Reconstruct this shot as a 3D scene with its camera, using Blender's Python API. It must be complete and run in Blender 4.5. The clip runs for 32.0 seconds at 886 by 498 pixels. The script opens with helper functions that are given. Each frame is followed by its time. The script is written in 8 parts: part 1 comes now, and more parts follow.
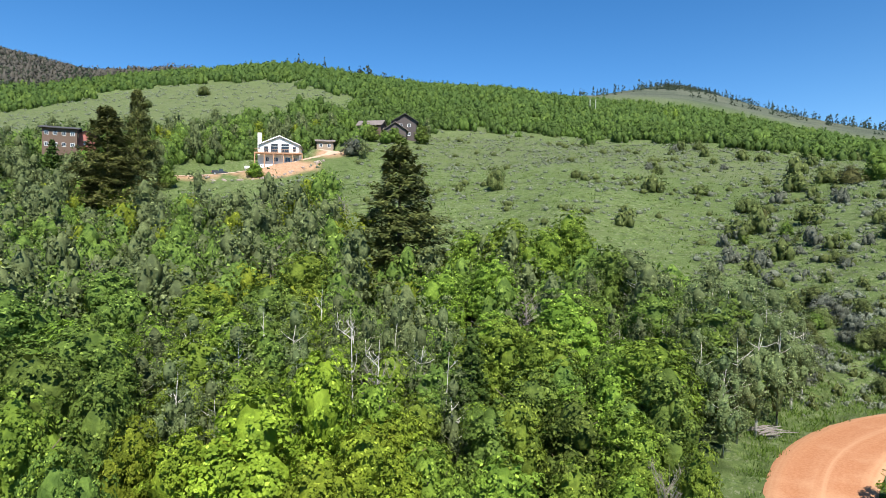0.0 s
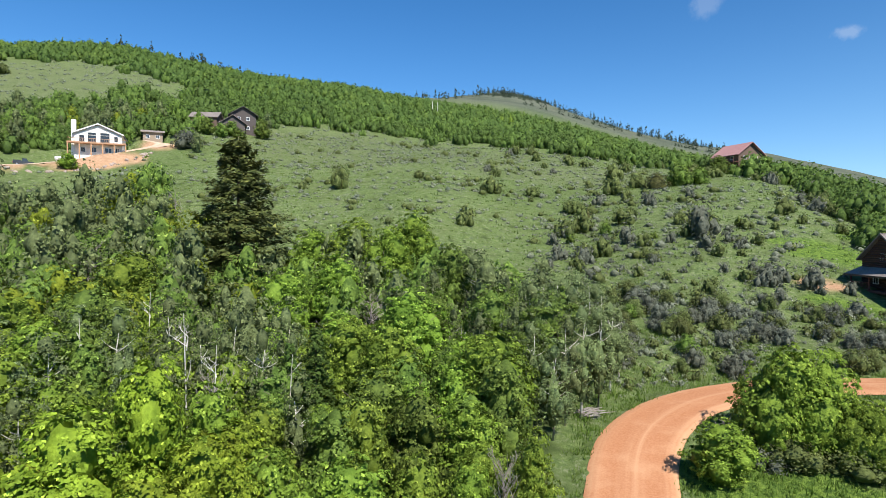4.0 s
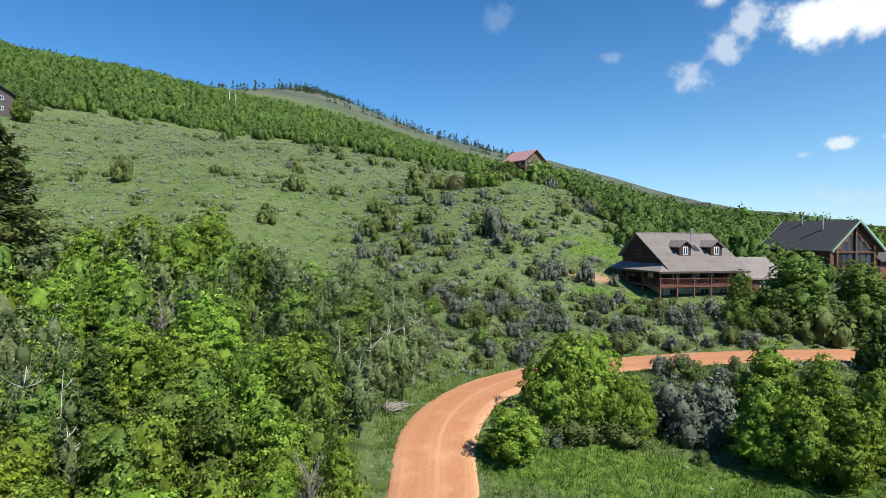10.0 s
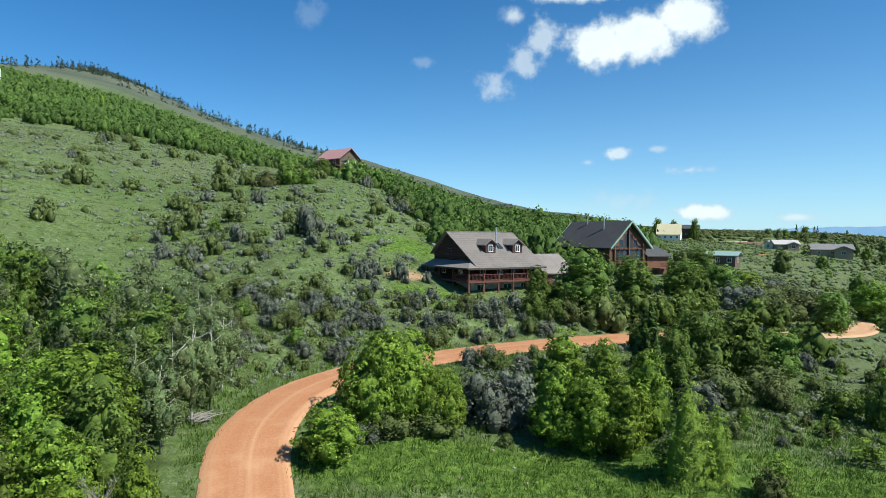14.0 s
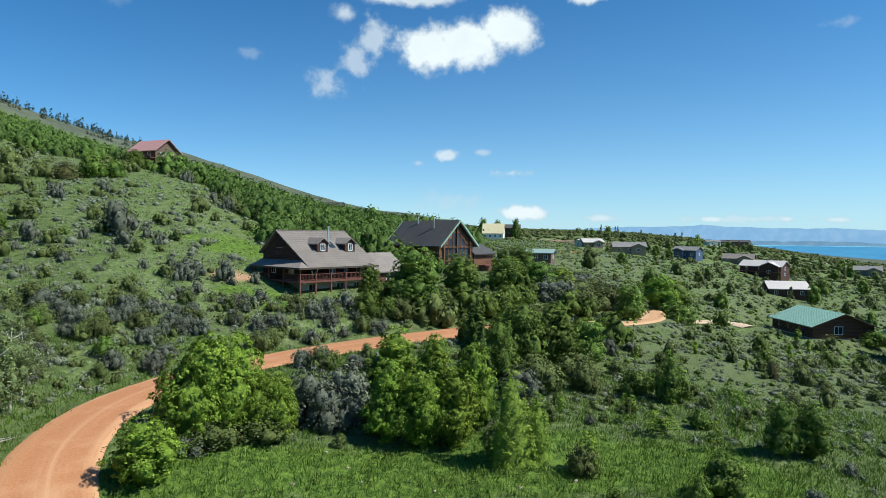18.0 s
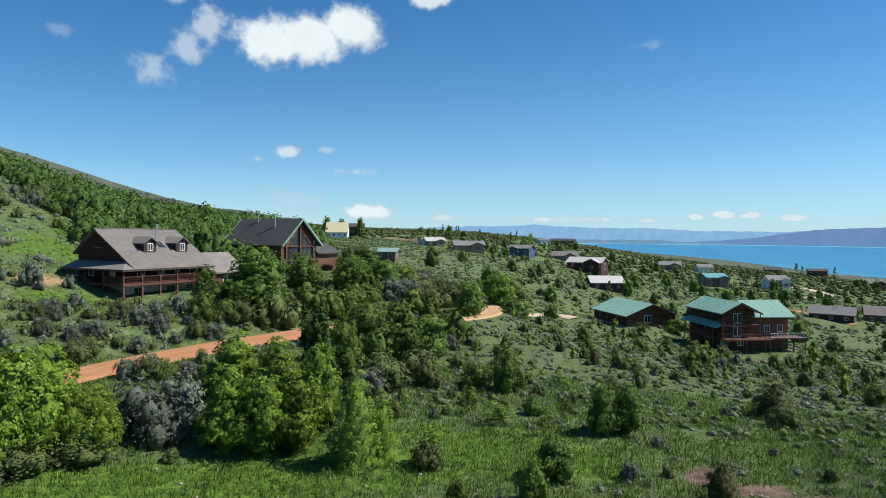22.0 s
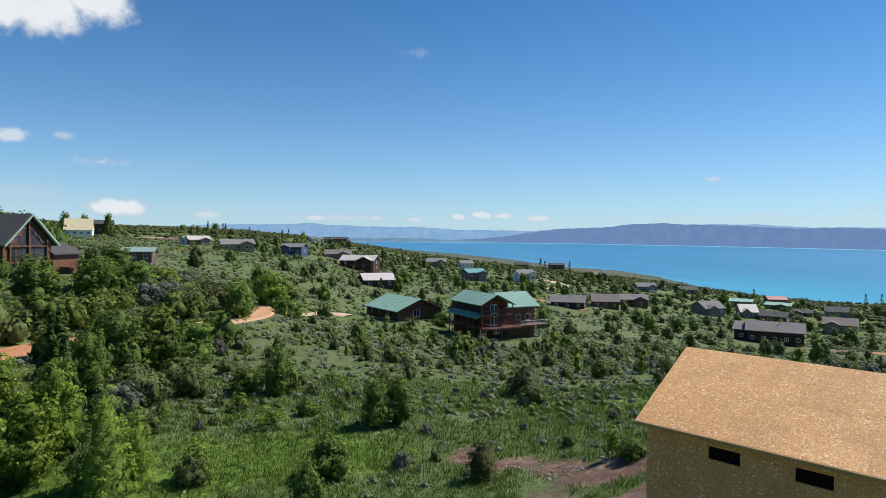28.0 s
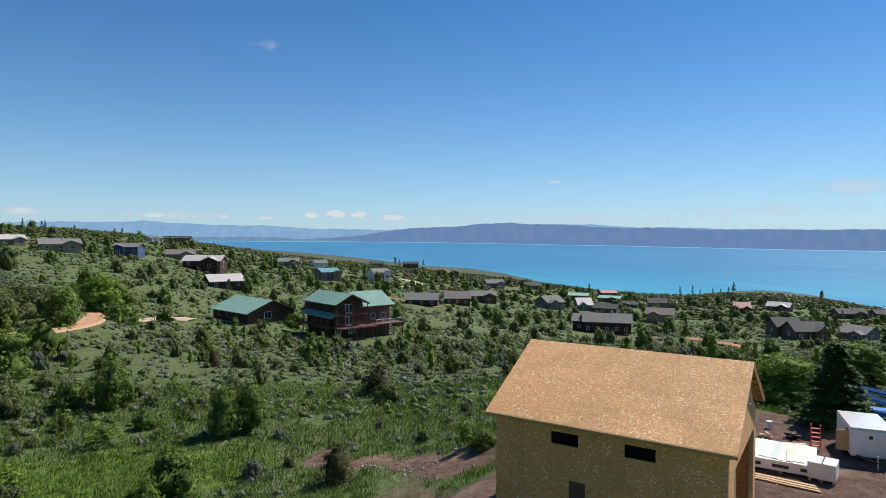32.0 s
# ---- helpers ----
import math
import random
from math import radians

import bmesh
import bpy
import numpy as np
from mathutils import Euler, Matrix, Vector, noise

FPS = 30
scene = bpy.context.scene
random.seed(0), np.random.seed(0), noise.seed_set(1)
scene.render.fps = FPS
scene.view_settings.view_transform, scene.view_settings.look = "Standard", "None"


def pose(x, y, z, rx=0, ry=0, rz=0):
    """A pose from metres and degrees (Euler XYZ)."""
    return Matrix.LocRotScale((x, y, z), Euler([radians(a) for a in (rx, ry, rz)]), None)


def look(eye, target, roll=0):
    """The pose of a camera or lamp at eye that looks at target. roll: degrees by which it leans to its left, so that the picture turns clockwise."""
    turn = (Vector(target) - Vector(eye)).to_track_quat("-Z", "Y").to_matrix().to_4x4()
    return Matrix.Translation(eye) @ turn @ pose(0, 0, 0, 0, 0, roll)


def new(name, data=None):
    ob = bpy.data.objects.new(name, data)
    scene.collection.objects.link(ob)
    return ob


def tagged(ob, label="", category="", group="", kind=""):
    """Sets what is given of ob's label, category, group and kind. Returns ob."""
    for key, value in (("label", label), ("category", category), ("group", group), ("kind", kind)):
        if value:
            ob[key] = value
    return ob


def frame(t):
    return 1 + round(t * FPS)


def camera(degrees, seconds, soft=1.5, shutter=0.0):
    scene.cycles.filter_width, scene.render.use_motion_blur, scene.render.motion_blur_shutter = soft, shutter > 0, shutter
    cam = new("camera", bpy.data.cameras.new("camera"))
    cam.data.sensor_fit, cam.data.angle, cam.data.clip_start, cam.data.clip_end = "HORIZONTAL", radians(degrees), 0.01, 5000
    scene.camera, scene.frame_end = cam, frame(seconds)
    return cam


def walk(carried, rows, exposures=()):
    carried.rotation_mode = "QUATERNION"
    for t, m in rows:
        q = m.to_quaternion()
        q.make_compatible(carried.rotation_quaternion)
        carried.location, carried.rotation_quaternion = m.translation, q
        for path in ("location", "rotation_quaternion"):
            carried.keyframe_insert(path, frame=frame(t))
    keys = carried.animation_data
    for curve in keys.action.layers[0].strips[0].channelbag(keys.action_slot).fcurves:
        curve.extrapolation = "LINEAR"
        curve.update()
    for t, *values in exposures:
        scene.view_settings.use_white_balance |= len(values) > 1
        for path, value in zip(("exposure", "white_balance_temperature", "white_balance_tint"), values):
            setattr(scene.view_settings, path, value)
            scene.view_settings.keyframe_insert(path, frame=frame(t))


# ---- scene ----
# The camera hovers on one spot and pans to the right about a plumb axis.
cam = camera(71.13, 32.0, soft=0.8)
EYE, PITCH, ROLL = 16.0, -1.18, 0.41
PAN = [
    (0.0, 0.00), (0.5, 1.68), (1.0, 3.38), (1.5, 5.10), (2.0, 6.86), (2.5, 8.67),
    (3.0, 10.52), (3.5, 12.37), (5.5, 19.60), (6.0, 20.96), (6.5, 22.13), (7.0, 23.12),
    (7.5, 24.05), (8.0, 25.12), (8.5, 26.47), (9.0, 28.17), (9.5, 30.11), (10.0, 32.20),
    (10.5, 34.37), (11.0, 36.53), (11.5, 38.67), (12.0, 40.78), (12.5, 42.90), (13.0, 44.99),
    (13.5, 47.07), (14.0, 49.16), (14.5, 51.21), (16.5, 59.03), (17.0, 60.88), (17.5, 62.74),
    (18.0, 64.55), (18.5, 66.35), (19.0, 68.14), (19.5, 69.93), (20.0, 71.72), (20.5, 73.51),
    (21.0, 75.28), (21.5, 77.06), (22.0, 78.86), (22.5, 80.64), (23.0, 82.44), (23.5, 84.22),
    (24.0, 86.00), (24.5, 87.80), (25.0, 89.58), (25.5, 91.33), (27.5, 97.97), (28.0, 99.62),
    (28.5, 101.30), (29.0, 102.96), (29.5, 104.67), (30.0, 106.31), (30.5, 107.98), (31.0, 109.65),
    (31.5, 111.33), (32.0, 113.00),
]
walk(cam, [(t, pose(0, 0, EYE, 0, 0, -a) @ pose(0, 0, 0, 90 + PITCH) @ pose(0, 0, 0, 0, 0, ROLL)) for t, a in PAN],
     exposures=[(0.0, 0.54, 6500, 10), (8.0, 0.43, 6500, 10), (11.5, 0.38, 6350, 4), (14.0, 0.33, 6250, 1), (19.0, 0.22, 6270, 1), (24.0, 0.12, 6400, 6), (29.0, 0.04, 6500, 10), (32.0, -0.01, 6500, 10)])

# ---- sky, sun ----
SUN_AZ, SUN_EL = 166.0, 50.0


def bearing(az, d):
    """Plan place at a bearing (degrees, clockwise from +y) and a distance from the hovering camera."""
    return d * math.sin(radians(az)), d * math.cos(radians(az))


CLOUDS = [
    # bearing, height, half width, half height, thickness
    (63.3, 16.5, 3.9, 2.0, 1.0), (66.8, 17.2, 4.2, 2.3, 1.0), (70.0, 18.3, 3.2, 2.1, 1.0), (54.2, 13.4, 2.4, 1.4, 0.55), (56.2, 15.6, 1.6, 2.0, 0.6), (58.4, 17.6, 1.7, 2.2, 0.65), (60.6, 20.9, 5.0, 0.9, 0.8), (55.4, 19.4, 1.2, 0.9, 0.7),
    (47.3, 15.6, 1.2, 0.5, 0.25), (64.7, 7.4, 1.5, 0.6, 0.75), (62.2, 6.7, 0.8, 0.4, 0.5), (68.0, 7.7, 1.0, 0.35, 0.5), (70.8, 5.8, 1.7, 0.5, 0.6),
    (72.0, 2.2, 2.6, 0.8, 0.95), (78.9, 1.7, 1.6, 0.45, 0.7),
]
CLOUDS_FAR = [
    (77.4, 20.9, 2.4, 0.8, 0.9), (96.8, 16.4, 1.6, 0.5, 0.3), (123.1, 5.0, 0.9, 0.3, 0.6), (147.0, 4.1, 4.5, 0.7, 0.5),
    (101.0, 1.8, 0.9, 0.35, 0.8), (103.0, 2.0, 1.1, 0.4, 0.85), (105.2, 1.9, 0.9, 0.32, 0.8), (108.5, 1.7, 1.3, 0.35, 0.75), (97.0, 1.5, 1.1, 0.3, 0.7), (93.6, 1.6, 0.9, 0.28, 0.7), (88.0, 1.6, 1.2, 0.35, 0.72), (124.0, 1.6, 11.0, 0.5, 0.35), (91.0, 1.6, 6.0, 0.4, 0.5), (65.0, 3.2, 4.0, 1.2, 0.3), (140.0, 2.3, 9.0, 0.6, 0.3), (37.0, 19.0, 1.2, 1.2, 0.18),
]


def make_world():
    """Clear sky that whitens towards the skyline, with a few fair-weather clouds at their bearings."""
    world = bpy.data.worlds.new("sky")
    scene.world = world
    world.use_nodes = True
    nt = world.node_tree
    nt.nodes.clear()
    link = nt.links.new

    def calc(op, a, b=None):
        n = nt.nodes.new("ShaderNodeMath")
        n.operation = op
        for sock, v in zip(n.inputs, (a, b)):
            if v is None:
                continue
            if isinstance(v, (int, float)):
                sock.default_value = v
            else:
                link(v, sock)
        return n.outputs[0]

    out = nt.nodes.new("ShaderNodeOutputWorld")
    bg = nt.nodes.new("ShaderNodeBackground")
    sky = nt.nodes.new("ShaderNodeTexSky")
    sky.sky_type = "NISHITA"
    sky.sun_disc = False
    sky.sun_elevation, sky.sun_rotation = radians(SUN_EL), radians(SUN_AZ)
    sky.altitude, sky.air_density, sky.dust_density, sky.ozone_density = 1900.0, 1.0, 0.15, 4.0
    bg.inputs["Strength"].default_value = SKY_STRENGTH
    hsv = nt.nodes.new("ShaderNodeHueSaturation")
    hsv.inputs["Saturation"].default_value, hsv.inputs["Value"].default_value = SKY_SAT, 1.0
    link(sky.outputs[0], hsv.inputs["Color"])
    tc = nt.nodes.new("ShaderNodeTexCoord")
    sep = nt.nodes.new("ShaderNodeSeparateXYZ")
    link(tc.outputs["Generated"], sep.inputs[0])
    az = calc("MULTIPLY", calc("ARCTAN2", sep.outputs[0], sep.outputs[1]), 180 / math.pi)
    el = calc("MULTIPLY", calc("ARCSINE", sep.outputs[2]), 180 / math.pi)
    puff = nt.nodes.new("ShaderNodeTexNoise")
    puff.inputs["Scale"].default_value, puff.inputs["Detail"].default_value, puff.inputs["Roughness"].default_value = 22.0, 7.0, 0.58
    link(tc.outputs["Generated"], puff.inputs["Vector"])
    wisp = nt.nodes.new("ShaderNodeTexNoise")
    wisp.inputs["Scale"].default_value, wisp.inputs["Detail"].default_value, wisp.inputs["Roughness"].default_value = 60.0, 5.0, 0.6
    link(tc.outputs["Generated"], wisp.inputs["Vector"])
    ragged = calc("ADD", calc("MULTIPLY", calc("SUBTRACT", puff.outputs["Fac"], 0.5), 1.9), calc("MULTIPLY", calc("SUBTRACT", wisp.outputs["Fac"], 0.5), 0.9))
    cover, under = None, None
    for ca, ce, w, h, dense in CLOUDS + CLOUDS_FAR:
        u = calc("DIVIDE", calc("SUBTRACT", az, ca), w)
        v = calc("DIVIDE", calc("SUBTRACT", el, ce), h)
        r = calc("SQRT", calc("ADD", calc("MULTIPLY", u, u), calc("MULTIPLY", v, v)))
        k = nt.nodes.new("ShaderNodeMapRange")
        k.interpolation_type = "SMOOTHSTEP"
        k.inputs[1].default_value, k.inputs[2].default_value, k.inputs[4].default_value = 1.15, 0.45 if dense > 0.7 else 0.1, dense
        link(calc("ADD", r, calc("MULTIPLY", ragged, 0.75 if dense > 0.9 else 1.5 if dense < 0.7 and w > 1.0 else 1.0)), k.inputs[0])
        cover = k.outputs[0] if cover is None else calc("MAXIMUM", cover, k.outputs[0])
    shade = nt.nodes.new("ShaderNodeMapRange")
    shade.inputs[1].default_value, shade.inputs[2].default_value, shade.inputs[3].default_value, shade.inputs[4].default_value = 0.3, 0.75, 0.72, 1.0
    link(puff.outputs["Fac"], shade.inputs[0])
    white = nt.nodes.new("ShaderNodeMix")
    white.data_type = "RGBA"
    white.inputs[6].default_value, white.inputs[7].default_value = (0.45 / SKY_STRENGTH, 0.52 / SKY_STRENGTH, 0.62 / SKY_STRENGTH, 1), (0.86 / SKY_STRENGTH, 0.88 / SKY_STRENGTH, 0.9 / SKY_STRENGTH, 1)
    link(calc("MULTIPLY", cover, shade.outputs[0]), white.inputs[0])
    both = nt.nodes.new("ShaderNodeMix")
    both.data_type = "RGBA"
    link(cover, both.inputs[0])
    # bright haze that thickens towards the skyline
    haze = nt.nodes.new("ShaderNodeMix")
    haze.data_type = "RGBA"
    side = nt.nodes.new("ShaderNodeMapRange")
    side.interpolation_type = "SMOOTHSTEP"
    side.inputs[1].default_value, side.inputs[2].default_value, side.inputs[3].default_value, side.inputs[4].default_value = 10.0, 85.0, 0.15, 0.76
    link(az, side.inputs[0])
    link(calc("MULTIPLY", calc("POWER", 2.718, calc("DIVIDE", calc("MAXIMUM", el, 0.0), -8.0)), side.outputs[0]), haze.inputs[0])
    link(hsv.outputs[0], haze.inputs[6])
    haze.inputs[7].default_value = (0.36 / SKY_STRENGTH, 0.58 / SKY_STRENGTH, 0.76 / SKY_STRENGTH, 1)
    link(haze.outputs[2], both.inputs[6])
    link(white.outputs[2], both.inputs[7])
    link(both.outputs[2], bg.inputs["Color"])
    link(bg.outputs[0], out.inputs["Surface"])


SKY_STRENGTH, SKY_SAT = 0.114, 1.27
make_world()
lamp = bpy.data.lights.new("sun", "SUN")
lamp.energy, lamp.angle, lamp.color = 5.7, radians(0.53), (1.0, 0.95, 0.87)
sx, sy = bearing(SUN_AZ, 100)
new("sun", lamp).matrix_world = look((sx, sy, 100 * math.tan(radians(SUN_EL))), (0, 0, 0))


# ---- materials ----
def nodes_of(name):
    m = bpy.data.materials.new(name)
    m.use_nodes = True
    nt = m.node_tree
    return m, nt, nt.nodes["Principled BSDF"]


def node(nt, kind, **values):
    n = nt.nodes.new(kind)
    for k, v in values.items():
        if k in n.inputs:
            n.inputs[k].default_value = v
    return n


def mix(nt, fac, a, b, blend="MIX"):
    n = nt.nodes.new("ShaderNodeMix")
    n.data_type, n.blend_type = "RGBA", blend
    for sock, v in ((n.inputs[0], fac), (n.inputs[6], a), (n.inputs[7], b)):
        if hasattr(v, "links"):
            nt.links.new(v, sock)
        elif isinstance(v, (int, float)):
            sock.default_value = v
        else:
            sock.default_value = (*v, 1.0)[:4]
    return n.outputs[2]


def ramp(nt, value, a, b):
    n = nt.nodes.new("ShaderNodeMapRange")
    n.interpolation_type = "SMOOTHSTEP"
    n.inputs[1].default_value, n.inputs[2].default_value = a, b
    nt.links.new(value, n.inputs[0])
    return n.outputs[0]


def texnoise(nt, scale, detail=4.0, rough=0.55, coords="Object", stretch=(1, 1, 1)):
    tc = nt.nodes.new("ShaderNodeTexCoord")
    mp = nt.nodes.new("ShaderNodeMapping")
    mp.inputs["Scale"].default_value = stretch
    nt.links.new(tc.outputs[coords], mp.inputs[0])
    n = node(nt, "ShaderNodeTexNoise", Scale=scale, Detail=detail, Roughness=rough)
    nt.links.new(mp.outputs[0], n.inputs["Vector"])
    return n.outputs["Fac"]


def surface(name, a, b, fine=8.0, coarse=0.6, rough=0.8, bump=0.3, stretch=(1, 1, 1), metal=0.0, wear=None, spec=0.5):
    """Two tones mixed at two scales, with relief and, if wanted, worn patches of a third tone."""
    m, nt, bsdf = nodes_of(name)
    f, c = texnoise(nt, fine, 5, 0.65, stretch=stretch), texnoise(nt, coarse, 3)
    col = mix(nt, ramp(nt, f, 0.3, 0.7), a, b)
    col = mix(nt, ramp(nt, c, 0.35, 0.7), col, mix(nt, 0.5, col, b))
    if wear:
        col = mix(nt, ramp(nt, texnoise(nt, coarse * 2.3, 6, 0.7), 0.56, 0.7), col, wear)
    info = nt.nodes.new("ShaderNodeObjectInfo")
    hsv = node(nt, "ShaderNodeHueSaturation")
    mr = nt.nodes.new("ShaderNodeMapRange")
    mr.inputs[3].default_value, mr.inputs[4].default_value = 0.88, 1.12
    nt.links.new(info.outputs["Random"], mr.inputs[0])
    nt.links.new(mr.outputs[0], hsv.inputs["Value"])
    nt.links.new(col, hsv.inputs["Color"])
    nt.links.new(hsv.outputs[0], bsdf.inputs["Base Color"])
    bsdf.inputs["Roughness"].default_value, bsdf.inputs["Metallic"].default_value = rough, metal
    bsdf.inputs["Specular IOR Level"].default_value = spec
    if bump:
        bn = node(nt, "ShaderNodeBump", Strength=bump, Distance=0.03)
        nt.links.new(f, bn.inputs["Height"])
        nt.links.new(bn.outputs[0], bsdf.inputs["Normal"])
    return m


def leaves(name, dark, light, tip, glow=0.35, spread=0.35):
    """Leaf material: each leaf varies between two greens, some with the tip colour; light shines through."""
    m, nt, bsdf = nodes_of(name)
    geo, info = nt.nodes.new("ShaderNodeNewGeometry"), nt.nodes.new("ShaderNodeObjectInfo")
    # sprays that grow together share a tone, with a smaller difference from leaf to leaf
    # the close inner leaves are plainer and darker: shade within the crown, put into their tone
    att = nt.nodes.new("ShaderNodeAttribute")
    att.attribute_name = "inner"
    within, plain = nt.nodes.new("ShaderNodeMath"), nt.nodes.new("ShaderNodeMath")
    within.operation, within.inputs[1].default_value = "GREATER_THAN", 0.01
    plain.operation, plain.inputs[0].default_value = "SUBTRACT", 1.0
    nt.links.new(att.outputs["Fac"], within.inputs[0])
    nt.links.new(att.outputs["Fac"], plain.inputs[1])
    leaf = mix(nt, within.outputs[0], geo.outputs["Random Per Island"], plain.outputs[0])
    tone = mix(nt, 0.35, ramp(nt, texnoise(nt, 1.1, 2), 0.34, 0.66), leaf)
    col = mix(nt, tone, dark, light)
    # grain of leaf and gap, the gaps' shade painted as darker flecks
    grain = texnoise(nt, 3.6, 4, 0.65)
    col = mix(nt, ramp(nt, grain, 0.4, 0.6), mix(nt, 0.4, col, dark), col)
    # neighbouring plants differ
    col = mix(nt, ramp(nt, texnoise(nt, 0.17, 2), 0.38, 0.62), mix(nt, 0.32, col, dark), col)
    col = mix(nt, ramp(nt, leaf, 0.88, 1.0), col, mix(nt, 0.6, light, tip))
    hsv = node(nt, "ShaderNodeHueSaturation")
    for sock, lo, hi in (("Value", 1 - spread, 1 + spread), ("Hue", 0.488, 0.512)):
        mr = nt.nodes.new("ShaderNodeMapRange")
        mr.inputs[3].default_value, mr.inputs[4].default_value = lo, hi
        nt.links.new(info.outputs["Random"], mr.inputs[0])
        nt.links.new(mr.outputs[0], hsv.inputs[sock])
    nt.links.new(col, hsv.inputs["Color"])
    bsdf.inputs["Roughness"].default_value = 0.6
    bsdf.inputs["Specular IOR Level"].default_value = 0.15
    nt.links.new(hsv.outputs[0], bsdf.inputs["Base Color"])
    bn = node(nt, "ShaderNodeBump", Strength=0.7, Distance=0.25)
    nt.links.new(grain, bn.inputs["Height"])
    nt.links.new(bn.outputs[0], bsdf.inputs["Normal"])
    tr = nt.nodes.new("ShaderNodeBsdfTranslucent")
    nt.links.new(hsv.outputs[0], tr.inputs["Color"])
    ms = nt.nodes.new("ShaderNodeMixShader")
    ms.inputs[0].default_value = glow
    nt.links.new(bsdf.outputs[0], ms.inputs[1])
    nt.links.new(tr.outputs[0], ms.inputs[2])
    nt.links.new(ms.outputs[0], nt.nodes["Material Output"].inputs["Surface"])
    return m


def glass_mat(name, tint):
    m, nt, bsdf = nodes_of(name)
    bsdf.inputs["Base Color"].default_value = (*tint, 1)
    bsdf.inputs["Roughness"].default_value = 0.05
    bsdf.inputs["Specular IOR Level"].default_value = 0.8
    return m


LEAF_MAPLE = leaves("maple_leaf", (0.11, 0.16, 0.014), (0.37, 0.47, 0.042), (0.52, 0.62, 0.087), 0.26, 0.25)
LEAF_FRESH = leaves("fresh_leaf", (0.09, 0.15, 0.018), (0.345, 0.49, 0.064), (0.49, 0.62, 0.105), 0.32, 0.2)
LEAF_HILL = leaves("hill_leaf", (0.046, 0.082, 0.017), (0.128, 0.2, 0.044), (0.17, 0.26, 0.06), 0.2, 0.1)
LEAF_HILL_BRIGHT = leaves("bright_hill_leaf", (0.065, 0.11, 0.02), (0.17, 0.25, 0.05), (0.23, 0.32, 0.065), 0.2, 0.1)
LEAF_GREEN = leaves("green_leaf", (0.065, 0.108, 0.02), (0.25, 0.36, 0.065), (0.37, 0.48, 0.1), 0.3, 0.25)
LEAF_OAK = leaves("oak_leaf", (0.042, 0.078, 0.015), (0.135, 0.215, 0.04), (0.2, 0.3, 0.06), 0.18, 0.2)
LEAF_ASPEN = leaves("aspen_leaf", (0.09, 0.12, 0.05), (0.285, 0.36, 0.135), (0.4, 0.47, 0.2), 0.3, 0.22)
LEAF_SAGE = leaves("sage_leaf", (0.12, 0.14, 0.09), (0.285, 0.305, 0.225), (0.39, 0.4, 0.32), 0.18, 0.2)
LEAF_BRUSH = leaves("brush_leaf", (0.085, 0.098, 0.07), (0.205, 0.22, 0.165), (0.3, 0.31, 0.25), 0.16, 0.2)
LEAF_SHRUB = leaves("shrub_leaf", (0.068, 0.088, 0.026), (0.21, 0.255, 0.077), (0.3, 0.34, 0.125), 0.22, 0.25)
NEEDLE = leaves("spruce_needle", (0.065, 0.08, 0.024), (0.17, 0.19, 0.05), (0.34, 0.34, 0.1), 0.2, 0.1)
NEEDLE_LIGHT = leaves("juniper_needle", (0.151, 0.236, 0.0374), (0.32, 0.439, 0.063), (0.54, 0.641, 0.0976), 0.36, 0.12)
NEEDLE_DEEP = leaves("fir_needle", (0.045, 0.085, 0.018), (0.12, 0.19, 0.036), (0.24, 0.31, 0.06), 0.2, 0.15)
NEEDLE_OLIVE = leaves("olive_needle", (0.0675, 0.0715, 0.0234), (0.128, 0.13, 0.0364), (0.21, 0.195, 0.0585), 0.15, 0.1)
TWIG_GREY = surface("bare_twig", (0.17, 0.15, 0.13), (0.29, 0.26, 0.23), 20, 1, 0.9, 0)
BARK = surface("bark", (0.10, 0.075, 0.05), (0.2, 0.16, 0.12), 14, 2, 0.95, 0.5, (1, 1, 0.3))
BARK_PALE = surface("aspen_bark", (0.42, 0.4, 0.34), (0.62, 0.6, 0.54), 10, 3, 0.85, 0.3, (1, 1, 0.4), wear=(0.07, 0.06, 0.05))
FAR_NEEDLE = leaves("far_needle", (0.03, 0.045, 0.028), (0.055, 0.075, 0.04), (0.075, 0.095, 0.05), 0.1, 0.1)
BARE_WOOD = leaves("bare_wood", (0.075, 0.07, 0.058), (0.125, 0.115, 0.09), (0.17, 0.15, 0.12), 0.1, 0.1)
GRASS_BLADE = leaves("grass_blade", (0.075, 0.13, 0.02), (0.155, 0.235, 0.038), (0.27, 0.32, 0.095), 0.3)


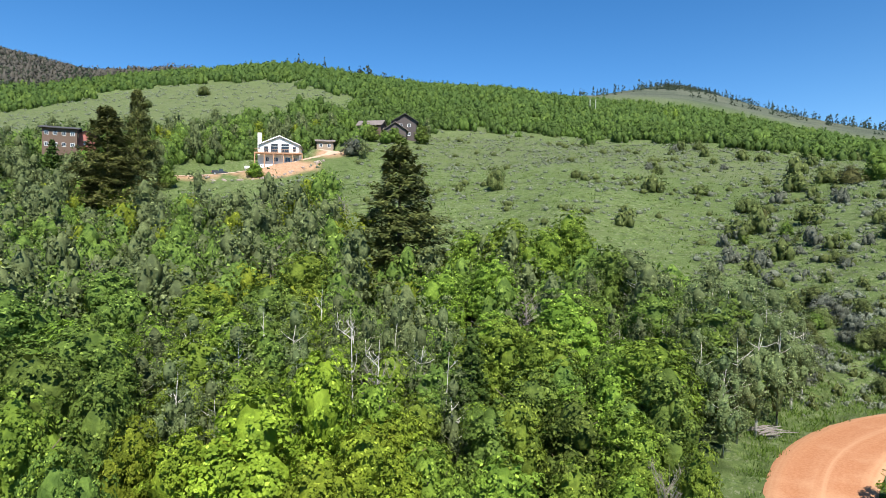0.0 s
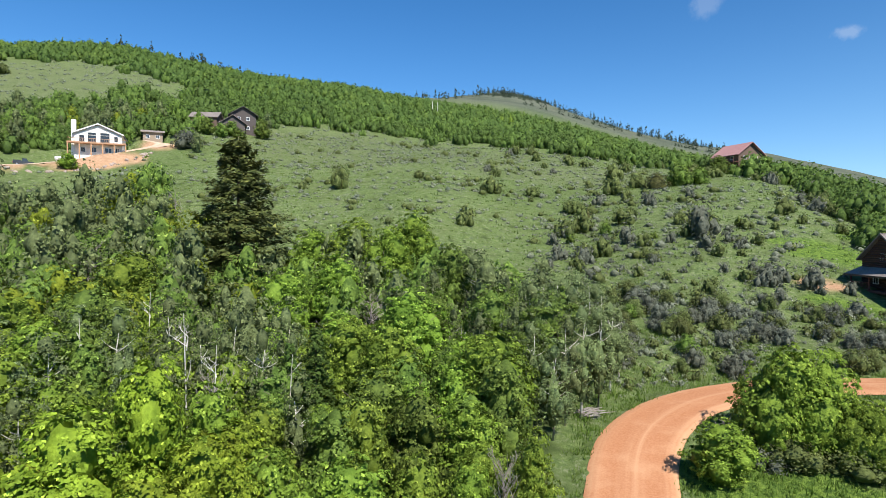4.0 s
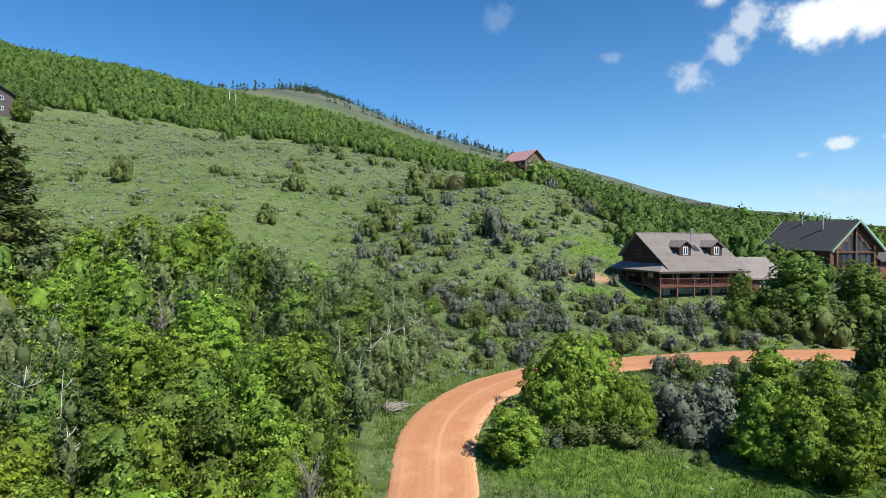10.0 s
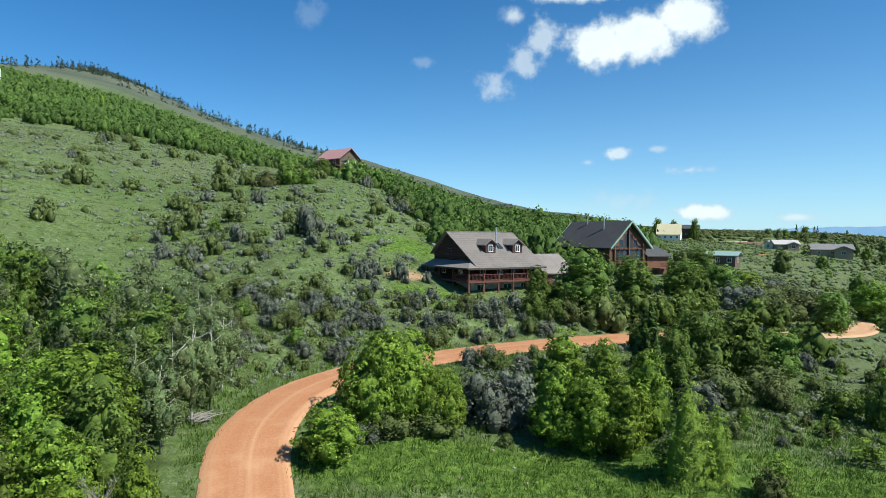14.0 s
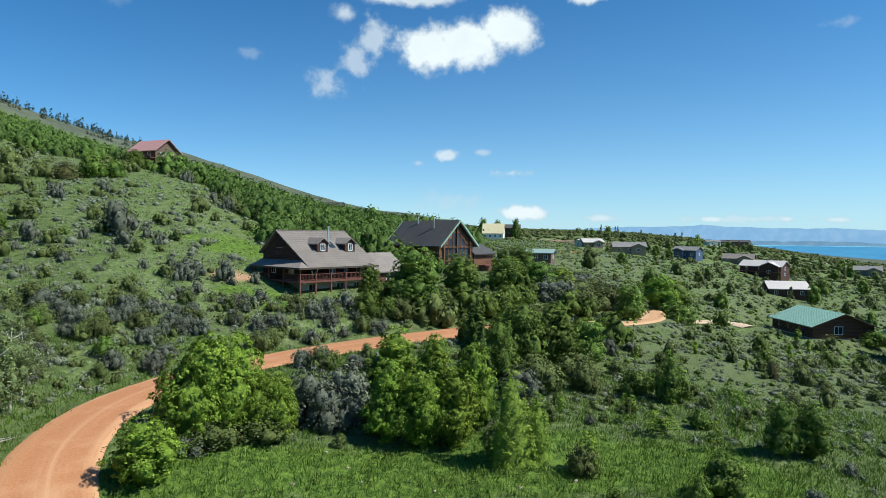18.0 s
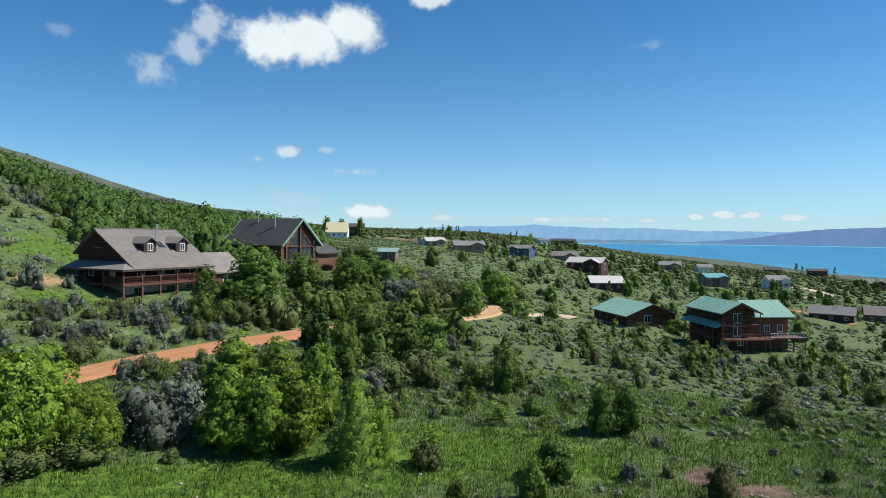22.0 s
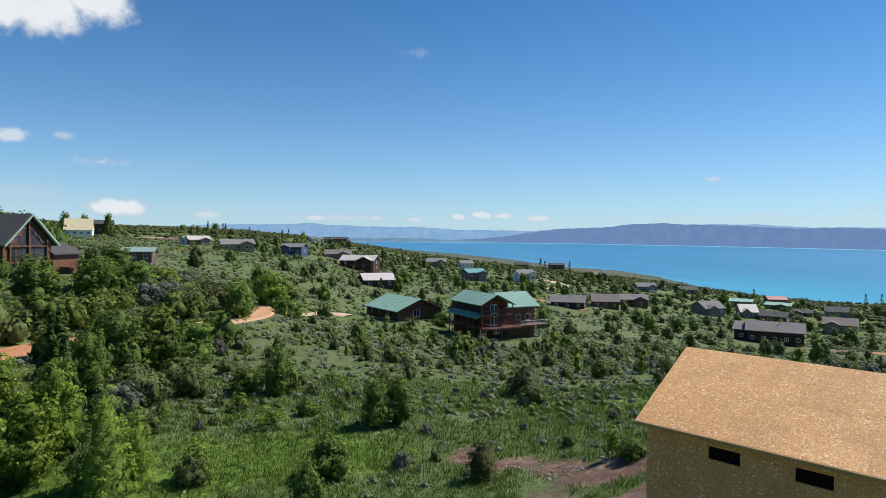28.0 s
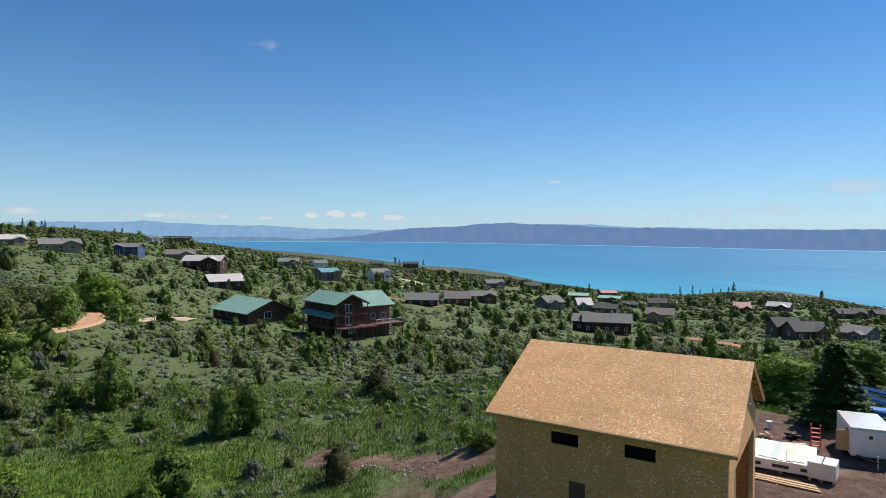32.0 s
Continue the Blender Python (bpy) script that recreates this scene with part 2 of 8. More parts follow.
# ---- mesh building ----
class Form:
    """Vertices and faces of one mesh, gathered piece by piece."""

    def __init__(self):
        self.v, self.f = [], []

    def add(self, verts, faces):
        n = len(self.v)
        self.v += [tuple(p) for p in verts]
        self.f += [tuple(i + n for i in f) for f in faces]
        return self

    def box(self, x0, x1, y0, y1, z0, z1, m=None):
        c = [Vector((x, y, z)) for z in (z0, z1) for x, y in ((x0, y0), (x1, y0), (x1, y1), (x0, y1))]
        c = [m @ p for p in c] if m else c
        return self.add(c, [(3, 2, 1, 0), (4, 5, 6, 7), (0, 1, 5, 4), (1, 2, 6, 5), (2, 3, 7, 6), (3, 0, 4, 7)])

    def prism(self, poly, y0, y1, m=None):
        """A polygon in x and z, drawn out along y."""
        n = len(poly)
        c = [Vector((x, y0, z)) for x, z in poly] + [Vector((x, y1, z)) for x, z in poly]
        c = [m @ p for p in c] if m else c
        return self.add(c, [tuple(range(n)), tuple(range(2 * n - 1, n - 1, -1))] + [(i + n, (i + 1) % n + n, (i + 1) % n, i) for i in range(n)])

    def tube(self, points, radii, sides=6):
        rings = []
        for i, p in enumerate(points):
            p = Vector(p)
            a, b = Vector(points[max(i - 1, 0)]), Vector(points[min(i + 1, len(points) - 1)])
            q = (b - a).to_track_quat("Z", "Y")
            rings.append([p + q @ Vector((radii[i] * math.cos(k * math.tau / sides), radii[i] * math.sin(k * math.tau / sides), 0)) for k in range(sides)])
        f = [(i * sides + k, i * sides + (k + 1) % sides, (i + 1) * sides + (k + 1) % sides, (i + 1) * sides + k) for i in range(len(points) - 1) for k in range(sides)]
        f += [tuple(range(sides))[::-1], tuple(range((len(points) - 1) * sides, len(points) * sides))]
        return self.add([p for r in rings for p in r], f)

    def mesh(self, name, material, smooth=False):
        me = bpy.data.meshes.new(name)
        me.from_pydata(self.v, [], self.f)
        me.materials.append(material)
        if smooth:
            me.polygons.foreach_set("use_smooth", [True] * len(me.polygons))
        me.update()
        return me


def array_mesh(name, verts, faces, material, smooth=False):
    """A mesh of equal-sided faces from arrays."""
    me = bpy.data.meshes.new(name)
    verts, faces = np.asarray(verts, np.float32), np.asarray(faces, np.int32)
    k = faces.shape[1]
    me.vertices.add(len(verts))
    me.vertices.foreach_set("co", verts.ravel())
    me.loops.add(faces.size)
    me.loops.foreach_set("vertex_index", faces.ravel())
    me.polygons.add(len(faces))
    me.polygons.foreach_set("loop_start", np.arange(0, faces.size, k, dtype=np.int32))
    if smooth:
        me.polygons.foreach_set("use_smooth", np.ones(len(faces), bool))
    me.materials.append(material)
    me.update(calc_edges=True)
    return me


def part(name, form, material, parent, label="", smooth=False):
    me = form if isinstance(form, bpy.types.Mesh) else form.mesh(name, material, smooth)
    ob = new(name, me)
    ob.parent = parent
    return tagged(ob, label)


# ---- the lie of the land ----
# Spot heights: bearing, distance, angle above (+) or below (-) the eye's level.
SPOTS_NEAR = [
    (31, 36, -22.4), (34, 49, -16.4), (38, 60, -13.1), (52, 66, -10.9), (63, 75, -9.2), (70, 44, -20.0), (46, 44, -19.3),
    (66, 50, -17.6), (89, 41, -21.4), (103, 39, -22.3), (110, 42, -20.3), (106.5, 33, -25.2), (128, 30, -22.8), (146, 40, -16.9), (145, 50, -14.4),
    (0, 30, -31.0), (0, 60, -16.4), (-28, 40, -22.5), (-28, 70, -11.0), (20, 45, -19.0), (47, 92, -4.3), (51.6, 87, -5.75), (56, 88, -5.9),
    (25, 75, -8.0), (10, 85, -5.0), (-6, 90, -3.7), (36, 78, -6.0), (80, 70, -12.5), (100, 75, -12.8),
]
SPOTS_MIDDLE = [
    (-14.6, 193, 6.3), (-15, 176, 4.8), (-28, 150, 2.3), (11, 130, 3.5), (11, 260, 8.3), (1, 190, 6.5), (25, 150, 3.0), (25, 255, 7.6), (40, 220, 5.4),
    (47, 130, 0.6), (59, 135, -1.8), (66, 120, -3.4), (69, 270, -0.6), (80, 120, -5.8), (84, 240, -2.2), (94, 145, -7.4), (103, 130, -9.3),
    (118, 125, -10.2), (128, 235, -8.2), (146, 130, -9.6), (146, 300, -6.7), (110, 300, -5.0), (95, 300, -3.4), (128, 100, -11.0),
]
SPOTS_FAR = [
    (-14, 540, 14.5), (6, 500, 12.7), (20, 420, 9.8), (29, 350, 7.4), (-28, 480, 11.8), (-20, 330, 11.3), (-36, 400, 8.7), (-33, 480, 10.2), (53, 330, 1.6), (62, 430, 0.7), (45, 320, 3.7), (37, 330, 5.6),
    (74, 500, 0.35), (84, 600, 0.05), (91, 700, -0.7), (100, 650, -2.1), (110, 600, -3.2), (124, 520, -4.6), (140, 480, -5.2), (93, 2200, -1.1),
    (99.5, 2500, -1.5), (111, 1390, -2.72), (124, 840, -4.5), (134, 768, -4.92), (149, 717, -5.26), (120, 2500, -1.9), (145, 2500, -1.9),
]
SPOTS_RIM = [
    (20, 1500, 12.7), (-38, 1300, 13.5), (-32, 1300, 12.9), (-27, 1350, 12.2), (31, 1750, 8.9), (36, 1950, 7.6), (45, 2100, 5.5), (60, 2400, 1.6), (75, 2600, -0.2), (10, 1500, 11.0), (-15, 1500, 12.0),
    (-60, 1200, 12.0), (0, 4800, 3.0), (45, 4800, 1.0), (90, 4800, -0.7), (120, 4900, -1.2), (148, 4900, -1.2), (270, 4800, 2.0), (200, 4800, -1.0),
    (200, 50, -17.0), (200, 300, -5.0), (270, 50, -19.0), (270, 300, 3.0), (310, 60, -15.0), (310, 300, 8.0), (180, 900, -4.5), (240, 900, 2.0), (0, 6, -68.0), (180, 6, -67.0),
]


def fit_land():
    spots = np.array(SPOTS_NEAR + SPOTS_MIDDLE + SPOTS_FAR + SPOTS_RIM)
    w = land_coords(*bearing_np(spots[:, 0], spots[:, 1]))
    r = np.linalg.norm(w[:, None] - w[None], axis=2)
    n = len(spots)
    a = np.zeros((n + 3, n + 3))
    a[:n, :n] = spline(r) + 0.004 * np.eye(n)
    a[:n, n], a[:n, n + 1:] = 1, w
    a[n:, :n] = a[:n, n:].T
    return w, np.linalg.solve(a, np.concatenate([np.tan(np.radians(spots[:, 2])), np.zeros(3)]))


def bearing_np(az, d):
    az = np.radians(az)
    return d * np.sin(az), d * np.cos(az)


def land_coords(x, y):
    d = np.maximum(np.hypot(x, y), 3.2)
    k = np.log(d / 3.0) / d
    return np.stack([x * k, y * k], -1)


def spline(r):
    return np.where(r > 1e-9, r * r * np.log(np.maximum(r, 1e-9)), 0.0)


LAND_W, LAND_C = fit_land()


def waves(x, y, size, seed):
    """Smooth unevenness about zero, of that wavelength."""
    out = np.zeros_like(x)
    rng = np.random.RandomState(seed)
    for k in range(9):
        a, p, s = rng.uniform(0, math.tau), rng.uniform(0, math.tau), size * rng.uniform(0.6, 1.7)
        out += np.sin((x * math.cos(a) + y * math.sin(a)) * math.tau / s + p)
    return out / 4.0


def raw_land(x, y):
    x, y = np.asarray(x, float), np.asarray(y, float)
    shape = x.shape
    x, y = x.ravel(), y.ravel()
    w = land_coords(x, y)
    out = np.empty(len(x))
    for i in range(0, len(x), 20000):
        s = slice(i, i + 20000)
        r = np.linalg.norm(w[s, None] - LAND_W[None], axis=2)
        out[s] = spline(r) @ LAND_C[:-3] + LAND_C[-3] + w[s] @ LAND_C[-2:]
    d = np.hypot(x, y)
    z = EYE + out * np.maximum(d, 3.2)
    z += 0.12 * waves(x, y, 9, 1) + np.clip((d - 60) / 200, 0, 1) * 0.5 * waves(x, y, 40, 2) + np.clip((d - 700) / 900, 0, 1) * 7 * waves(x, y, 260, 3) * (out > 0.02)
    return z.reshape(shape)


def smooth_line(points, step=2.0):
    """A Catmull-Rom line through plan points (x, y), as an even array."""
    p = np.array([points[0], *points, points[-1]], float)
    out = []
    for i in range(1, len(p) - 2):
        n = max(2, int(np.linalg.norm(p[i + 1] - p[i]) / step))
        t = np.linspace(0, 1, n, endpoint=False)[:, None]
        a, b, c, d = p[i - 1:i + 3]
        out.append(0.5 * (2 * b + (c - a) * t + (2 * a - 5 * b + 4 * c - d) * t ** 2 + (3 * b - a - 3 * c + d) * t ** 3))
    return np.concatenate(out + [p[-1:]])


def road_line(spots, step=2.0):
    xy = smooth_line([bearing(a, d) for a, d in spots], step)
    z = raw_land(xy[:, 0], xy[:, 1])
    k = 9
    z = np.convolve(np.pad(z, k, "edge"), np.ones(2 * k + 1) / (2 * k + 1), "valid")
    return np.column_stack([xy, z])


# name, half width, line
ROADS = [
    ("main", 2.9, road_line([(245, 70), (262, 30), (330, 13), (12, 20), (25, 28), (30.3, 34), (31.5, 38.3), (31.5, 42), (31.9, 45.4), (32.9, 49), (34.9, 53.5), (37.6, 57.8), (42, 62.2), (46, 64.6), (49.5, 66.6), (53.5, 69.2),
                              (57.3, 71.6), (64, 77), (71, 87), (75, 94)])),
    ("loop", 2.3, road_line([(74.4, 93), (77, 97), (81, 102), (83.2, 109), (82.6, 119), (79.5, 126), (76, 130), (71, 133)])),
    ("cabin_drive", 1.8, road_line([(83, 112), (87, 122), (89, 128), (91, 126)])),
    ("upper", 2.0, road_line([(78.5, 250), (76.5, 238), (74.5, 234), (72.5, 236)])),
    ("white_house_drive", 2.6, road_line([(-26, 178), (-21, 183), (-17.5, 188), (-13, 194), (-10, 205), (-11, 216)])),
    ("ridge_drive", 2.6, road_line([(73.2, 342), (75.0, 350), (76.6, 356), (78.0, 372)])),
    ("shore_road", 2.4, road_line([(92.6, 505), (95.0, 512), (97.5, 520)])),
    ("valley_a", 2.6, road_line([(109.2, 318), (109.9, 335), (110.8, 360), (109.6, 385), (108, 395)])),
    ("valley_b", 1.5, road_line([(112.6, 226), (110.5, 240), (108.5, 252), (106.5, 262)])),
    ("valley_c", 1.6, road_line([(140, 168), (138.2, 178), (136.4, 186), (134.6, 192)])),
]


def road_nearest(x, y, roads=None):
    """Distance beyond the edge of the nearest road, and that road's height there."""
    best, height = np.full(len(x), 1e9), np.zeros(len(x))
    for name, half, line in roads or ROADS:
        lo, hi = line[:, :2].min(0) - 25, line[:, :2].max(0) + 25
        idx = np.where((x > lo[0]) & (x < hi[0]) & (y > lo[1]) & (y < hi[1]))[0]
        for i in range(0, len(idx), 4000):
            s = idx[i:i + 4000]
            d = np.hypot(x[s, None] - line[None, :, 0], y[s, None] - line[None, :, 1])
            j = d.argmin(1)
            e = d[np.arange(len(s)), j] - half
            hit = e < best[s]
            best[s[hit]], height[s[hit]] = e[hit], line[j[hit], 2]
    return best, height


PADS = []  # level building sites: x, y, radius, height


def add_pad(x, y, radius, dz=0.0):
    z = float(raw_land(np.array([x]), np.array([y]))[0]) + dz
    PADS.append((x, y, radius, z))
    return z


def land(x, y):
    x, y = np.atleast_1d(np.asarray(x, float)), np.atleast_1d(np.asarray(y, float))
    z = raw_land(x, y)
    for px, py, pr, pz in PADS:
        k = np.clip((np.hypot(x - px, y - py) - pr) / (0.9 * pr), 0, 1)
        k = k * k * (3 - 2 * k)
        z = pz + (z - pz) * k
    e, h = road_nearest(x, y)
    k = np.clip((e - 0.6) / 4.5, 0, 1)
    k = k * k * (3 - 2 * k)
    return (h - 0.22) + (z - h + 0.22) * k


def land_at(x, y):
    return float(land(x, y)[0])

# ---- building sites ----
OSB_XY = (20.24, -17.05)
add_pad(*OSB_XY, 6.5, EYE - 11.8 - float(raw_land(OSB_XY[0], OSB_XY[1])))
add_pad(22.0, -31.0, 7.0, EYE - 11.8 - float(raw_land(22.0, -31.0)))
add_pad(*bearing(66, 122), 9.0)
add_pad(*bearing(95.3, 147), 9.0)
add_pad(*bearing(104, 135), 9.0)
add_pad(*bearing(-14.6, 198), 9.0)

# ---- ground ----


def spot_mask(x, y, spots):
    """How far plan points lie within soft-edged ellipses (bearing, distance, half width across, half depth)."""
    out = np.zeros(len(x))
    for az, d, a, b in spots:
        cx, cy = bearing(az, d)
        sn, cs = math.sin(radians(az)), math.cos(radians(az))
        u, v = ((x - cx) * cs - (y - cy) * sn) / a, ((x - cx) * sn + (y - cy) * cs) / b
        r = np.hypot(u, v) + 0.22 * waves(x, y, 5, 11)
        out = np.maximum(out, np.clip((1.15 - r) / 0.3, 0, 1))
    return out


DIRT = [(102.5, 45.5, 1.6, 1.6), (106, 43.5, 2.2, 1.4), (110, 42, 2.4, 1.3), (114.5, 39.5, 2.8, 2.6), (128, 27, 14, 9), (144, 36, 10, 9), (140, 44, 9, 4), 
        (107.5, 121, 4, 3), (131, 197, 8, 5), (77, 330, 30, 12), (120, 255, 4, 3)]
CLAYEY = [(-15.2, 184, 12, 5.5), (-22, 179, 6, 3.5), (-10.3, 204, 6, 9), (45.6, 95, 3.2, 2.6), (35, 52.5, 1.2, 1.5)]
LUSH = [(46, 43, 9, 4), (60, 42, 12, 4), (72, 44, 10, 5), (117, 60, 6, 3), (50, 84, 6, 2.5), (47.5, 88, 4, 3.5), (99, 124, 7, 4), (105, 121, 8, 3), (46, 112, 8, 6), (50, 128, 8, 7), (14, 52, 7, 5),
        (-25, 33, 8, 4), (105, 300, 16, 12), (128, 430, 40, 20), (145, 430, 30, 16), (84, 46, 10, 5)]
SAGE = [(8, 225, 48, 45), (-26, 345, 100, 80), (24, 205, 40, 32), (98, 95, 40, 24), (84, 185, 62, 60), (108, 190, 75, 70), (132, 190, 75, 80)]
OPEN = [(9, 195, 62, 88), (-26, 345, 104, 84), (24, 185, 50, 72), (36, 140, 40, 52), (-7, 172, 20, 14), (-15, 160, 30, 36), (33, 90, 18, 14), (-21, 178, 14, 8), (30, 204, 34, 26)]


def make_ground():
    ring = np.concatenate([np.linspace(0.02, 24, 16), np.geomspace(25.5, 300, 150), np.geomspace(305, 4980, 90)])
    az = np.concatenate([np.arange(-42, 156, 0.5), np.arange(156, 318, 3.0)])
    A, R = np.meshgrid(az, ring)
    x, y = bearing_np(A, R)
    x = x + 0.4 * np.clip(1 - R / 20, 0, 1)  # the rings close a little beside the plan's origin
    z = land(x.ravel(), y.ravel())
    verts = np.column_stack([x.ravel(), y.ravel(), z])
    n, m = len(ring), len(az)
    i, j = np.meshgrid(np.arange(n - 1), np.arange(m), indexing="ij")
    a, b = i * m + j, i * m + (j + 1) % m
    faces = np.stack([a, a + m, b + m, b], -1).reshape(-1, 4)
    me = array_mesh("ground", verts, faces, GROUND, True)
    cover = me.color_attributes.new("cover", "FLOAT_COLOR", "POINT")
    px, py = verts[:, 0], verts[:, 1]
    rgba = np.column_stack([spot_mask(px, py, DIRT), spot_mask(px, py, LUSH), spot_mask(px, py, SAGE), spot_mask(px, py, CLAYEY)])
    cover.data.foreach_set("color", rgba.astype(np.float32).ravel())
    tagged(new("ground", me), "grassy hillside ground with sage, bare dirt and lush patches", "ground", kind="structure")


def ground_material():
    m, nt, bsdf = nodes_of("hill_ground")
    att = nt.nodes.new("ShaderNodeAttribute")
    att.attribute_name = "cover"
    sep = nt.nodes.new("ShaderNodeSeparateColor")
    nt.links.new(att.outputs["Color"], sep.inputs[0])
    fine, mid, big = texnoise(nt, 1.6, 8, 0.75), texnoise(nt, 0.22, 6, 0.7), texnoise(nt, 0.022, 4)
    # a low carpet of tussocks and dwarf brush, each tuft of its own tone
    cells = []
    for scale in (0.55,):
        tc = nt.nodes.new("ShaderNodeTexCoord")
        v = nt.nodes.new("ShaderNodeTexVoronoi")
        v.inputs["Scale"].default_value = scale
        nt.links.new(tc.outputs["Object"], v.inputs["Vector"])
        sc = nt.nodes.new("ShaderNodeSeparateColor")
        nt.links.new(v.outputs["Color"], sc.inputs[0])
        cells.append((sc.outputs[0], v.outputs["Distance"]))
    grass = mix(nt, ramp(nt, fine, 0.36, 0.64), (0.05, 0.088, 0.023), (0.18, 0.235, 0.08))
    grass = mix(nt, ramp(nt, texnoise(nt, 0.55, 6, 0.75), 0.44, 0.58), grass, (0.105, 0.145, 0.046))
    grass = mix(nt, ramp(nt, texnoise(nt, 1.3, 6, 0.8), 0.52, 0.62), grass, (0.215, 0.24, 0.135))
    grass = mix(nt, ramp(nt, cells[0][1], 0.55, 1.0), grass, (0.05, 0.072, 0.02))
    grass = mix(nt, ramp(nt, mid, 0.46, 0.68), grass, mix(nt, 0.55, grass, (0.12, 0.14, 0.06)))
    grass = mix(nt, ramp(nt, big, 0.4, 0.65), grass, mix(nt, 0.4, grass, (0.075, 0.115, 0.03)))
    lush = mix(nt, ramp(nt, fine, 0.36, 0.64), (0.04, 0.085, 0.014), (0.16, 0.24, 0.04))
    sage = mix(nt, ramp(nt, mid, 0.35, 0.62), mix(nt, ramp(nt, fine, 0.4, 0.62), (0.055, 0.085, 0.026), (0.15, 0.185, 0.068)), (0.128, 0.155, 0.07))
    dirt = mix(nt, ramp(nt, fine, 0.3, 0.7), (0.10, 0.06, 0.045), (0.22, 0.14, 0.105))
    dirt = mix(nt, ramp(nt, mid, 0.5, 0.72), dirt, (0.36, 0.25, 0.18))
    tc = nt.nodes.new("ShaderNodeTexCoord")
    ln = nt.nodes.new("ShaderNodeVectorMath")
    ln.operation = "LENGTH"
    nt.links.new(tc.outputs["Object"], ln.inputs[0])
    dry = mix(nt, ramp(nt, texnoise(nt, 0.012, 5, 0.65), 0.4, 0.62), (0.066, 0.082, 0.055), (0.112, 0.122, 0.085))
    grass = mix(nt, ramp(nt, ln.outputs["Value"], 620, 900), grass, dry)
    col = mix(nt, sep.outputs[2], grass, sage)
    col = mix(nt, sep.outputs[1], col, lush)
    col = mix(nt, sep.outputs[0], col, dirt)
    clay = mix(nt, ramp(nt, fine, 0.3, 0.7), (0.34, 0.2, 0.115), (0.5, 0.32, 0.2))
    col = mix(nt, att.outputs["Alpha"], col, clay)
    nt.links.new(col, bsdf.inputs["Base Color"])
    bsdf.inputs["Roughness"].default_value = 0.95
    bsdf.inputs["Specular IOR Level"].default_value = 0.15
    bn = node(nt, "ShaderNodeBump", Strength=0.9, Distance=0.35)
    nt.links.new(fine, bn.inputs["Height"])
    nt.links.new(bn.outputs[0], bsdf.inputs["Normal"])
    return m


GROUND = ground_material()
make_ground()


def road_material(name, a, b, pale):
    m, nt, bsdf = nodes_of(name)
    uv = nt.nodes.new("ShaderNodeUVMap")
    uv.uv_map = "along"
    sep = nt.nodes.new("ShaderNodeSeparateXYZ")
    nt.links.new(uv.outputs[0], sep.inputs[0])
    wob = nt.nodes.new("ShaderNodeMapping")
    wob.inputs["Scale"].default_value = (2.6, 0.04, 1.0)
    nt.links.new(uv.outputs[0], wob.inputs[0])
    streak = node(nt, "ShaderNodeTexNoise", Scale=1.6, Detail=4.0, Roughness=0.6)
    nt.links.new(wob.outputs[0], streak.inputs["Vector"])
    fine = texnoise(nt, 6, 6, 0.7)
    col = mix(nt, ramp(nt, fine, 0.3, 0.7), a, b)
    col = mix(nt, ramp(nt, streak.outputs["Fac"], 0.4, 0.8), col, pale)
    col = mix(nt, ramp(nt, texnoise(nt, 0.35, 4), 0.5, 0.75), col, mix(nt, 0.5, col, pale))
    nt.links.new(col, bsdf.inputs["Base Color"])
    bsdf.inputs["Roughness"].default_value = 0.95
    bsdf.inputs["Specular IOR Level"].default_value = 0.1
    bn = node(nt, "ShaderNodeBump", Strength=0.4, Distance=0.05)
    nt.links.new(fine, bn.inputs["Height"])
    nt.links.new(bn.outputs[0], bsdf.inputs["Normal"])
    return m


CLAY = road_material("red_clay", (0.35, 0.15, 0.072), (0.43, 0.205, 0.105), (0.52, 0.3, 0.17))
LOOP_CLAY = road_material("pale_clay", (0.42, 0.235, 0.13), (0.5, 0.3, 0.175), (0.56, 0.38, 0.24))
PALE_TRACK = road_material("pale_gravel", (0.42, 0.30, 0.21), (0.52, 0.39, 0.28), (0.6, 0.48, 0.36))


def make_road(name, half, line, material, label):
    d = np.gradient(line[:, :2], axis=0)
    d /= np.linalg.norm(d, axis=1)[:, None]
    nrm = np.column_stack([d[:, 1], -d[:, 0]])
    s = np.concatenate([[0], np.cumsum(np.linalg.norm(np.diff(line[:, :2], axis=0), axis=1))])
    across = np.linspace(-1, 1, 13)
    rough = 0.07 * waves(line[:, 0], line[:, 1], 9, 21)
    verts, uvs = [], []
    for k in across:
        edge = half * k + (rough if abs(k) == 1 else 0) * k
        crown = 0.07 * (1 - k * k) - 0.035 * np.exp(-((abs(k) - 0.45) / 0.16) ** 2) - (0.16 if abs(k) == 1 else 0)
        verts.append(np.column_stack([line[:, :2] + nrm * np.reshape(edge, (-1, 1)), line[:, 2] + crown]))
        uvs.append(np.column_stack([np.full(len(s), k * half / 5), s / 5]))
    n, m = len(line), len(across)
    i, j = np.meshgrid(np.arange(m - 1), np.arange(n - 1), indexing="ij")
    a = i * n + j
    faces = np.stack([a, a + n, a + n + 1, a + 1], -1).reshape(-1, 4)[:, ::-1]
    me = array_mesh(name, np.concatenate(verts), faces, material, True)
    uv = me.uv_layers.new(name="along")
    flat = np.concatenate(uvs)[faces.ravel()]
    uv.data.foreach_set("uv", flat.astype(np.float32).ravel())
    tagged(new(name, me), label, "road", kind="structure")


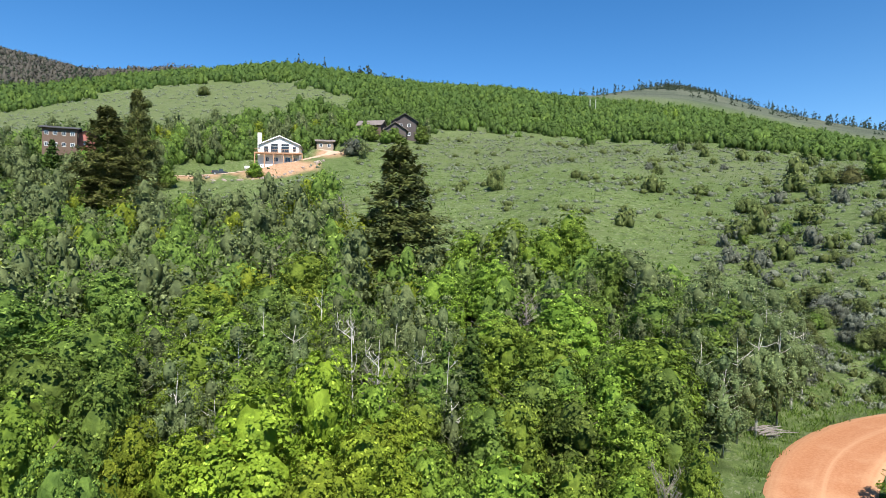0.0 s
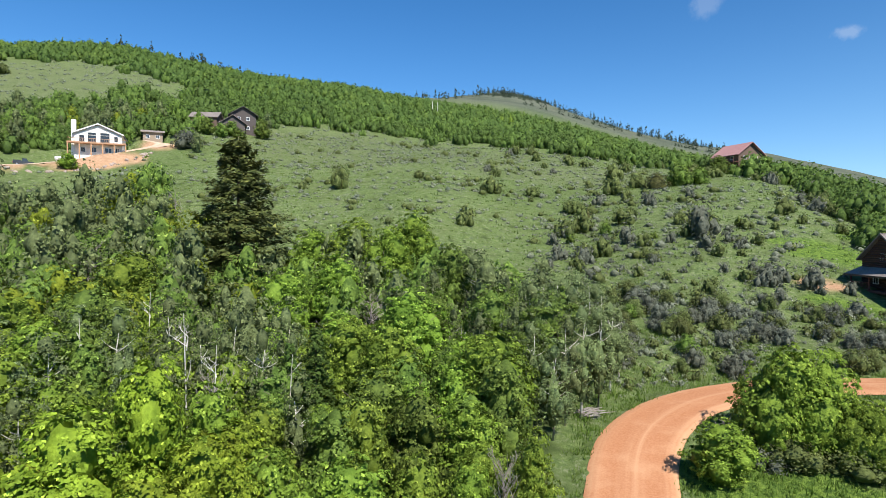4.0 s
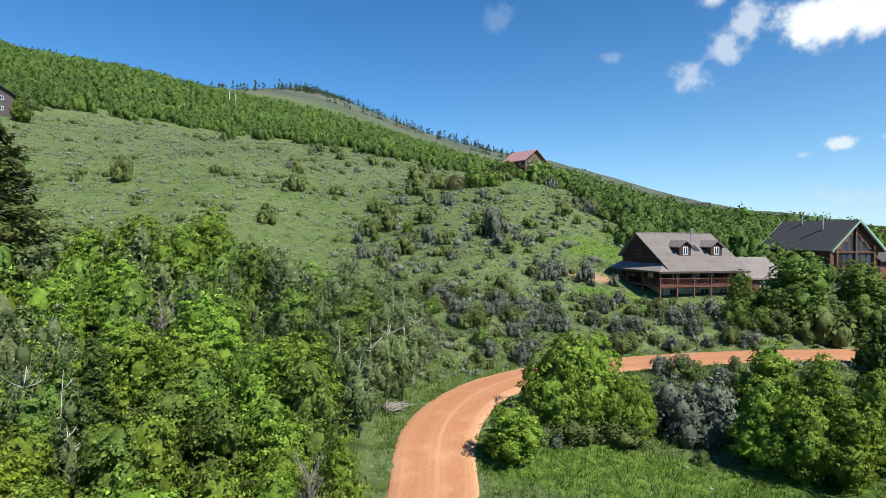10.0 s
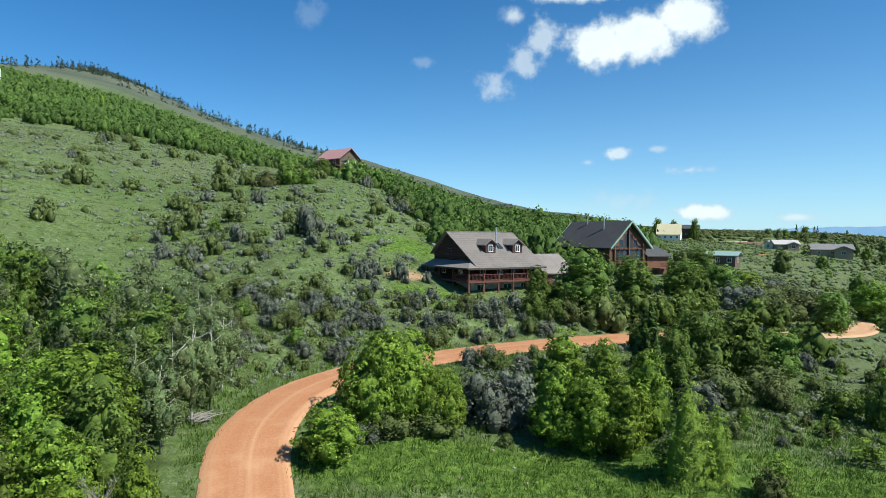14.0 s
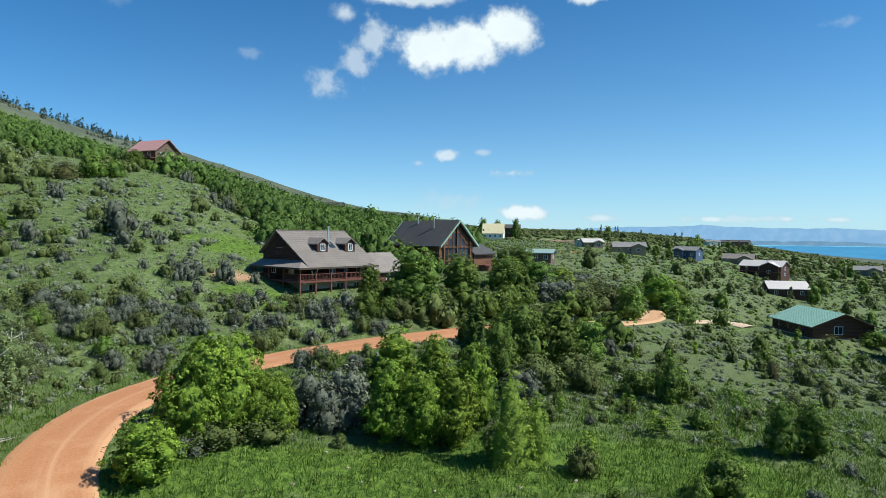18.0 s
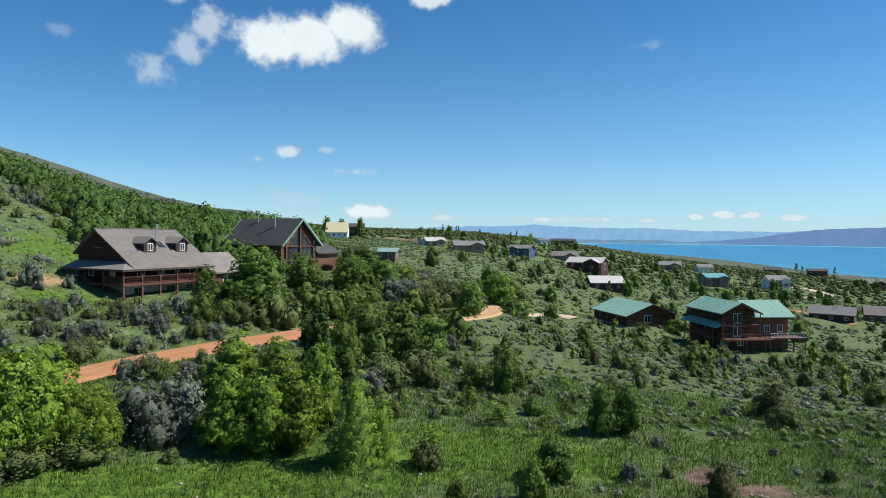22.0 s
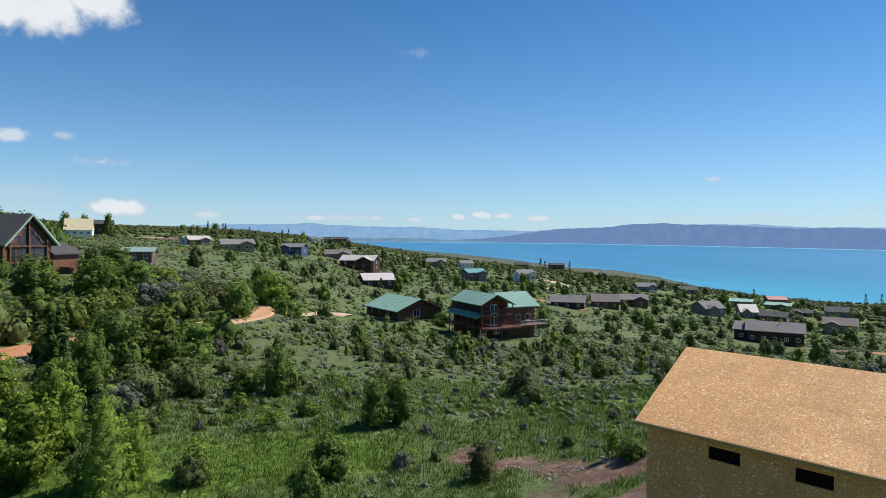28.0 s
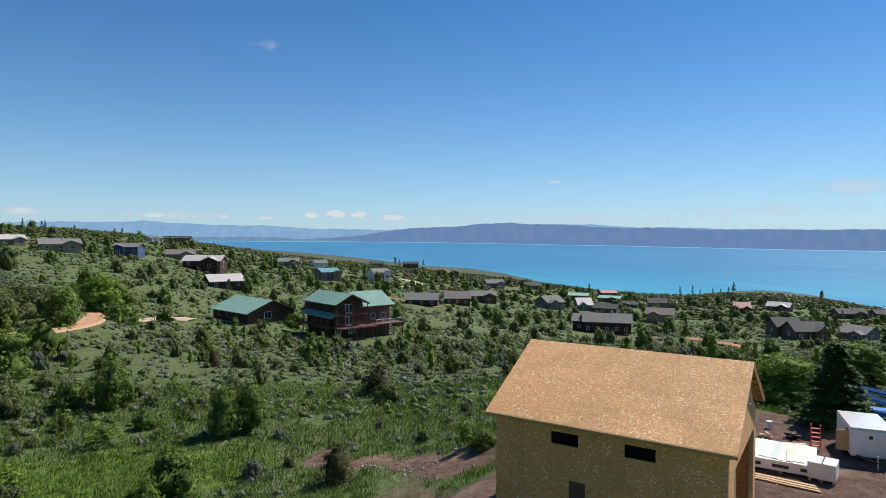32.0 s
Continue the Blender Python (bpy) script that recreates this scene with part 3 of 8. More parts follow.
for name, half, line in ROADS:
    if name == "loop":
        make_road("dirt_track", half, line, LOOP_CLAY, "pale clay loop of the road between bushes")
    elif name in ("main", "upper", "valley_c", "valley_b"):
        make_road("road" if name == "main" else "dirt_track", half, line, CLAY, "graded red clay road with pale wheel tracks" if name == "main" else "narrow red dirt track through the scrub")
    else:
        make_road("gravel_drive", half, line, PALE_TRACK, "pale gravel drive between the shrubs")


# ---- lake and far shore ----
LAKE_Z = EYE - 66.0


def water_material():
    m, nt, bsdf = nodes_of("lake_water")
    big = texnoise(nt, 0.0016, 3, 0.5, stretch=(1, 3, 1))
    streak = texnoise(nt, 0.004, 5, 0.6, stretch=(0.6, 4, 1))
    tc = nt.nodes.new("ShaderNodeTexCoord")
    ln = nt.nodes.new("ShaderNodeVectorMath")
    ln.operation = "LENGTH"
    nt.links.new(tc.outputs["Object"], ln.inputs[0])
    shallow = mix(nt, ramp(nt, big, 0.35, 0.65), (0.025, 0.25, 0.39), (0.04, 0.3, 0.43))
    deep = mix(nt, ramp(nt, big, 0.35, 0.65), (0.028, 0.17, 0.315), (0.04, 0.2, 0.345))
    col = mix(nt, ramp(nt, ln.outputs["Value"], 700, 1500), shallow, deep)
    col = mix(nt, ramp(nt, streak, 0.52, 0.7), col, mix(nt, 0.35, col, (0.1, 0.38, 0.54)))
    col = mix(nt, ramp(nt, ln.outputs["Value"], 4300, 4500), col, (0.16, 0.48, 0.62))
    nt.links.new(col, bsdf.inputs["Base Color"])
    bsdf.inputs["Roughness"].default_value = 0.35
    bsdf.inputs["Specular IOR Level"].default_value = 0.25
    bn = node(nt, "ShaderNodeBump", Strength=0.3, Distance=0.4)
    nt.links.new(texnoise(nt, 0.25, 4, 0.6), bn.inputs["Height"])
    nt.links.new(bn.outputs[0], bsdf.inputs["Normal"])
    return m


def make_lake():
    ring = np.geomspace(640, 4960, 24)
    az = np.linspace(84, 172, 60)
    A, R = np.meshgrid(az, ring)
    x, y = bearing_np(A, R)
    n, m = len(ring), len(az)
    i, j = np.meshgrid(np.arange(n - 1), np.arange(m - 1), indexing="ij")
    a = i * m + j
    # the far side lies a little higher where the lake runs on beyond the plan
    k = np.clip((R - 1500) / 3200, 0, 1)
    z = LAKE_Z + (np.interp(A, [95, 103, 112, 127, 142, 170], [21.5, 21.5, 19.0, 7.5, -5.0, -6.0])) * k * k * (3 - 2 * k)
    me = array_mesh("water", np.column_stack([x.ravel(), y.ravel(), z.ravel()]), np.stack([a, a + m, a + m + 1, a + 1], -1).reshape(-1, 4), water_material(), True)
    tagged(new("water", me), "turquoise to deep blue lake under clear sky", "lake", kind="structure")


make_lake()


def ridge_profile(az, peaks, seed):
    out = np.interp(az, [p[0] for p in peaks], [p[1] for p in peaks])
    rng = np.random.RandomState(seed)
    for f, a in ((0.35, 0.03), (0.83, 0.03), (2.1, 0.018), (5.3, 0.012)):
        out = out + a * np.sin(az * f + rng.uniform(0, 6))
    return out


def make_range(name, d, peaks, material, seed, label):
    """A far mountain range: a sloping face from its foot to a wavering crest, with spurs."""
    az = np.arange(peaks[0][0], peaks[-1][0], 0.12)
    top = EYE + d * np.tan(np.radians(ridge_profile(az, peaks, seed)))
    rows = []
    for k in np.linspace(0, 1, 7):
        dist = d - 110 * (1 - k) + 3 * np.sin(az * 1.3 + 5 * k) * (1 - k)
        x, y = bearing_np(az, dist)
        rows.append(np.column_stack([x, y, (LAKE_Z - 6) + (top - LAKE_Z + 6) * k ** 0.85]))
    n = len(az)
    i, j = np.meshgrid(np.arange(6), np.arange(n - 1), indexing="ij")
    a = i * n + j
    me = array_mesh(name, np.concatenate(rows), np.stack([a, a + n, a + n + 1, a + 1], -1).reshape(-1, 4)[:, ::-1], material, True)
    tagged(new(name, me), label, "mountains", kind="structure")


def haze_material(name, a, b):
    """Far mountains seen through miles of bright air: a plain backdrop that glows faintly, the haze put into its
    colour.
    """
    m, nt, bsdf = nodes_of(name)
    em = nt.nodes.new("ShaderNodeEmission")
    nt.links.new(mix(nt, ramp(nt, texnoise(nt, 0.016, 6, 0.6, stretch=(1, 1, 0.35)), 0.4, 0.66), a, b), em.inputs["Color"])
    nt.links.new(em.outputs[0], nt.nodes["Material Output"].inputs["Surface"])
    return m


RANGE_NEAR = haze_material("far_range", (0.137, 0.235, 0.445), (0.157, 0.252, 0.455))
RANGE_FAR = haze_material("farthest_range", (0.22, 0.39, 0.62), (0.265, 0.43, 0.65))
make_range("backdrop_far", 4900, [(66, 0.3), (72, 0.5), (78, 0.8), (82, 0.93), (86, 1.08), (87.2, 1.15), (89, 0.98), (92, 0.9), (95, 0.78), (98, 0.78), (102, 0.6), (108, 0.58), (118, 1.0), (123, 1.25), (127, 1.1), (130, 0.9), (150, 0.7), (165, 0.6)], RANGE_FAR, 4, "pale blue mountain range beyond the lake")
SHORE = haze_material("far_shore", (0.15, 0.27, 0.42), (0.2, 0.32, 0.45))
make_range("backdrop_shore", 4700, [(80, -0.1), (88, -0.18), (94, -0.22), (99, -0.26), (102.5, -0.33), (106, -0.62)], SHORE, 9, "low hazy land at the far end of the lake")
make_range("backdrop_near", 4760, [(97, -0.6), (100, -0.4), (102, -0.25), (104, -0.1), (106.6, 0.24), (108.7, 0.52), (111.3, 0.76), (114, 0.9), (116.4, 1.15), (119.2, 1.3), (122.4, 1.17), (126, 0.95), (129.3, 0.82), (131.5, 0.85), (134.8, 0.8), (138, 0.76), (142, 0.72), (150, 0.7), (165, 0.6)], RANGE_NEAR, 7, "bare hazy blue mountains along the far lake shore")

# ---- vegetation: meshes shared by many plants ----
def leaf_cards(rng, centres, normals, size, aspect=0.62, corners=3, spread=0.35):
    """One small spray of leaves for each centre, facing roughly along its normal: three-cornered, or a folded kite."""
    n = len(centres)
    nrm = normals / (np.linalg.norm(normals, axis=1)[:, None] + 1e-9) + rng.normal(0, spread, (n, 3))
    nrm[:, 2] += 0.15
    nrm /= np.linalg.norm(nrm, axis=1)[:, None] + 1e-9
    t = np.cross(nrm, rng.normal(0, 1, (n, 3)))
    t /= np.linalg.norm(t, axis=1)[:, None] + 1e-9
    b = np.cross(nrm, t)
    s = size * rng.uniform(0.6, 1.35, (n, 1))
    lift = nrm * s * 0.22
    if corners == 3:
        v = [centres + t * s, centres - t * s * 0.75 + b * s * aspect + lift, centres - t * s * 0.75 - b * s * aspect + lift]
    else:
        v = [centres + t * s, centres + b * s * aspect + lift, centres - t * s * 0.8, centres - b * s * aspect + lift]
    return np.stack(v, 1).reshape(-1, 3), np.arange(corners * n).reshape(n, corners)


def leaf_mesh(name, rng, centres, normals, size, material, aspect=0.62, corners=3, spread=0.35, soft=0.6):
    """A mesh of leaf sprays whose shading follows the swell of the foliage more than the single leaf."""
    v, f = leaf_cards(rng, centres, normals, size, aspect, corners, spread)
    me = array_mesh(name, v, f, material)
    unit = normals / (np.linalg.norm(normals, axis=1)[:, None] + 1e-9)
    q = v.reshape(-1, corners, 3)
    own = np.cross(q[:, 1] - q[:, 0], q[:, 2] - q[:, 0])
    own /= np.linalg.norm(own, axis=1)[:, None] + 1e-9
    own *= np.where((own * unit).sum(1) < 0, -1, 1)[:, None]
    n = soft * unit + (1 - soft) * own
    n /= np.linalg.norm(n, axis=1)[:, None] + 1e-9
    att = me.attributes.new("custom_normal", "FLOAT_VECTOR", "POINT")
    att.data.foreach_set("vector", np.repeat(n, corners, axis=0).astype(np.float32).ravel())
    return me


def swell(rng, cx, cy, z0, z1, r, lobe, per, pointed=0.0, gaps=0.12):
    """Leaf places and outward ways on one swelling of a crown: small flattened tufts over an egg or a cone, with gaps."""
    hgt = z1 - z0
    n = max(5, int(1.25 * math.tau * r * (0.55 * hgt + 0.4 * r) / (2.6 * lobe * lobe)))
    t, a = rng.uniform(0.0, 1, n), rng.uniform(0, math.tau, n)
    egg = np.sqrt(np.maximum(0.02, 1 - np.clip(1.75 * t - 0.75, -0.75, 1) ** 2))
    prof = (1 - pointed) * egg + pointed * np.maximum(0.04, 1.02 - t) ** 0.85
    keep = rng.uniform(0, 1, n) < np.clip(prof + 0.2, 0, 1) * (1 - gaps)
    t, a, prof = t[keep], a[keep], prof[keep]
    wob = 1 + 0.1 * np.sin(2 * a + 5 * t + rng.uniform(0, 6)) + 0.08 * np.sin(5 * a - 9 * t + rng.uniform(0, 6))
    rad = r * prof * wob * rng.uniform(0.8, 1.04, len(t))
    c = np.column_stack([cx + rad * np.cos(a), cy + rad * np.sin(a), z0 + hgt * t])
    rise = np.clip((1.75 * t - 0.75) * 1.1, -0.5, 1.6) * (1 - pointed) + 0.35 * pointed
    out = np.column_stack([np.cos(a) * (0.35 + prof), np.sin(a) * (0.35 + prof), rise])
    out /= np.linalg.norm(out, axis=1)[:, None]
    m = len(t)
    w = rng.normal(0, 1, (m, per, 3))
    w /= np.linalg.norm(w, axis=2)[..., None]
    w = w + 0.75 * out[:, None] + np.array([0, 0, 0.4])
    w /= np.linalg.norm(w, axis=2)[..., None]
    lr = lobe * rng.uniform(0.65, 1.3, (m, 1, 1))
    p = c[:, None] + w * lr * np.array([1, 1, 0.72]) * rng.uniform(0.8, 1.05, (m, per, 1))
    ways = 0.62 * w + 0.5 * out[:, None]
    return p.reshape(-1, 3), ways.reshape(-1, 3)


def billows(rng, h, rx, base, sides, pointed=0.0):
    """The swellings of a crown: a hidden middle, and rounded ones in tiers up to the top."""
    z0 = base * h
    if sides == 0:
        return [(0.0, 0.0, z0, h, rx)]
    out = [(0.0, 0.0, z0, 0.9 * h, 0.6 * rx)]
    r = min(rx * 0.55, 0.36 * (h - z0))
    out.append((rng.uniform(-0.15, 0.15) * rx, rng.uniform(-0.15, 0.15) * rx, h - 2.0 * r, h, r))
    for n, low, high, near, far in ((sides, 0.28, 0.52, 0.5, 0.62), (sides // 2, 0.55, 0.78, 0.3, 0.48)):
        a0 = rng.uniform(0, math.tau)
        for k in range(n):
            a = a0 + k * math.tau / n + rng.uniform(-0.35, 0.35)
            r = min(rx * rng.uniform(0.36, 0.52), 0.3 * (h - z0))
            d = rx * rng.uniform(near, far)
            mid = z0 + (h - z0) * rng.uniform(low, high)
            out.append((d * math.cos(a), d * math.sin(a), max(z0 * 0.6 - 0.02 * h, mid - 1.25 * r), mid + r, r))
    return out


def heart(rng, cx, cy, z0, z1, r, rings, segs, shrink, pointed):
    """The close inner foliage of one swelling: a lumpy shell of four-cornered patches, with outward ways."""
    t = np.linspace(0.0, 0.985, rings + 1)[:, None] * np.ones((1, segs))
    a = np.arange(segs)[None] * math.tau / segs + rng.uniform(0, 1) + rng.uniform(-0.25, 0.25, (rings + 1, segs))
    egg = np.sqrt(np.maximum(0.004, 1 - np.clip(1.75 * t - 0.75, -0.75, 1) ** 2))
    prof = (1 - pointed) * egg + pointed * np.maximum(0.03, 1.02 - t) ** 0.85
    rad = r * prof * shrink * rng.uniform(0.82, 1.14, t.shape)
    z = z0 + (z1 - z0) * (t * (0.5 + 0.5 * shrink) + rng.uniform(-0.05, 0.05, t.shape) * (t > 0))
    v = np.stack([cx + rad * np.cos(a), cy + rad * np.sin(a), z], -1).reshape(-1, 3)
    w = np.stack([np.cos(a) * (0.3 + prof), np.sin(a) * (0.3 + prof), np.clip((1.75 * t - 0.75) * 1.2, -0.5, 1.8) * (1 - pointed) + 0.35 * pointed], -1).reshape(-1, 3)
    i, j = np.meshgrid(np.arange(rings), np.arange(segs), indexing="ij")
    p, q = i * segs + j, i * segs + (j + 1) % segs
    return v, np.stack([p, q, q + segs, p + segs], -1).reshape(-1, 4), w / np.linalg.norm(w, axis=1)[:, None]


def foliage(name, rng, domes, lobe, per, size, material, corners=4, pointed=0.0, gaps=0.12, soft=0.6, inner=0.8, spread=0.35, aspect=0.62, limit=0, rings=4, segs=8, tone=0.15):
    """Leaf sprays over the swellings of a crown, and the close foliage within them."""
    pts, ways, hv, hf, hw, n = [], [], [], [], [], 0
    for k, (cx, cy, z0, z1, r) in enumerate(domes):
        p, w = swell(rng, cx, cy, z0, z1, r, lobe, per, pointed, gaps)
        ok = np.ones(len(p), bool)
        for j, (ox, oy, o0, o1, orad) in enumerate(domes):
            if j != k:
                u = np.hypot(p[:, 0] - ox, p[:, 1] - oy) / orad
                v = (p[:, 2] - (o0 + 0.43 * (o1 - o0))) / (0.57 * (o1 - o0))
                ok &= u * u + v * v > 0.45
        pts.append(p[ok])
        ways.append(w[ok])
        if inner:
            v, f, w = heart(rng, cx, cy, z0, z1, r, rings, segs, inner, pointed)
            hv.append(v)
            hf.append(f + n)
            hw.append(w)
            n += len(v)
    pts, ways = np.concatenate(pts), np.concatenate(ways)
    if limit and len(pts) > limit:
        some = rng.permutation(len(pts))[:limit]
        pts, ways = pts[some], ways[some]
    v, f = leaf_cards(rng, pts, ways, size, aspect, corners, spread)
    unit = ways / (np.linalg.norm(ways, axis=1)[:, None] + 1e-9)
    q = v.reshape(-1, corners, 3)
    own = np.cross(q[:, 1] - q[:, 0], q[:, 2] - q[:, 0])
    own /= np.linalg.norm(own, axis=1)[:, None] + 1e-9
    own *= np.where((own * unit).sum(1) < 0, -1, 1)[:, None]
    nrm = np.repeat(soft * unit + (1 - soft) * own, corners, axis=0)
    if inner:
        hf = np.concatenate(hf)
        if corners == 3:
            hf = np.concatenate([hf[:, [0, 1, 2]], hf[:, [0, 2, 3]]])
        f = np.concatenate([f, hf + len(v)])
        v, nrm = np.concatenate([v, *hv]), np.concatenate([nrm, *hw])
    nrm /= np.linalg.norm(nrm, axis=1)[:, None] + 1e-9
    me = array_mesh(name, v, f, material)
    me.attributes.new("custom_normal", "FLOAT_VECTOR", "POINT").data.foreach_set("vector", nrm.astype(np.float32).ravel())
    # the hearts' darker tone paints the shade inside the crown
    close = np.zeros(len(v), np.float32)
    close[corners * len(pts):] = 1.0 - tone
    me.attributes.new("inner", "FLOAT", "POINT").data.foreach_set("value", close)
    return me


def trunk_form(rng, h, r, crown_rx, crown_z, limbs=7, lean=0.05, sides=6):
    f = Form()
    k = 5
    pts = [(lean * h * (i / k) ** 2 + rng.uniform(-0.03, 0.03) * h * 0.3, rng.uniform(-0.02, 0.02) * h * 0.5, h * i / k) for i in range(k + 1)]
    pts[0] = (0, 0, -0.4)
    f.tube(pts, [r * (1.25 if i == 0 else 1 - 0.85 * i / k) for i in range(k + 1)], sides)
    for i in range(limbs):
        a, z = rng.uniform(0, math.tau), rng.uniform(0.25, 0.8) * h
        p = Vector((lean * h * (z / h) ** 2, 0, z))
        out = crown_rx * rng.uniform(0.45, 0.85)
        q = p + Vector((math.cos(a) * out, math.sin(a) * out, out * rng.uniform(0.35, 0.9)))
        mid = (p + q) / 2 + Vector((0, 0, -0.08 * out))
        f.tube([p, mid, q], [r * 0.38, r * 0.24, r * 0.07], 4)
    return f


def make_broadleaf(name, seed, h, rx, bark, leaf_mat, lobe, per, size, base=0.1, sides=4, limbs=7, stems=1, gaps=0.12, soft=0.6, inner=0.68, pointed=0.0):
    """A broad-leaved tree or bush of billowing tufts: returns the meshes of its trunk and crown."""
    rng = np.random.RandomState(seed)
    crown = foliage(name + "_crown", rng, billows(rng, h, rx, base, sides, pointed), lobe, per, size, leaf_mat, 4, pointed, gaps, soft, inner)
    form = Form()
    for k in range(stems):
        t = trunk_form(rng, h * 0.86, (0.011 if bark is BARK_PALE else 0.02) * h / math.sqrt(stems), rx * 0.9, h * 0.6, limbs, rng.uniform(-0.12, 0.12) if stems > 1 else 0.03)
        turn = Matrix.Rotation(rng.uniform(0, math.tau), 4, "Z")
        form.add([turn @ Vector(p) for p in t.v], t.f)
    return form.mesh(name + "_trunk", bark, True), crown


def make_conifer(name, seed, h, rx, leaf_mat, tiers, per, size, base=0.06, gap=0.35):
    """A conifer: tiers of drooping boughs, each a run of needle sprays, narrowing to a spike."""
    rng = np.random.RandomState(seed)
    pts, ways = [], []
    form = Form().tube([(0, 0, -0.4), (0, 0, h * 0.5), (0, 0, h * 0.98)], [0.02 * h, 0.009 * h, 0.001 * h], 7)
    for k in range(tiers):
        t = (k + rng.uniform(-0.3, 0.3)) / tiers
        z = h * (base + (0.97 - base) * t)
        reach = rx * (1 - t) ** 0.7 * rng.uniform(0.72, 1.15) + 0.06 * rx
        boughs = max(7, int(12 * (1 - 0.5 * t)))
        a0 = rng.uniform(0, math.tau)
        for b in range(boughs):
            if rng.uniform() < gap * 0.3:
                continue
            a = a0 + b * math.tau / boughs + rng.uniform(-0.25, 0.25)
            r = reach * rng.uniform(0.62, 1.1)
            n = max(3, int(per * (0.35 + 0.65 * r / rx)))
            s = np.sqrt(rng.uniform(0.06, 1, n))
            side = rng.normal(0, 0.13, n) * r * (1.15 - s * 0.6)
            x = np.cos(a) * r * s - np.sin(a) * side
            y = np.sin(a) * r * s + np.cos(a) * side
            zz = z - 0.28 * r * s + 0.16 * r * s ** 3 + rng.normal(0, 0.035, n) * rx
            pts.append(np.column_stack([x, y, zz]))
            ways.append(np.column_stack([np.cos(a) * np.ones(n) * 0.5, np.sin(a) * np.ones(n) * 0.5, np.ones(n)]))
    return form.mesh(name + "_trunk", BARK, True), leaf_mesh(name + "_crown", rng, np.concatenate(pts), np.concatenate(ways), size, leaf_mat, 0.42, 3, 0.3, 0.55)


def make_teardrop(name, seed, h, rx, leaf_mat, lobe, per, size, pointed=0.55):
    """A dense juniper: tufts over a body that tapers to a blunt tip."""
    rng = np.random.RandomState(seed)
    crown = foliage(name + "_crown", rng, [(0, 0, 0, h, rx)], lobe, per, size, leaf_mat, 3, pointed, 0.05, 0.6, 0.8, 0.45, 0.4)
    return Form().tube([(0, 0, -0.3), (0, 0, h * 0.7)], [0.03 * h, 0.01 * h], 6).mesh(name + "_trunk", BARK, True), crown


def make_bare(name, seed, h, spread, mat, twigs=40):
    """Leafless branches: a fan of thin forking stems."""
    rng = np.random.RandomState(seed)
    f = Form().tube([(0, 0, -0.3), (0.02 * h, 0, h * 0.5), (0, 0.02 * h, h)], [0.008 * h, 0.0055 * h, 0.0018 * h], 5)
    for k in range(twigs):
        a, z = rng.uniform(0, math.tau), rng.uniform(0.15, 0.85) * h
        r = spread * rng.uniform(0.4, 1)
        p, q = Vector((0, 0, z)), Vector((math.cos(a) * r, math.sin(a) * r, min(z + r * rng.uniform(0.6, 1.6), 1.05 * h)))
        m = (p + q) / 2 + Vector((rng.uniform(-0.1, 0.1) * r, rng.uniform(-0.1, 0.1) * r, 0))
        f.tube([p, m, q], [0.0035 * h, 0.0024 * h, 0.001 * h], 3)
        for _ in range(3):
            e = m.lerp(q, rng.uniform(0.1, 0.8))
            f.tube([e, e + Vector((rng.uniform(-1, 1), rng.uniform(-1, 1), rng.uniform(0.3, 1.2))) * 0.28 * r], [0.003 * h, 0.0008 * h], 3)
    return f.mesh(name, mat)


KINDS = {}


def kind(name, variants, label, category="tree", parts=("trunk", "crown")):
    KINDS[name] = (variants, label, category, parts)


kind("maple_near", [make_broadleaf("maple", 10 + i, 7, 2.7, BARK, LEAF_MAPLE, 0.36, 20, 0.115, 0.04, 5) for i in range(4)], "bright yellow-green maple in full leaf in the ravine")
kind("maple_tall", [make_broadleaf("tall_maple", 40 + i, 11, 2.8, BARK, LEAF_MAPLE, 0.36, 21, 0.115, 0.3, 7) for i in range(3)], "tall bright yellow-green maple rising from the ravine")
kind("fresh_near", [make_broadleaf("fresh_maple", 60 + i, 7, 2.5, BARK, LEAF_FRESH, 0.36, 18, 0.115, 0.04, 5, gaps=0.15) for i in range(4)], "fresh green maple with layered foliage")
kind("fresh_tall", [make_broadleaf("tall_fresh_maple", 65 + i, 10.5, 3.2, BARK, LEAF_FRESH, 0.4, 18, 0.12, 0.25, 6, gaps=0.15) for i in range(3)], "tall fresh green maple with layered foliage")
kind("green_near", [make_broadleaf("box_elder", 20 + i, 7, 2.4, BARK, LEAF_GREEN, 0.38, 18, 0.115, 0.05, 5, gaps=0.15) for i in range(4)], "green broad-leaved tree in the ravine")
kind("green_tall", [make_broadleaf("tall_box_elder", 25 + i, 10.5, 3.3, BARK, LEAF_GREEN, 0.42, 18, 0.125, 0.25, 6, gaps=0.15) for i in range(3)], "tall green broad-leaved tree in the ravine")
kind("aspen_near", [make_broadleaf("aspen", 30 + i, 10, 1.9, BARK_PALE, LEAF_ASPEN, 0.4, 16, 0.09, 0.14, 4, 12, gaps=0.22, soft=0.45, inner=0.42) for i in range(5)], "grey-green aspen with a pale trunk")
kind("dome", [make_broadleaf("dome_maple", 15 + i, 6.5, 2.3, BARK, LEAF_FRESH, 0.36, 20, 0.115, 0.02, 5, 6, gaps=0.15) for i in range(3)], "dense fresh green maple with foliage to the ground")
kind("round_tree", [make_broadleaf("round_tree", 18 + i, 7.2, 4.4, BARK, LEAF_FRESH, 0.38, 22, 0.12, 0.03, 8, 8, gaps=0.15) for i in range(2)], "big round green tree beside the road")
kind("green_mid", [make_broadleaf("box_elder_b", 50 + i, 7, 2.8, BARK, LEAF_GREEN, 0.46, 16, 0.15, 0.03, 5, 4, gaps=0.12) for i in range(4)], "green broad-leaved tree on the slope")
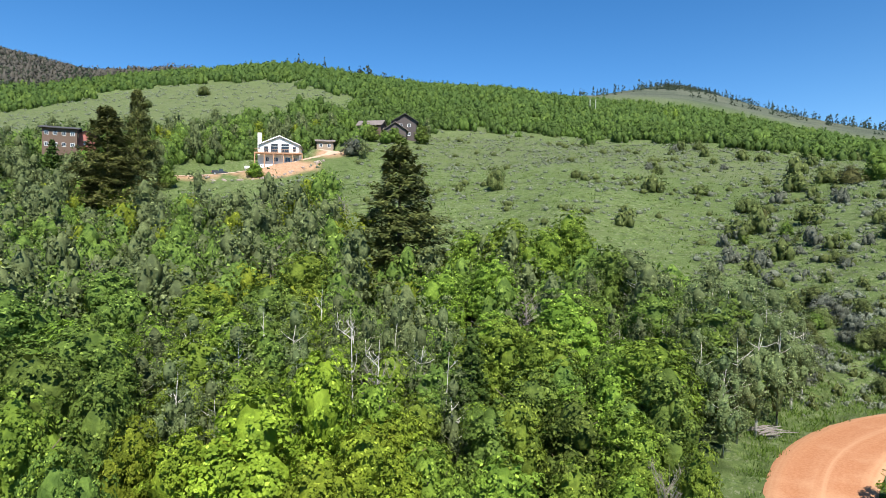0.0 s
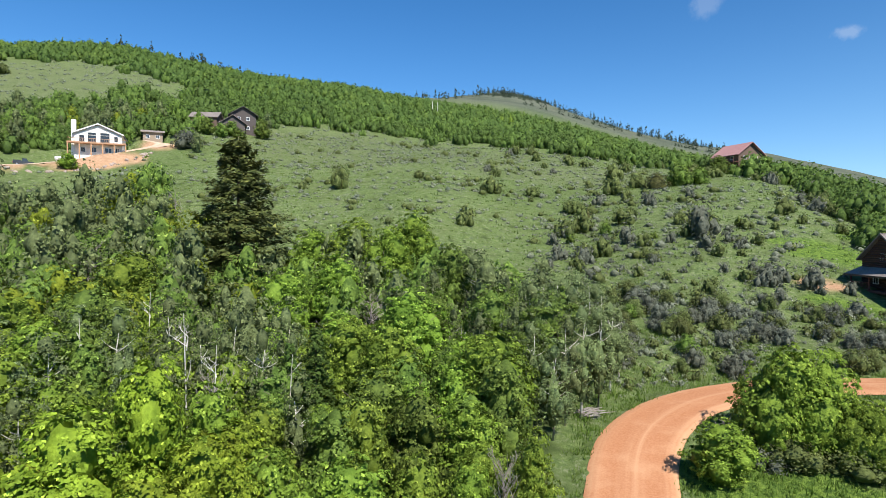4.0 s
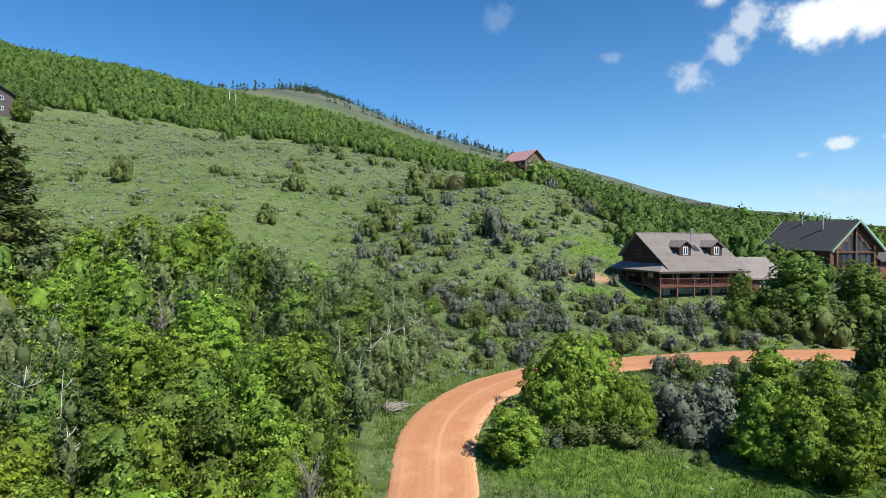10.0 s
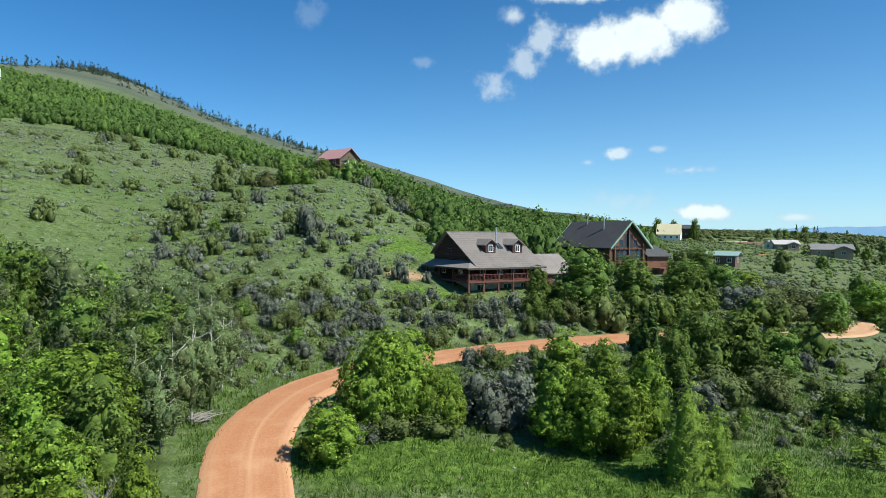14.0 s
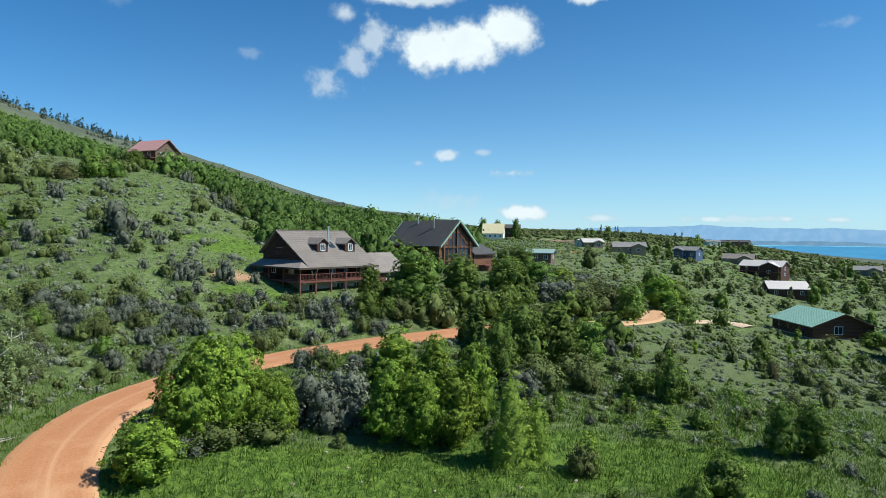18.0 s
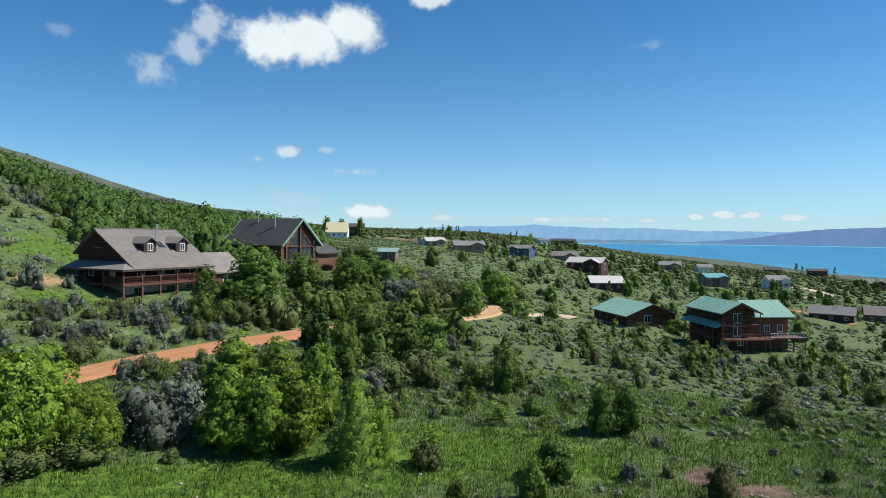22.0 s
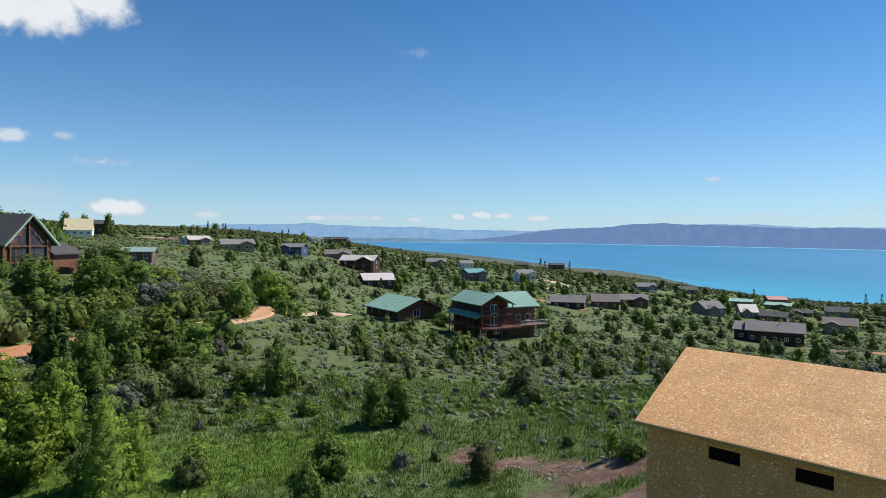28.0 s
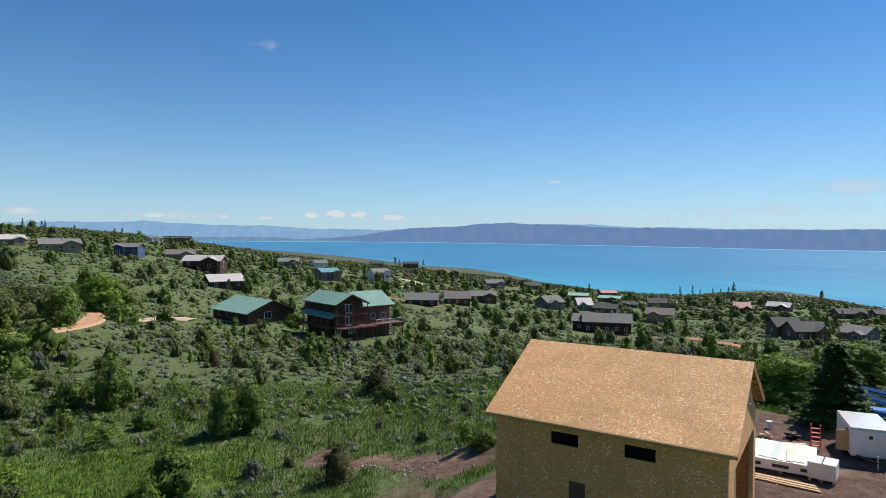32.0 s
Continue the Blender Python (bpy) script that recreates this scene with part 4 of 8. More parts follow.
kind("thicket", [make_broadleaf("thicket", 70 + i, 3, 1.9, BARK, LEAF_SHRUB, 0.34, 8, 0.11, 0.0, 5, 4, 2, gaps=0.15) for i in range(4)], "dark green chokecherry thicket", "bush")
kind("sage_tall", [make_broadleaf("tall_sage", 80 + i, 2.4, 1.6, TWIG_GREY, LEAF_BRUSH, 0.3, 9, 0.09, 0.0, 5, 9, 3, gaps=0.25, inner=0.6) for i in range(3)], "grey-leaved bitterbrush bush with bare twigs", "bush")
kind("green_bush", [make_broadleaf("green_bush", 85 + i, 3, 1.8, BARK, LEAF_GREEN, 0.32, 11, 0.105, 0.0, 4, 4, 2, gaps=0.15) for i in range(3)], "fresh green leafy bush", "bush")
kind("sapling", [make_broadleaf("sapling", 90 + i, 3.2, 0.7, BARK, LEAF_FRESH, 0.24, 10, 0.1, 0.06, 3, 5, gaps=0.25, inner=0.0) for i in range(3)], "slim light green sapling in the grass", "sapling")
kind("juniper", [make_teardrop("juniper", 100 + i, 3.2, 1.15, NEEDLE_OLIVE, 0.2, 12, 0.085) for i in range(3)], "small dense juniper on the open slope", "conifer")
kind("spruce_big", [make_conifer("spruce", 110 + i, 20, 7.0, NEEDLE, 34, 130, 0.3, 0.03, 0.6) for i in range(2)], "tall dark spruce with drooping boughs", "conifer")
kind("fir_mid", [make_teardrop("fir", 120 + i, 8, 2.1, NEEDLE_LIGHT, 0.36, 17, 0.13, 0.75) for i in range(3)], "green fir tree with layered boughs", "conifer")
kind("fir_dark", [make_conifer("dark_fir", 125 + i, 9, 2.4, NEEDLE_DEEP, 26, 90, 0.17, 0.02, 0.3) for i in range(2)], "dark green fir between leafy trees", "conifer")
kind("aspen_stem", [(make_bare("aspen_stem", 140 + i, 9, 1.1, BARK_PALE, 6),) for i in range(3)], "pale bare aspen stem between leafy trees", "dead tree", ("stem",))
kind("bare", [(make_bare("dead_tree", 130 + i, 5, 1.3, TWIG_GREY, 60),) for i in range(3)], "grey leafless tree among the green ones", "dead tree", ("branching",))

TREE_PROTO = {}


def plant(kind_name, x, y, height=None, seed=0, label="", group="", name="", sink=0.0, wide=1.0, radius=0.0):
    """Stands one plant of a kind on the ground."""
    variants, text, category, parts = KINDS[kind_name]
    rng = random.Random(seed * 7919 + int(x * 31) + int(y * 17))
    i = rng.randrange(len(variants))
    key = (kind_name, i)
    if key not in TREE_PROTO:
        co = np.empty(len(variants[i][-1].vertices) * 3)
        variants[i][-1].vertices.foreach_get("co", co)
        co = co.reshape(-1, 3)
        TREE_PROTO[key] = co[:, 2].max(), np.percentile(np.hypot(co[:, 0], co[:, 1]), 96)
    top, reach = TREE_PROTO[key]
    s = (height or top * rng.uniform(0.8, 1.2)) / top
    root = new(name or category.replace(" ", "_"))
    root.empty_display_size = 0.2
    w = radius / reach if radius else s * wide * rng.uniform(0.92, 1.08)
    root.matrix_basis = pose(x, y, land_at(x, y) - sink, 0, 0, rng.uniform(0, 360)) @ Matrix.Diagonal((w, w, s, 1))
    for pname, me in zip(parts, variants[i]):
        part(pname, me, None, root)
    return tagged(root, label or text, category, group)


KEEP_CLEAR = []  # x, y, radius of places where nothing is sown


def clear_of(x, y, margin=0.5):
    e, _ = road_nearest(x, y)
    ok = e > margin
    for px, py, pr in KEEP_CLEAR:
        ok &= np.hypot(x - px, y - py) > pr
    return ok


def scatter(seed, az0, az1, d0, d1, spacing, patch=0.0, patch_size=14.0, margin=1.0, jitter=0.42):
    """Plan points strewn over a sector, about that far apart; patch thins them out in clearings."""
    rng = np.random.RandomState(seed)
    d = d1
    xs = np.arange(-d, d, spacing)
    X, Y = np.meshgrid(xs, xs)
    x = X.ravel() + rng.uniform(-jitter, jitter, X.size) * spacing
    y = Y.ravel() + rng.uniform(-jitter, jitter, X.size) * spacing
    r, a = np.hypot(x, y), np.degrees(np.arctan2(x, y))
    ok = (r > d0) & (r < d1) & (a > az0) & (a < az1)
    x, y = x[ok], y[ok]
    if patch > -1:
        ok = waves(x, y, patch_size, seed + 50) > patch
        x, y = x[ok], y[ok]
    ok = clear_of(x, y, margin) & (spot_mask(x, y, DIRT) < 0.35)
    return x[ok], y[ok]


def strew(name, meshes, x, y, scale, seed, label, category, sink=0.0, squash=1.0):
    """One object of many plants that nobody could count, each a turned and scaled copy of one of the meshes' shapes."""
    rng = np.random.RandomState(seed)
    shapes = []
    for me in meshes:
        v = np.empty(len(me.vertices) * 3)
        me.vertices.foreach_get("co", v)
        f = np.empty(len(me.loops), np.int32)
        me.polygons.foreach_get("vertices", f)
        w = np.zeros(len(me.vertices) * 3)
        if "custom_normal" in me.attributes:
            me.attributes["custom_normal"].data.foreach_get("vector", w)
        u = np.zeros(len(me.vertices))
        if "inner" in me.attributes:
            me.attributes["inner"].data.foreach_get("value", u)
        shapes.append((v.reshape(-1, 3), f.reshape(len(me.polygons), -1), w.reshape(-1, 3), u))
    z = land(x, y)
    pick = rng.randint(0, len(shapes), len(x))
    verts, faces, ways, close, n = [], [], [], [], 0
    for k, (v, f, w, u) in enumerate(shapes):
        idx = np.where(pick == k)[0]
        if not len(idx):
            continue
        a = rng.uniform(0, math.tau, len(idx))
        s = (scale[idx] if hasattr(scale, "shape") else scale) * rng.uniform(0.62, 1.0, len(idx)) ** 1.5 * 1.5
        c, sn = np.cos(a), np.sin(a)
        vx = (v[None, :, 0] * c[:, None] - v[None, :, 1] * sn[:, None]) * s[:, None] + x[idx, None]
        vy = (v[None, :, 0] * sn[:, None] + v[None, :, 1] * c[:, None]) * s[:, None] + y[idx, None]
        vz = v[None, :, 2] * (s * squash * rng.uniform(0.8, 1.2, len(idx)))[:, None] + z[idx, None] - sink
        verts.append(np.stack([vx, vy, vz], -1).reshape(-1, 3))
        close.append(np.tile(u, len(idx)))
        wx, wy = w[None, :, 0] * c[:, None] - w[None, :, 1] * sn[:, None], w[None, :, 0] * sn[:, None] + w[None, :, 1] * c[:, None]
        ways.append(np.stack([wx, wy, np.broadcast_to(w[None, :, 2], wx.shape)], -1).reshape(-1, 3))
        faces.append((f[None] + (np.arange(len(idx)) * len(v))[:, None, None]).reshape(-1, f.shape[1]) + n)
        n += len(idx) * len(v)
    me = array_mesh(name, np.concatenate(verts), np.concatenate(faces), meshes[0].materials[0])
    ways = np.concatenate(ways)
    if np.abs(ways).max() > 0:
        me.attributes.new("custom_normal", "FLOAT_VECTOR", "POINT").data.foreach_set("vector", ways.astype(np.float32).ravel())
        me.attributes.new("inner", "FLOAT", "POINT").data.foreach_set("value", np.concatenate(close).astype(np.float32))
    return tagged(new(name, me), label, category, kind="stuff")


def grass_tuft(seed, mat, blades, height, radius, width):
    """Thin upright blades that lean outwards from one tuft."""
    rng = np.random.RandomState(seed)
    a, r = rng.uniform(0, math.tau, blades), radius * np.sqrt(rng.uniform(0, 1, blades))
    foot = np.column_stack([r * np.cos(a), r * np.sin(a), np.zeros(blades)])
    turn = rng.uniform(0, math.tau, blades)
    side = np.column_stack([np.cos(turn), np.sin(turn), np.zeros(blades)]) * width * rng.uniform(0.6, 1.3, (blades, 1))
    tip = foot + np.column_stack([rng.normal(0, 0.4, blades), rng.normal(0, 0.4, blades), np.ones(blades)]) * height * rng.uniform(0.5, 1.2, (blades, 1))
    v = np.stack([foot - side, foot + side, tip], 1).reshape(-1, 3)
    return array_mesh("tuft", v, np.arange(3 * blades).reshape(-1, 3), mat)


def spike(seed, mat, cards, size, rx):
    """A far conifer: sprays over a narrow cone."""
    rng = np.random.RandomState(seed)
    t, a = rng.uniform(0, 1, cards) ** 1.3, rng.uniform(0, math.tau, cards)
    r = rx * (1.04 - t) * rng.uniform(0.7, 1.1, cards)
    return leaf_mesh("spike", rng, np.column_stack([r * np.cos(a), r * np.sin(a), t]), np.column_stack([np.cos(a), np.sin(a), np.full(cards, 0.4)]), size, mat, 0.55, 3, 0.3, 0.7)


def clump(seed, mat, cards, size, h=1.0, rx=0.6, sides=3, base=0.0, gaps=0.1, soft=0.7, pointed=0.0, inner=0.86, rings=3, segs=6, tone=0.3):
    """A far tree or bush: a few swellings of close foliage with about that many leaf sprays over them."""
    rng = np.random.RandomState(seed)
    domes = billows(rng, h, rx, base, sides, pointed)
    per = 4
    span = sum(1.25 * math.tau * r * (0.55 * (z1 - z0) + 0.4 * r) / 2.6 for _, _, z0, z1, r in domes)
    lobe = math.sqrt(0.6 * span * per / cards)
    return foliage("clump", rng, domes, min(lobe, 0.16), per, size, mat, 3, pointed, gaps, soft, inner, 0.4, 0.75, cards, rings, segs, tone)

# ---- houses ----
def wall_paint(name, c, **k):
    return surface(name, tuple(v * 0.85 for v in c), c, k.pop("fine", 6), 0.4, 0.8, 0.2, k.pop("stretch", (1, 1, 6)), **k)


LOG_DARK = surface("dark_log", (0.035, 0.014, 0.010), (0.075, 0.03, 0.02), 5, 0.5, 0.75, 0.4, (0.4, 0.4, 6))
LOG_BROWN = surface("brown_log", (0.085, 0.038, 0.02), (0.16, 0.07, 0.035), 5, 0.5, 0.75, 0.4, (0.4, 0.4, 6))
WALL_TAN = wall_paint("tan_wall", (0.30, 0.235, 0.17))
WALL_GREY = wall_paint("grey_wall", (0.2, 0.19, 0.18))
WALL_BLUE = wall_paint("blue_wall", (0.05, 0.08, 0.16))
WALL_WHITE = wall_paint("white_wall", (0.8, 0.79, 0.76))
WALL_BROWN = wall_paint("brown_wall", (0.13, 0.085, 0.06))
SHINGLE_BROWN = surface("brown_shingle", (0.11, 0.095, 0.085), (0.24, 0.205, 0.185), 5, 0.5, 0.9, 0.4, (1, 1, 3))
SHINGLE_DARK = surface("dark_shingle", (0.034, 0.034, 0.036), (0.07, 0.068, 0.068), 9, 0.5, 0.85, 0.4)
SHINGLE_GREY = surface("grey_shingle", (0.125, 0.12, 0.118), (0.21, 0.2, 0.195), 9, 0.5, 0.9, 0.4)
METAL_GREEN = surface("green_metal_roof", (0.24, 0.40, 0.33), (0.29, 0.46, 0.385), 3, 0.3, 0.75, 0.05, spec=0.2)
METAL_RED = surface("red_metal_roof", (0.30, 0.10, 0.085), (0.38, 0.14, 0.12), 3, 0.3, 0.5, 0.05)
METAL_PALE = surface("pale_metal_roof", (0.45, 0.40, 0.38), (0.55, 0.5, 0.47), 3, 0.3, 0.5, 0.05)
METAL_TEAL = surface("teal_metal_roof", (0.12, 0.30, 0.32), (0.17, 0.38, 0.38), 3, 0.3, 0.45, 0.05)
TRIM_WHITE = surface("white_trim", (0.7, 0.7, 0.68), (0.8, 0.8, 0.78), 5, 0.5, 0.6, 0)
TRIM_DARK = surface("dark_trim", (0.04, 0.03, 0.025), (0.07, 0.05, 0.04), 5, 0.5, 0.7, 0)
DECK_RED = surface("stained_deck", (0.10, 0.035, 0.025), (0.17, 0.06, 0.045), 6, 0.5, 0.75, 0.2)
CONCRETE = surface("concrete", (0.36, 0.34, 0.31), (0.48, 0.46, 0.42), 5, 0.5, 0.9, 0.3)
GLASS = glass_mat("window_glass", (0.03, 0.04, 0.05))
GALV = surface("galvanised_steel", (0.5, 0.5, 0.5), (0.65, 0.65, 0.66), 6, 1, 0.35, 0, metal=0.8)


def slab(f, a, b, over_a, thick, y0, y1):
    """A sloping roof slab between plan/height points a and b of the cross-section, seen along y."""
    (x0, z0), (x1, z1) = a, b
    return f.prism([(x0, z0), (x1, z1), (x1, z1 + thick), (x0, z0 + thick)] if x1 > x0 else [(x1, z1), (x0, z0), (x0, z0 + thick), (x1, z1 + thick)], y0, y1)


def window(parent, x, y, z, w, h, face, frame_mat=None, bars=1, name="window"):
    """A window set 4 cm proud on a wall: face is the wall's outward turn in degrees about z (0: towards -y)."""
    m = pose(x, y, z, 0, 0, face)
    t = 0.09
    f = Form()
    for x0, x1, z0, z1 in ((-w / 2, w / 2, -h / 2, -h / 2 + t), (-w / 2, w / 2, h / 2 - t, h / 2), (-w / 2, -w / 2 + t, -h / 2 + t, h / 2 - t), (w / 2 - t, w / 2, -h / 2 + t, h / 2 - t)):
        f.box(x0, x1, -0.07, 0.03, z0, z1, m)
    for i in range(bars):
        c = -w / 2 + w * (i + 1) / (bars + 1)
        f.box(c - 0.03, c + 0.03, -0.06, 0.03, -h / 2 + t, h / 2 - t, m)
    fr = part(name, f, frame_mat or TRIM_WHITE, parent)
    part("pane", Form().box(-w / 2 + t, w / 2 - t, -0.025, 0.02, -h / 2 + t, h / 2 - t, m), GLASS, fr)
    return fr


def gable_house(name, label, x, y, z, ridge, L, W, H, pitch, wall, roof, over=0.5, storeys=1, wins=3, gable_wins=1, deck=0.0, chimney=False, trim=None, foundation=1.6, wing=0.0):
    """A house with a gabled roof; its ridge runs along the bearing given. Parts: walls, roof slabs, windows, deck."""
    root = new(name)
    root.matrix_basis = pose(x, y, z, 0, 0, 90 - ridge) @ pose(0, 0, 0, 0, 0, 0)
    rise = W / 2 * math.tan(radians(pitch))
    # local x runs along the ridge: the cross-section lies in y and z
    turn = Matrix.Rotation(radians(90), 4, "Z")
    body = Form().prism([(-W / 2, -foundation), (W / 2, -foundation), (W / 2, H), (0, H + rise), (-W / 2, H)], -L / 2, L / 2, turn)
    part("wall", body, wall, root)
    o, t = over, 0.2
    drop = o * math.tan(radians(pitch))
    for s in (-1, 1):
        e = (s * (W / 2 + o), H - drop + 0.02)
        p = Form()
        poly = [e, (0, H + rise + 0.02), (0, H + rise + 0.02 + t), (e[0], e[1] + t)]
        p.prism(poly if s < 0 else poly[::-1], -L / 2 - o, L / 2 + o, turn)
        part("roof_slope", p, roof, root)
    for st in range(storeys):
        zc = H * (st + 0.52) / storeys
        for s, face in ((-1, 0), (1, 180)):
            for i in range(wins):
                window(root, L * ((i + 0.5) / wins - 0.5), s * W / 2, zc, 1.1, 1.15, face, trim)
        for s, face in ((-1, -90), (1, 90)):
            for i in range(gable_wins):
                window(root, s * L / 2, W * 0.7 * ((i + 0.5) / gable_wins - 0.5), zc, 1.2, 1.2, face, trim)
    if deck:
        zf = H * (storeys - 1) / storeys if storeys > 1 else 0.1
        part("deck", Form().box(-L / 2, L / 2, -W / 2 - deck, -W / 2 - 0.01, zf - 0.25, zf), DECK_RED, root)
        for i in range(5):
            px = -L / 2 + 0.1 + (L - 0.2) * i / 4
            part("post", Form().box(px - 0.07, px + 0.07, -W / 2 - deck + 0.02, -W / 2 - deck + 0.16, -foundation - 0.8, zf + 1.0), DECK_RED, root)
        part("rail", Form().box(-L / 2, L / 2, -W / 2 - deck + 0.04, -W / 2 - deck + 0.12, zf + 0.9, zf + 1.0), DECK_RED, root)
    if wing:
        # a cross-gable in front of the main slope
        c, w, dep = wing * L / 2, 0.22 * L, 1.6
        k = math.tan(radians(pitch))
        top = H + w * k
        m = Matrix.Translation((c, 0, 0))
        back = -W / 2 + 0.6 * w
        part("wing_wall", Form().prism([(-w, -foundation), (w, -foundation), (w, H), (0, top - 0.05), (-w, H)], -W / 2 - dep, back, m), wall, root)
        for s in (-1, 1):
            poly = [(s * (w + 0.4), H - 0.4 * k), (0, top), (0, top + t), (s * (w + 0.4), H - 0.4 * k + t)]
            part("wing_roof", Form().prism(poly if s < 0 else poly[::-1], -W / 2 - dep - 0.45, back + w, m), roof, root)
        window(root, c, -W / 2 - dep, H * 0.5, 1.5, 1.3, 0, trim)
    if chimney:
        part("flue", Form().tube([(L * 0.1, -W * 0.1, H), (L * 0.1, -W * 0.1, H + rise + 1.1)], [0.13, 0.13], 8), GALV, root)
    return tagged(root, label, "house")


def house_at(az, d, *args, dz=0.0, **kw):
    x, y = bearing(az, d)
    KEEP_CLEAR.append((x, y, 0.55 * max(args[3], args[4])))
    return gable_house(args[0], args[1], x, y, land_at(x, y) + dz, *args[2:], **kw)



# ---- the log house with the wrap-round porch ----
def rail_run(parent, p, q, height=0.95, mat=None, balusters=0.24):
    """A railing between two points at deck level: top and bottom rail, balusters."""
    p, q = Vector(p), Vector(q)
    n = max(2, int((q - p).length / balusters))
    d = (q - p).normalized()
    m = Matrix.Translation(p) @ d.to_track_quat("X", "Z").to_matrix().to_4x4()
    L = (q - p).length
    mat = mat or DECK_RED
    rail = part("railing", Form().box(0, L, -0.05, 0.05, height - 0.08, height, m), mat, parent)
    part("lower_rail", Form().box(0, L, -0.03, 0.03, 0.1, 0.17, m), mat, rail)
    for i in range(1, n):
        c = L * i / n
        part("baluster", Form().box(c - 0.02, c + 0.02, -0.02, 0.02, 0.17, height - 0.08, m), mat, rail)


def courses(parent, x0, x1, y0, y1, z0, z1, mat, step=0.28, axis="x"):
    """Log courses: rounded logs laid one on another on a wall's outer face."""
    n = max(1, int((z1 - z0) / step))
    for i in range(n):
        z = z0 + (i + 0.5) * (z1 - z0) / n
        r = 0.5 * (z1 - z0) / n
        if axis == "x":
            f = Form().tube([(x0, y0, z), (x1, y0, z)], [r, r], 8)
        else:
            f = Form().tube([(x0, y0, z), (x0, y1, z)], [r, r], 8)
        part("log", f, mat, parent)


def quad_slab(corners, thick):
    """A slab under four corner points (its top face), given counter-clockwise from above."""
    top = [Vector(c) for c in corners]
    low = [c - Vector((0, 0, thick)) for c in top]
    n = len(top)
    return Form().add(top + low, [tuple(range(n)), tuple(range(2 * n - 1, n - 1, -1))] + [(i, i + n, (i + 1) % n + n, (i + 1) % n) for i in range(n)])


def log_house():
    root = new("log_house")
    cx, cy = bearing(51.49, 88)
    g = EYE - 8.75
    root.matrix_basis = pose(cx, cy, g, 0, 0, 90 - 107)
    EV, RG, DK = 4.2, 9.5, 2.3
    x0, x1, yf, yr, yb = 2.2, 14.2, 2.4, 8.6, 13.0
    ez = RG - 0.25 - (RG - EV) * (yb - yr) / (yr - 0.0) * 1.15
    # walls
    sec = [(yf, DK - 0.3), (yb - 0.3, DK - 0.3), (yb - 0.3, ez + 0.1), (yr, RG - 0.35), (yf, EV + (RG - EV) * (yf / yr) - 0.35)]
    turn = Matrix(((0, 1, 0, 0), (1, 0, 0, 0), (0, 0, 1, 0), (0, 0, 0, 1)))
    f = Form().prism(sec, x0, x1, turn)
    f.f = [t[::-1] for t in f.f]
    wall = part("wall", f, LOG_DARK, root, "dark brown log walls")
    courses(wall, x0 - 0.02, x1, yf - 0.02, yf, DK, EV + 0.9, LOG_DARK)
    courses(wall, x0 - 0.02, x1, yf, yb - 0.4, DK, 5.4, LOG_DARK, axis="y")
    for i in range(12):
        z = 5.4 + 0.3 * i
        a = yr - (RG - 0.5 - z) / (RG - EV) * yr
        b = yr + (RG - 0.5 - z) / (RG - ez) * (yb - yr)
        if b - a > 0.4:
            part("log", Form().tube([(x0 - 0.02, max(a, yf), z + 0.15), (x0 - 0.02, min(b, yb - 0.4), z + 0.15)], [0.15, 0.15], 8), LOG_DARK, wall)
    part("basement_wall", Form().box(x0, x1, yf + 0.05, yb - 0.35, -1.5, DK - 0.3), CONCRETE, root, "pale concrete basement wall")
    # roof
    o = 0.5
    part("roof_front", quad_slab([(x0 - o, 0, EV), (x1 + o, 0, EV), (x1 + o, yr, RG), (x0 - o, yr, RG)], 0.22), SHINGLE_BROWN, root, "brown asphalt shingle slope")
    part("roof_back", quad_slab([(x0 - o, yr + 0.01, RG), (x1 + o, yr + 0.01, RG), (x1 + o, yb + 0.3, ez), (x0 - o, yb + 0.3, ez)], 0.22), SHINGLE_BROWN, root)
    for k in range(17):
        t = (k + 0.5) / 17
        part("shingle_course", Form().box(x0 - o, x1 + o, -0.012, 0.012, 0, 0.018, Matrix.Translation((0, t * yr, EV + t * (RG - EV)))), SHINGLE_BROWN, root)
    part("ridge_cap", Form().box(x0 - o, x1 + o, yr - 0.15, yr + 0.15, RG - 0.02, RG + 0.06), SHINGLE_BROWN, root)
    part("porch_roof", quad_slab([(0, 0, EV), (x0 - 0.02, yf, EV + 0.95), (x0 - 0.02, yb, EV + 0.95), (0, yb, EV)], 0.18), SHINGLE_BROWN, root)
    part("porch_hip", quad_slab([(0, 0.0, EV + 0.003), (x0 - o - 0.01, 0, EV + 0.003), (x0 - o - 0.01, 1.9, EV + 0.78)], 0.15), SHINGLE_BROWN, root)
    part("fascia", Form().box(0, x1 + o, -0.06, -0.01, EV - 0.26, EV), TRIM_DARK, root)
    part("fascia", Form().box(-0.06, -0.01, 0, yb, EV - 0.24, EV), TRIM_DARK, root)
    # dormers
    for dx in (6.4, 11.6):
        y0 = 3.3
        z0 = EV + (RG - EV) * y0 / yr
        d = new("dormer")
        d.parent = root
        w, h, r = 0.95, 1.35, 0.7
        ytop = y0 + (h + r) / ((RG - EV) / yr)
        f = Form().prism([(dx - w, z0 - 0.3), (dx + w, z0 - 0.3), (dx + w, z0 + h), (dx, z0 + h + r), (dx - w, z0 + h)], y0, ytop + 0.2)
        body = part("dormer_wall", f, LOG_DARK, root)
        for s in (-1, 1):
            poly = [(dx + s * (w + 0.3), z0 + h - 0.22), (dx, z0 + h + r), (dx, z0 + h + r + 0.14), (dx + s * (w + 0.3), z0 + h - 0.08)]
            part("dormer_roof", Form().prism(poly if s < 0 else poly[::-1], y0 - 0.35, ytop + 0.1), SHINGLE_BROWN, body)
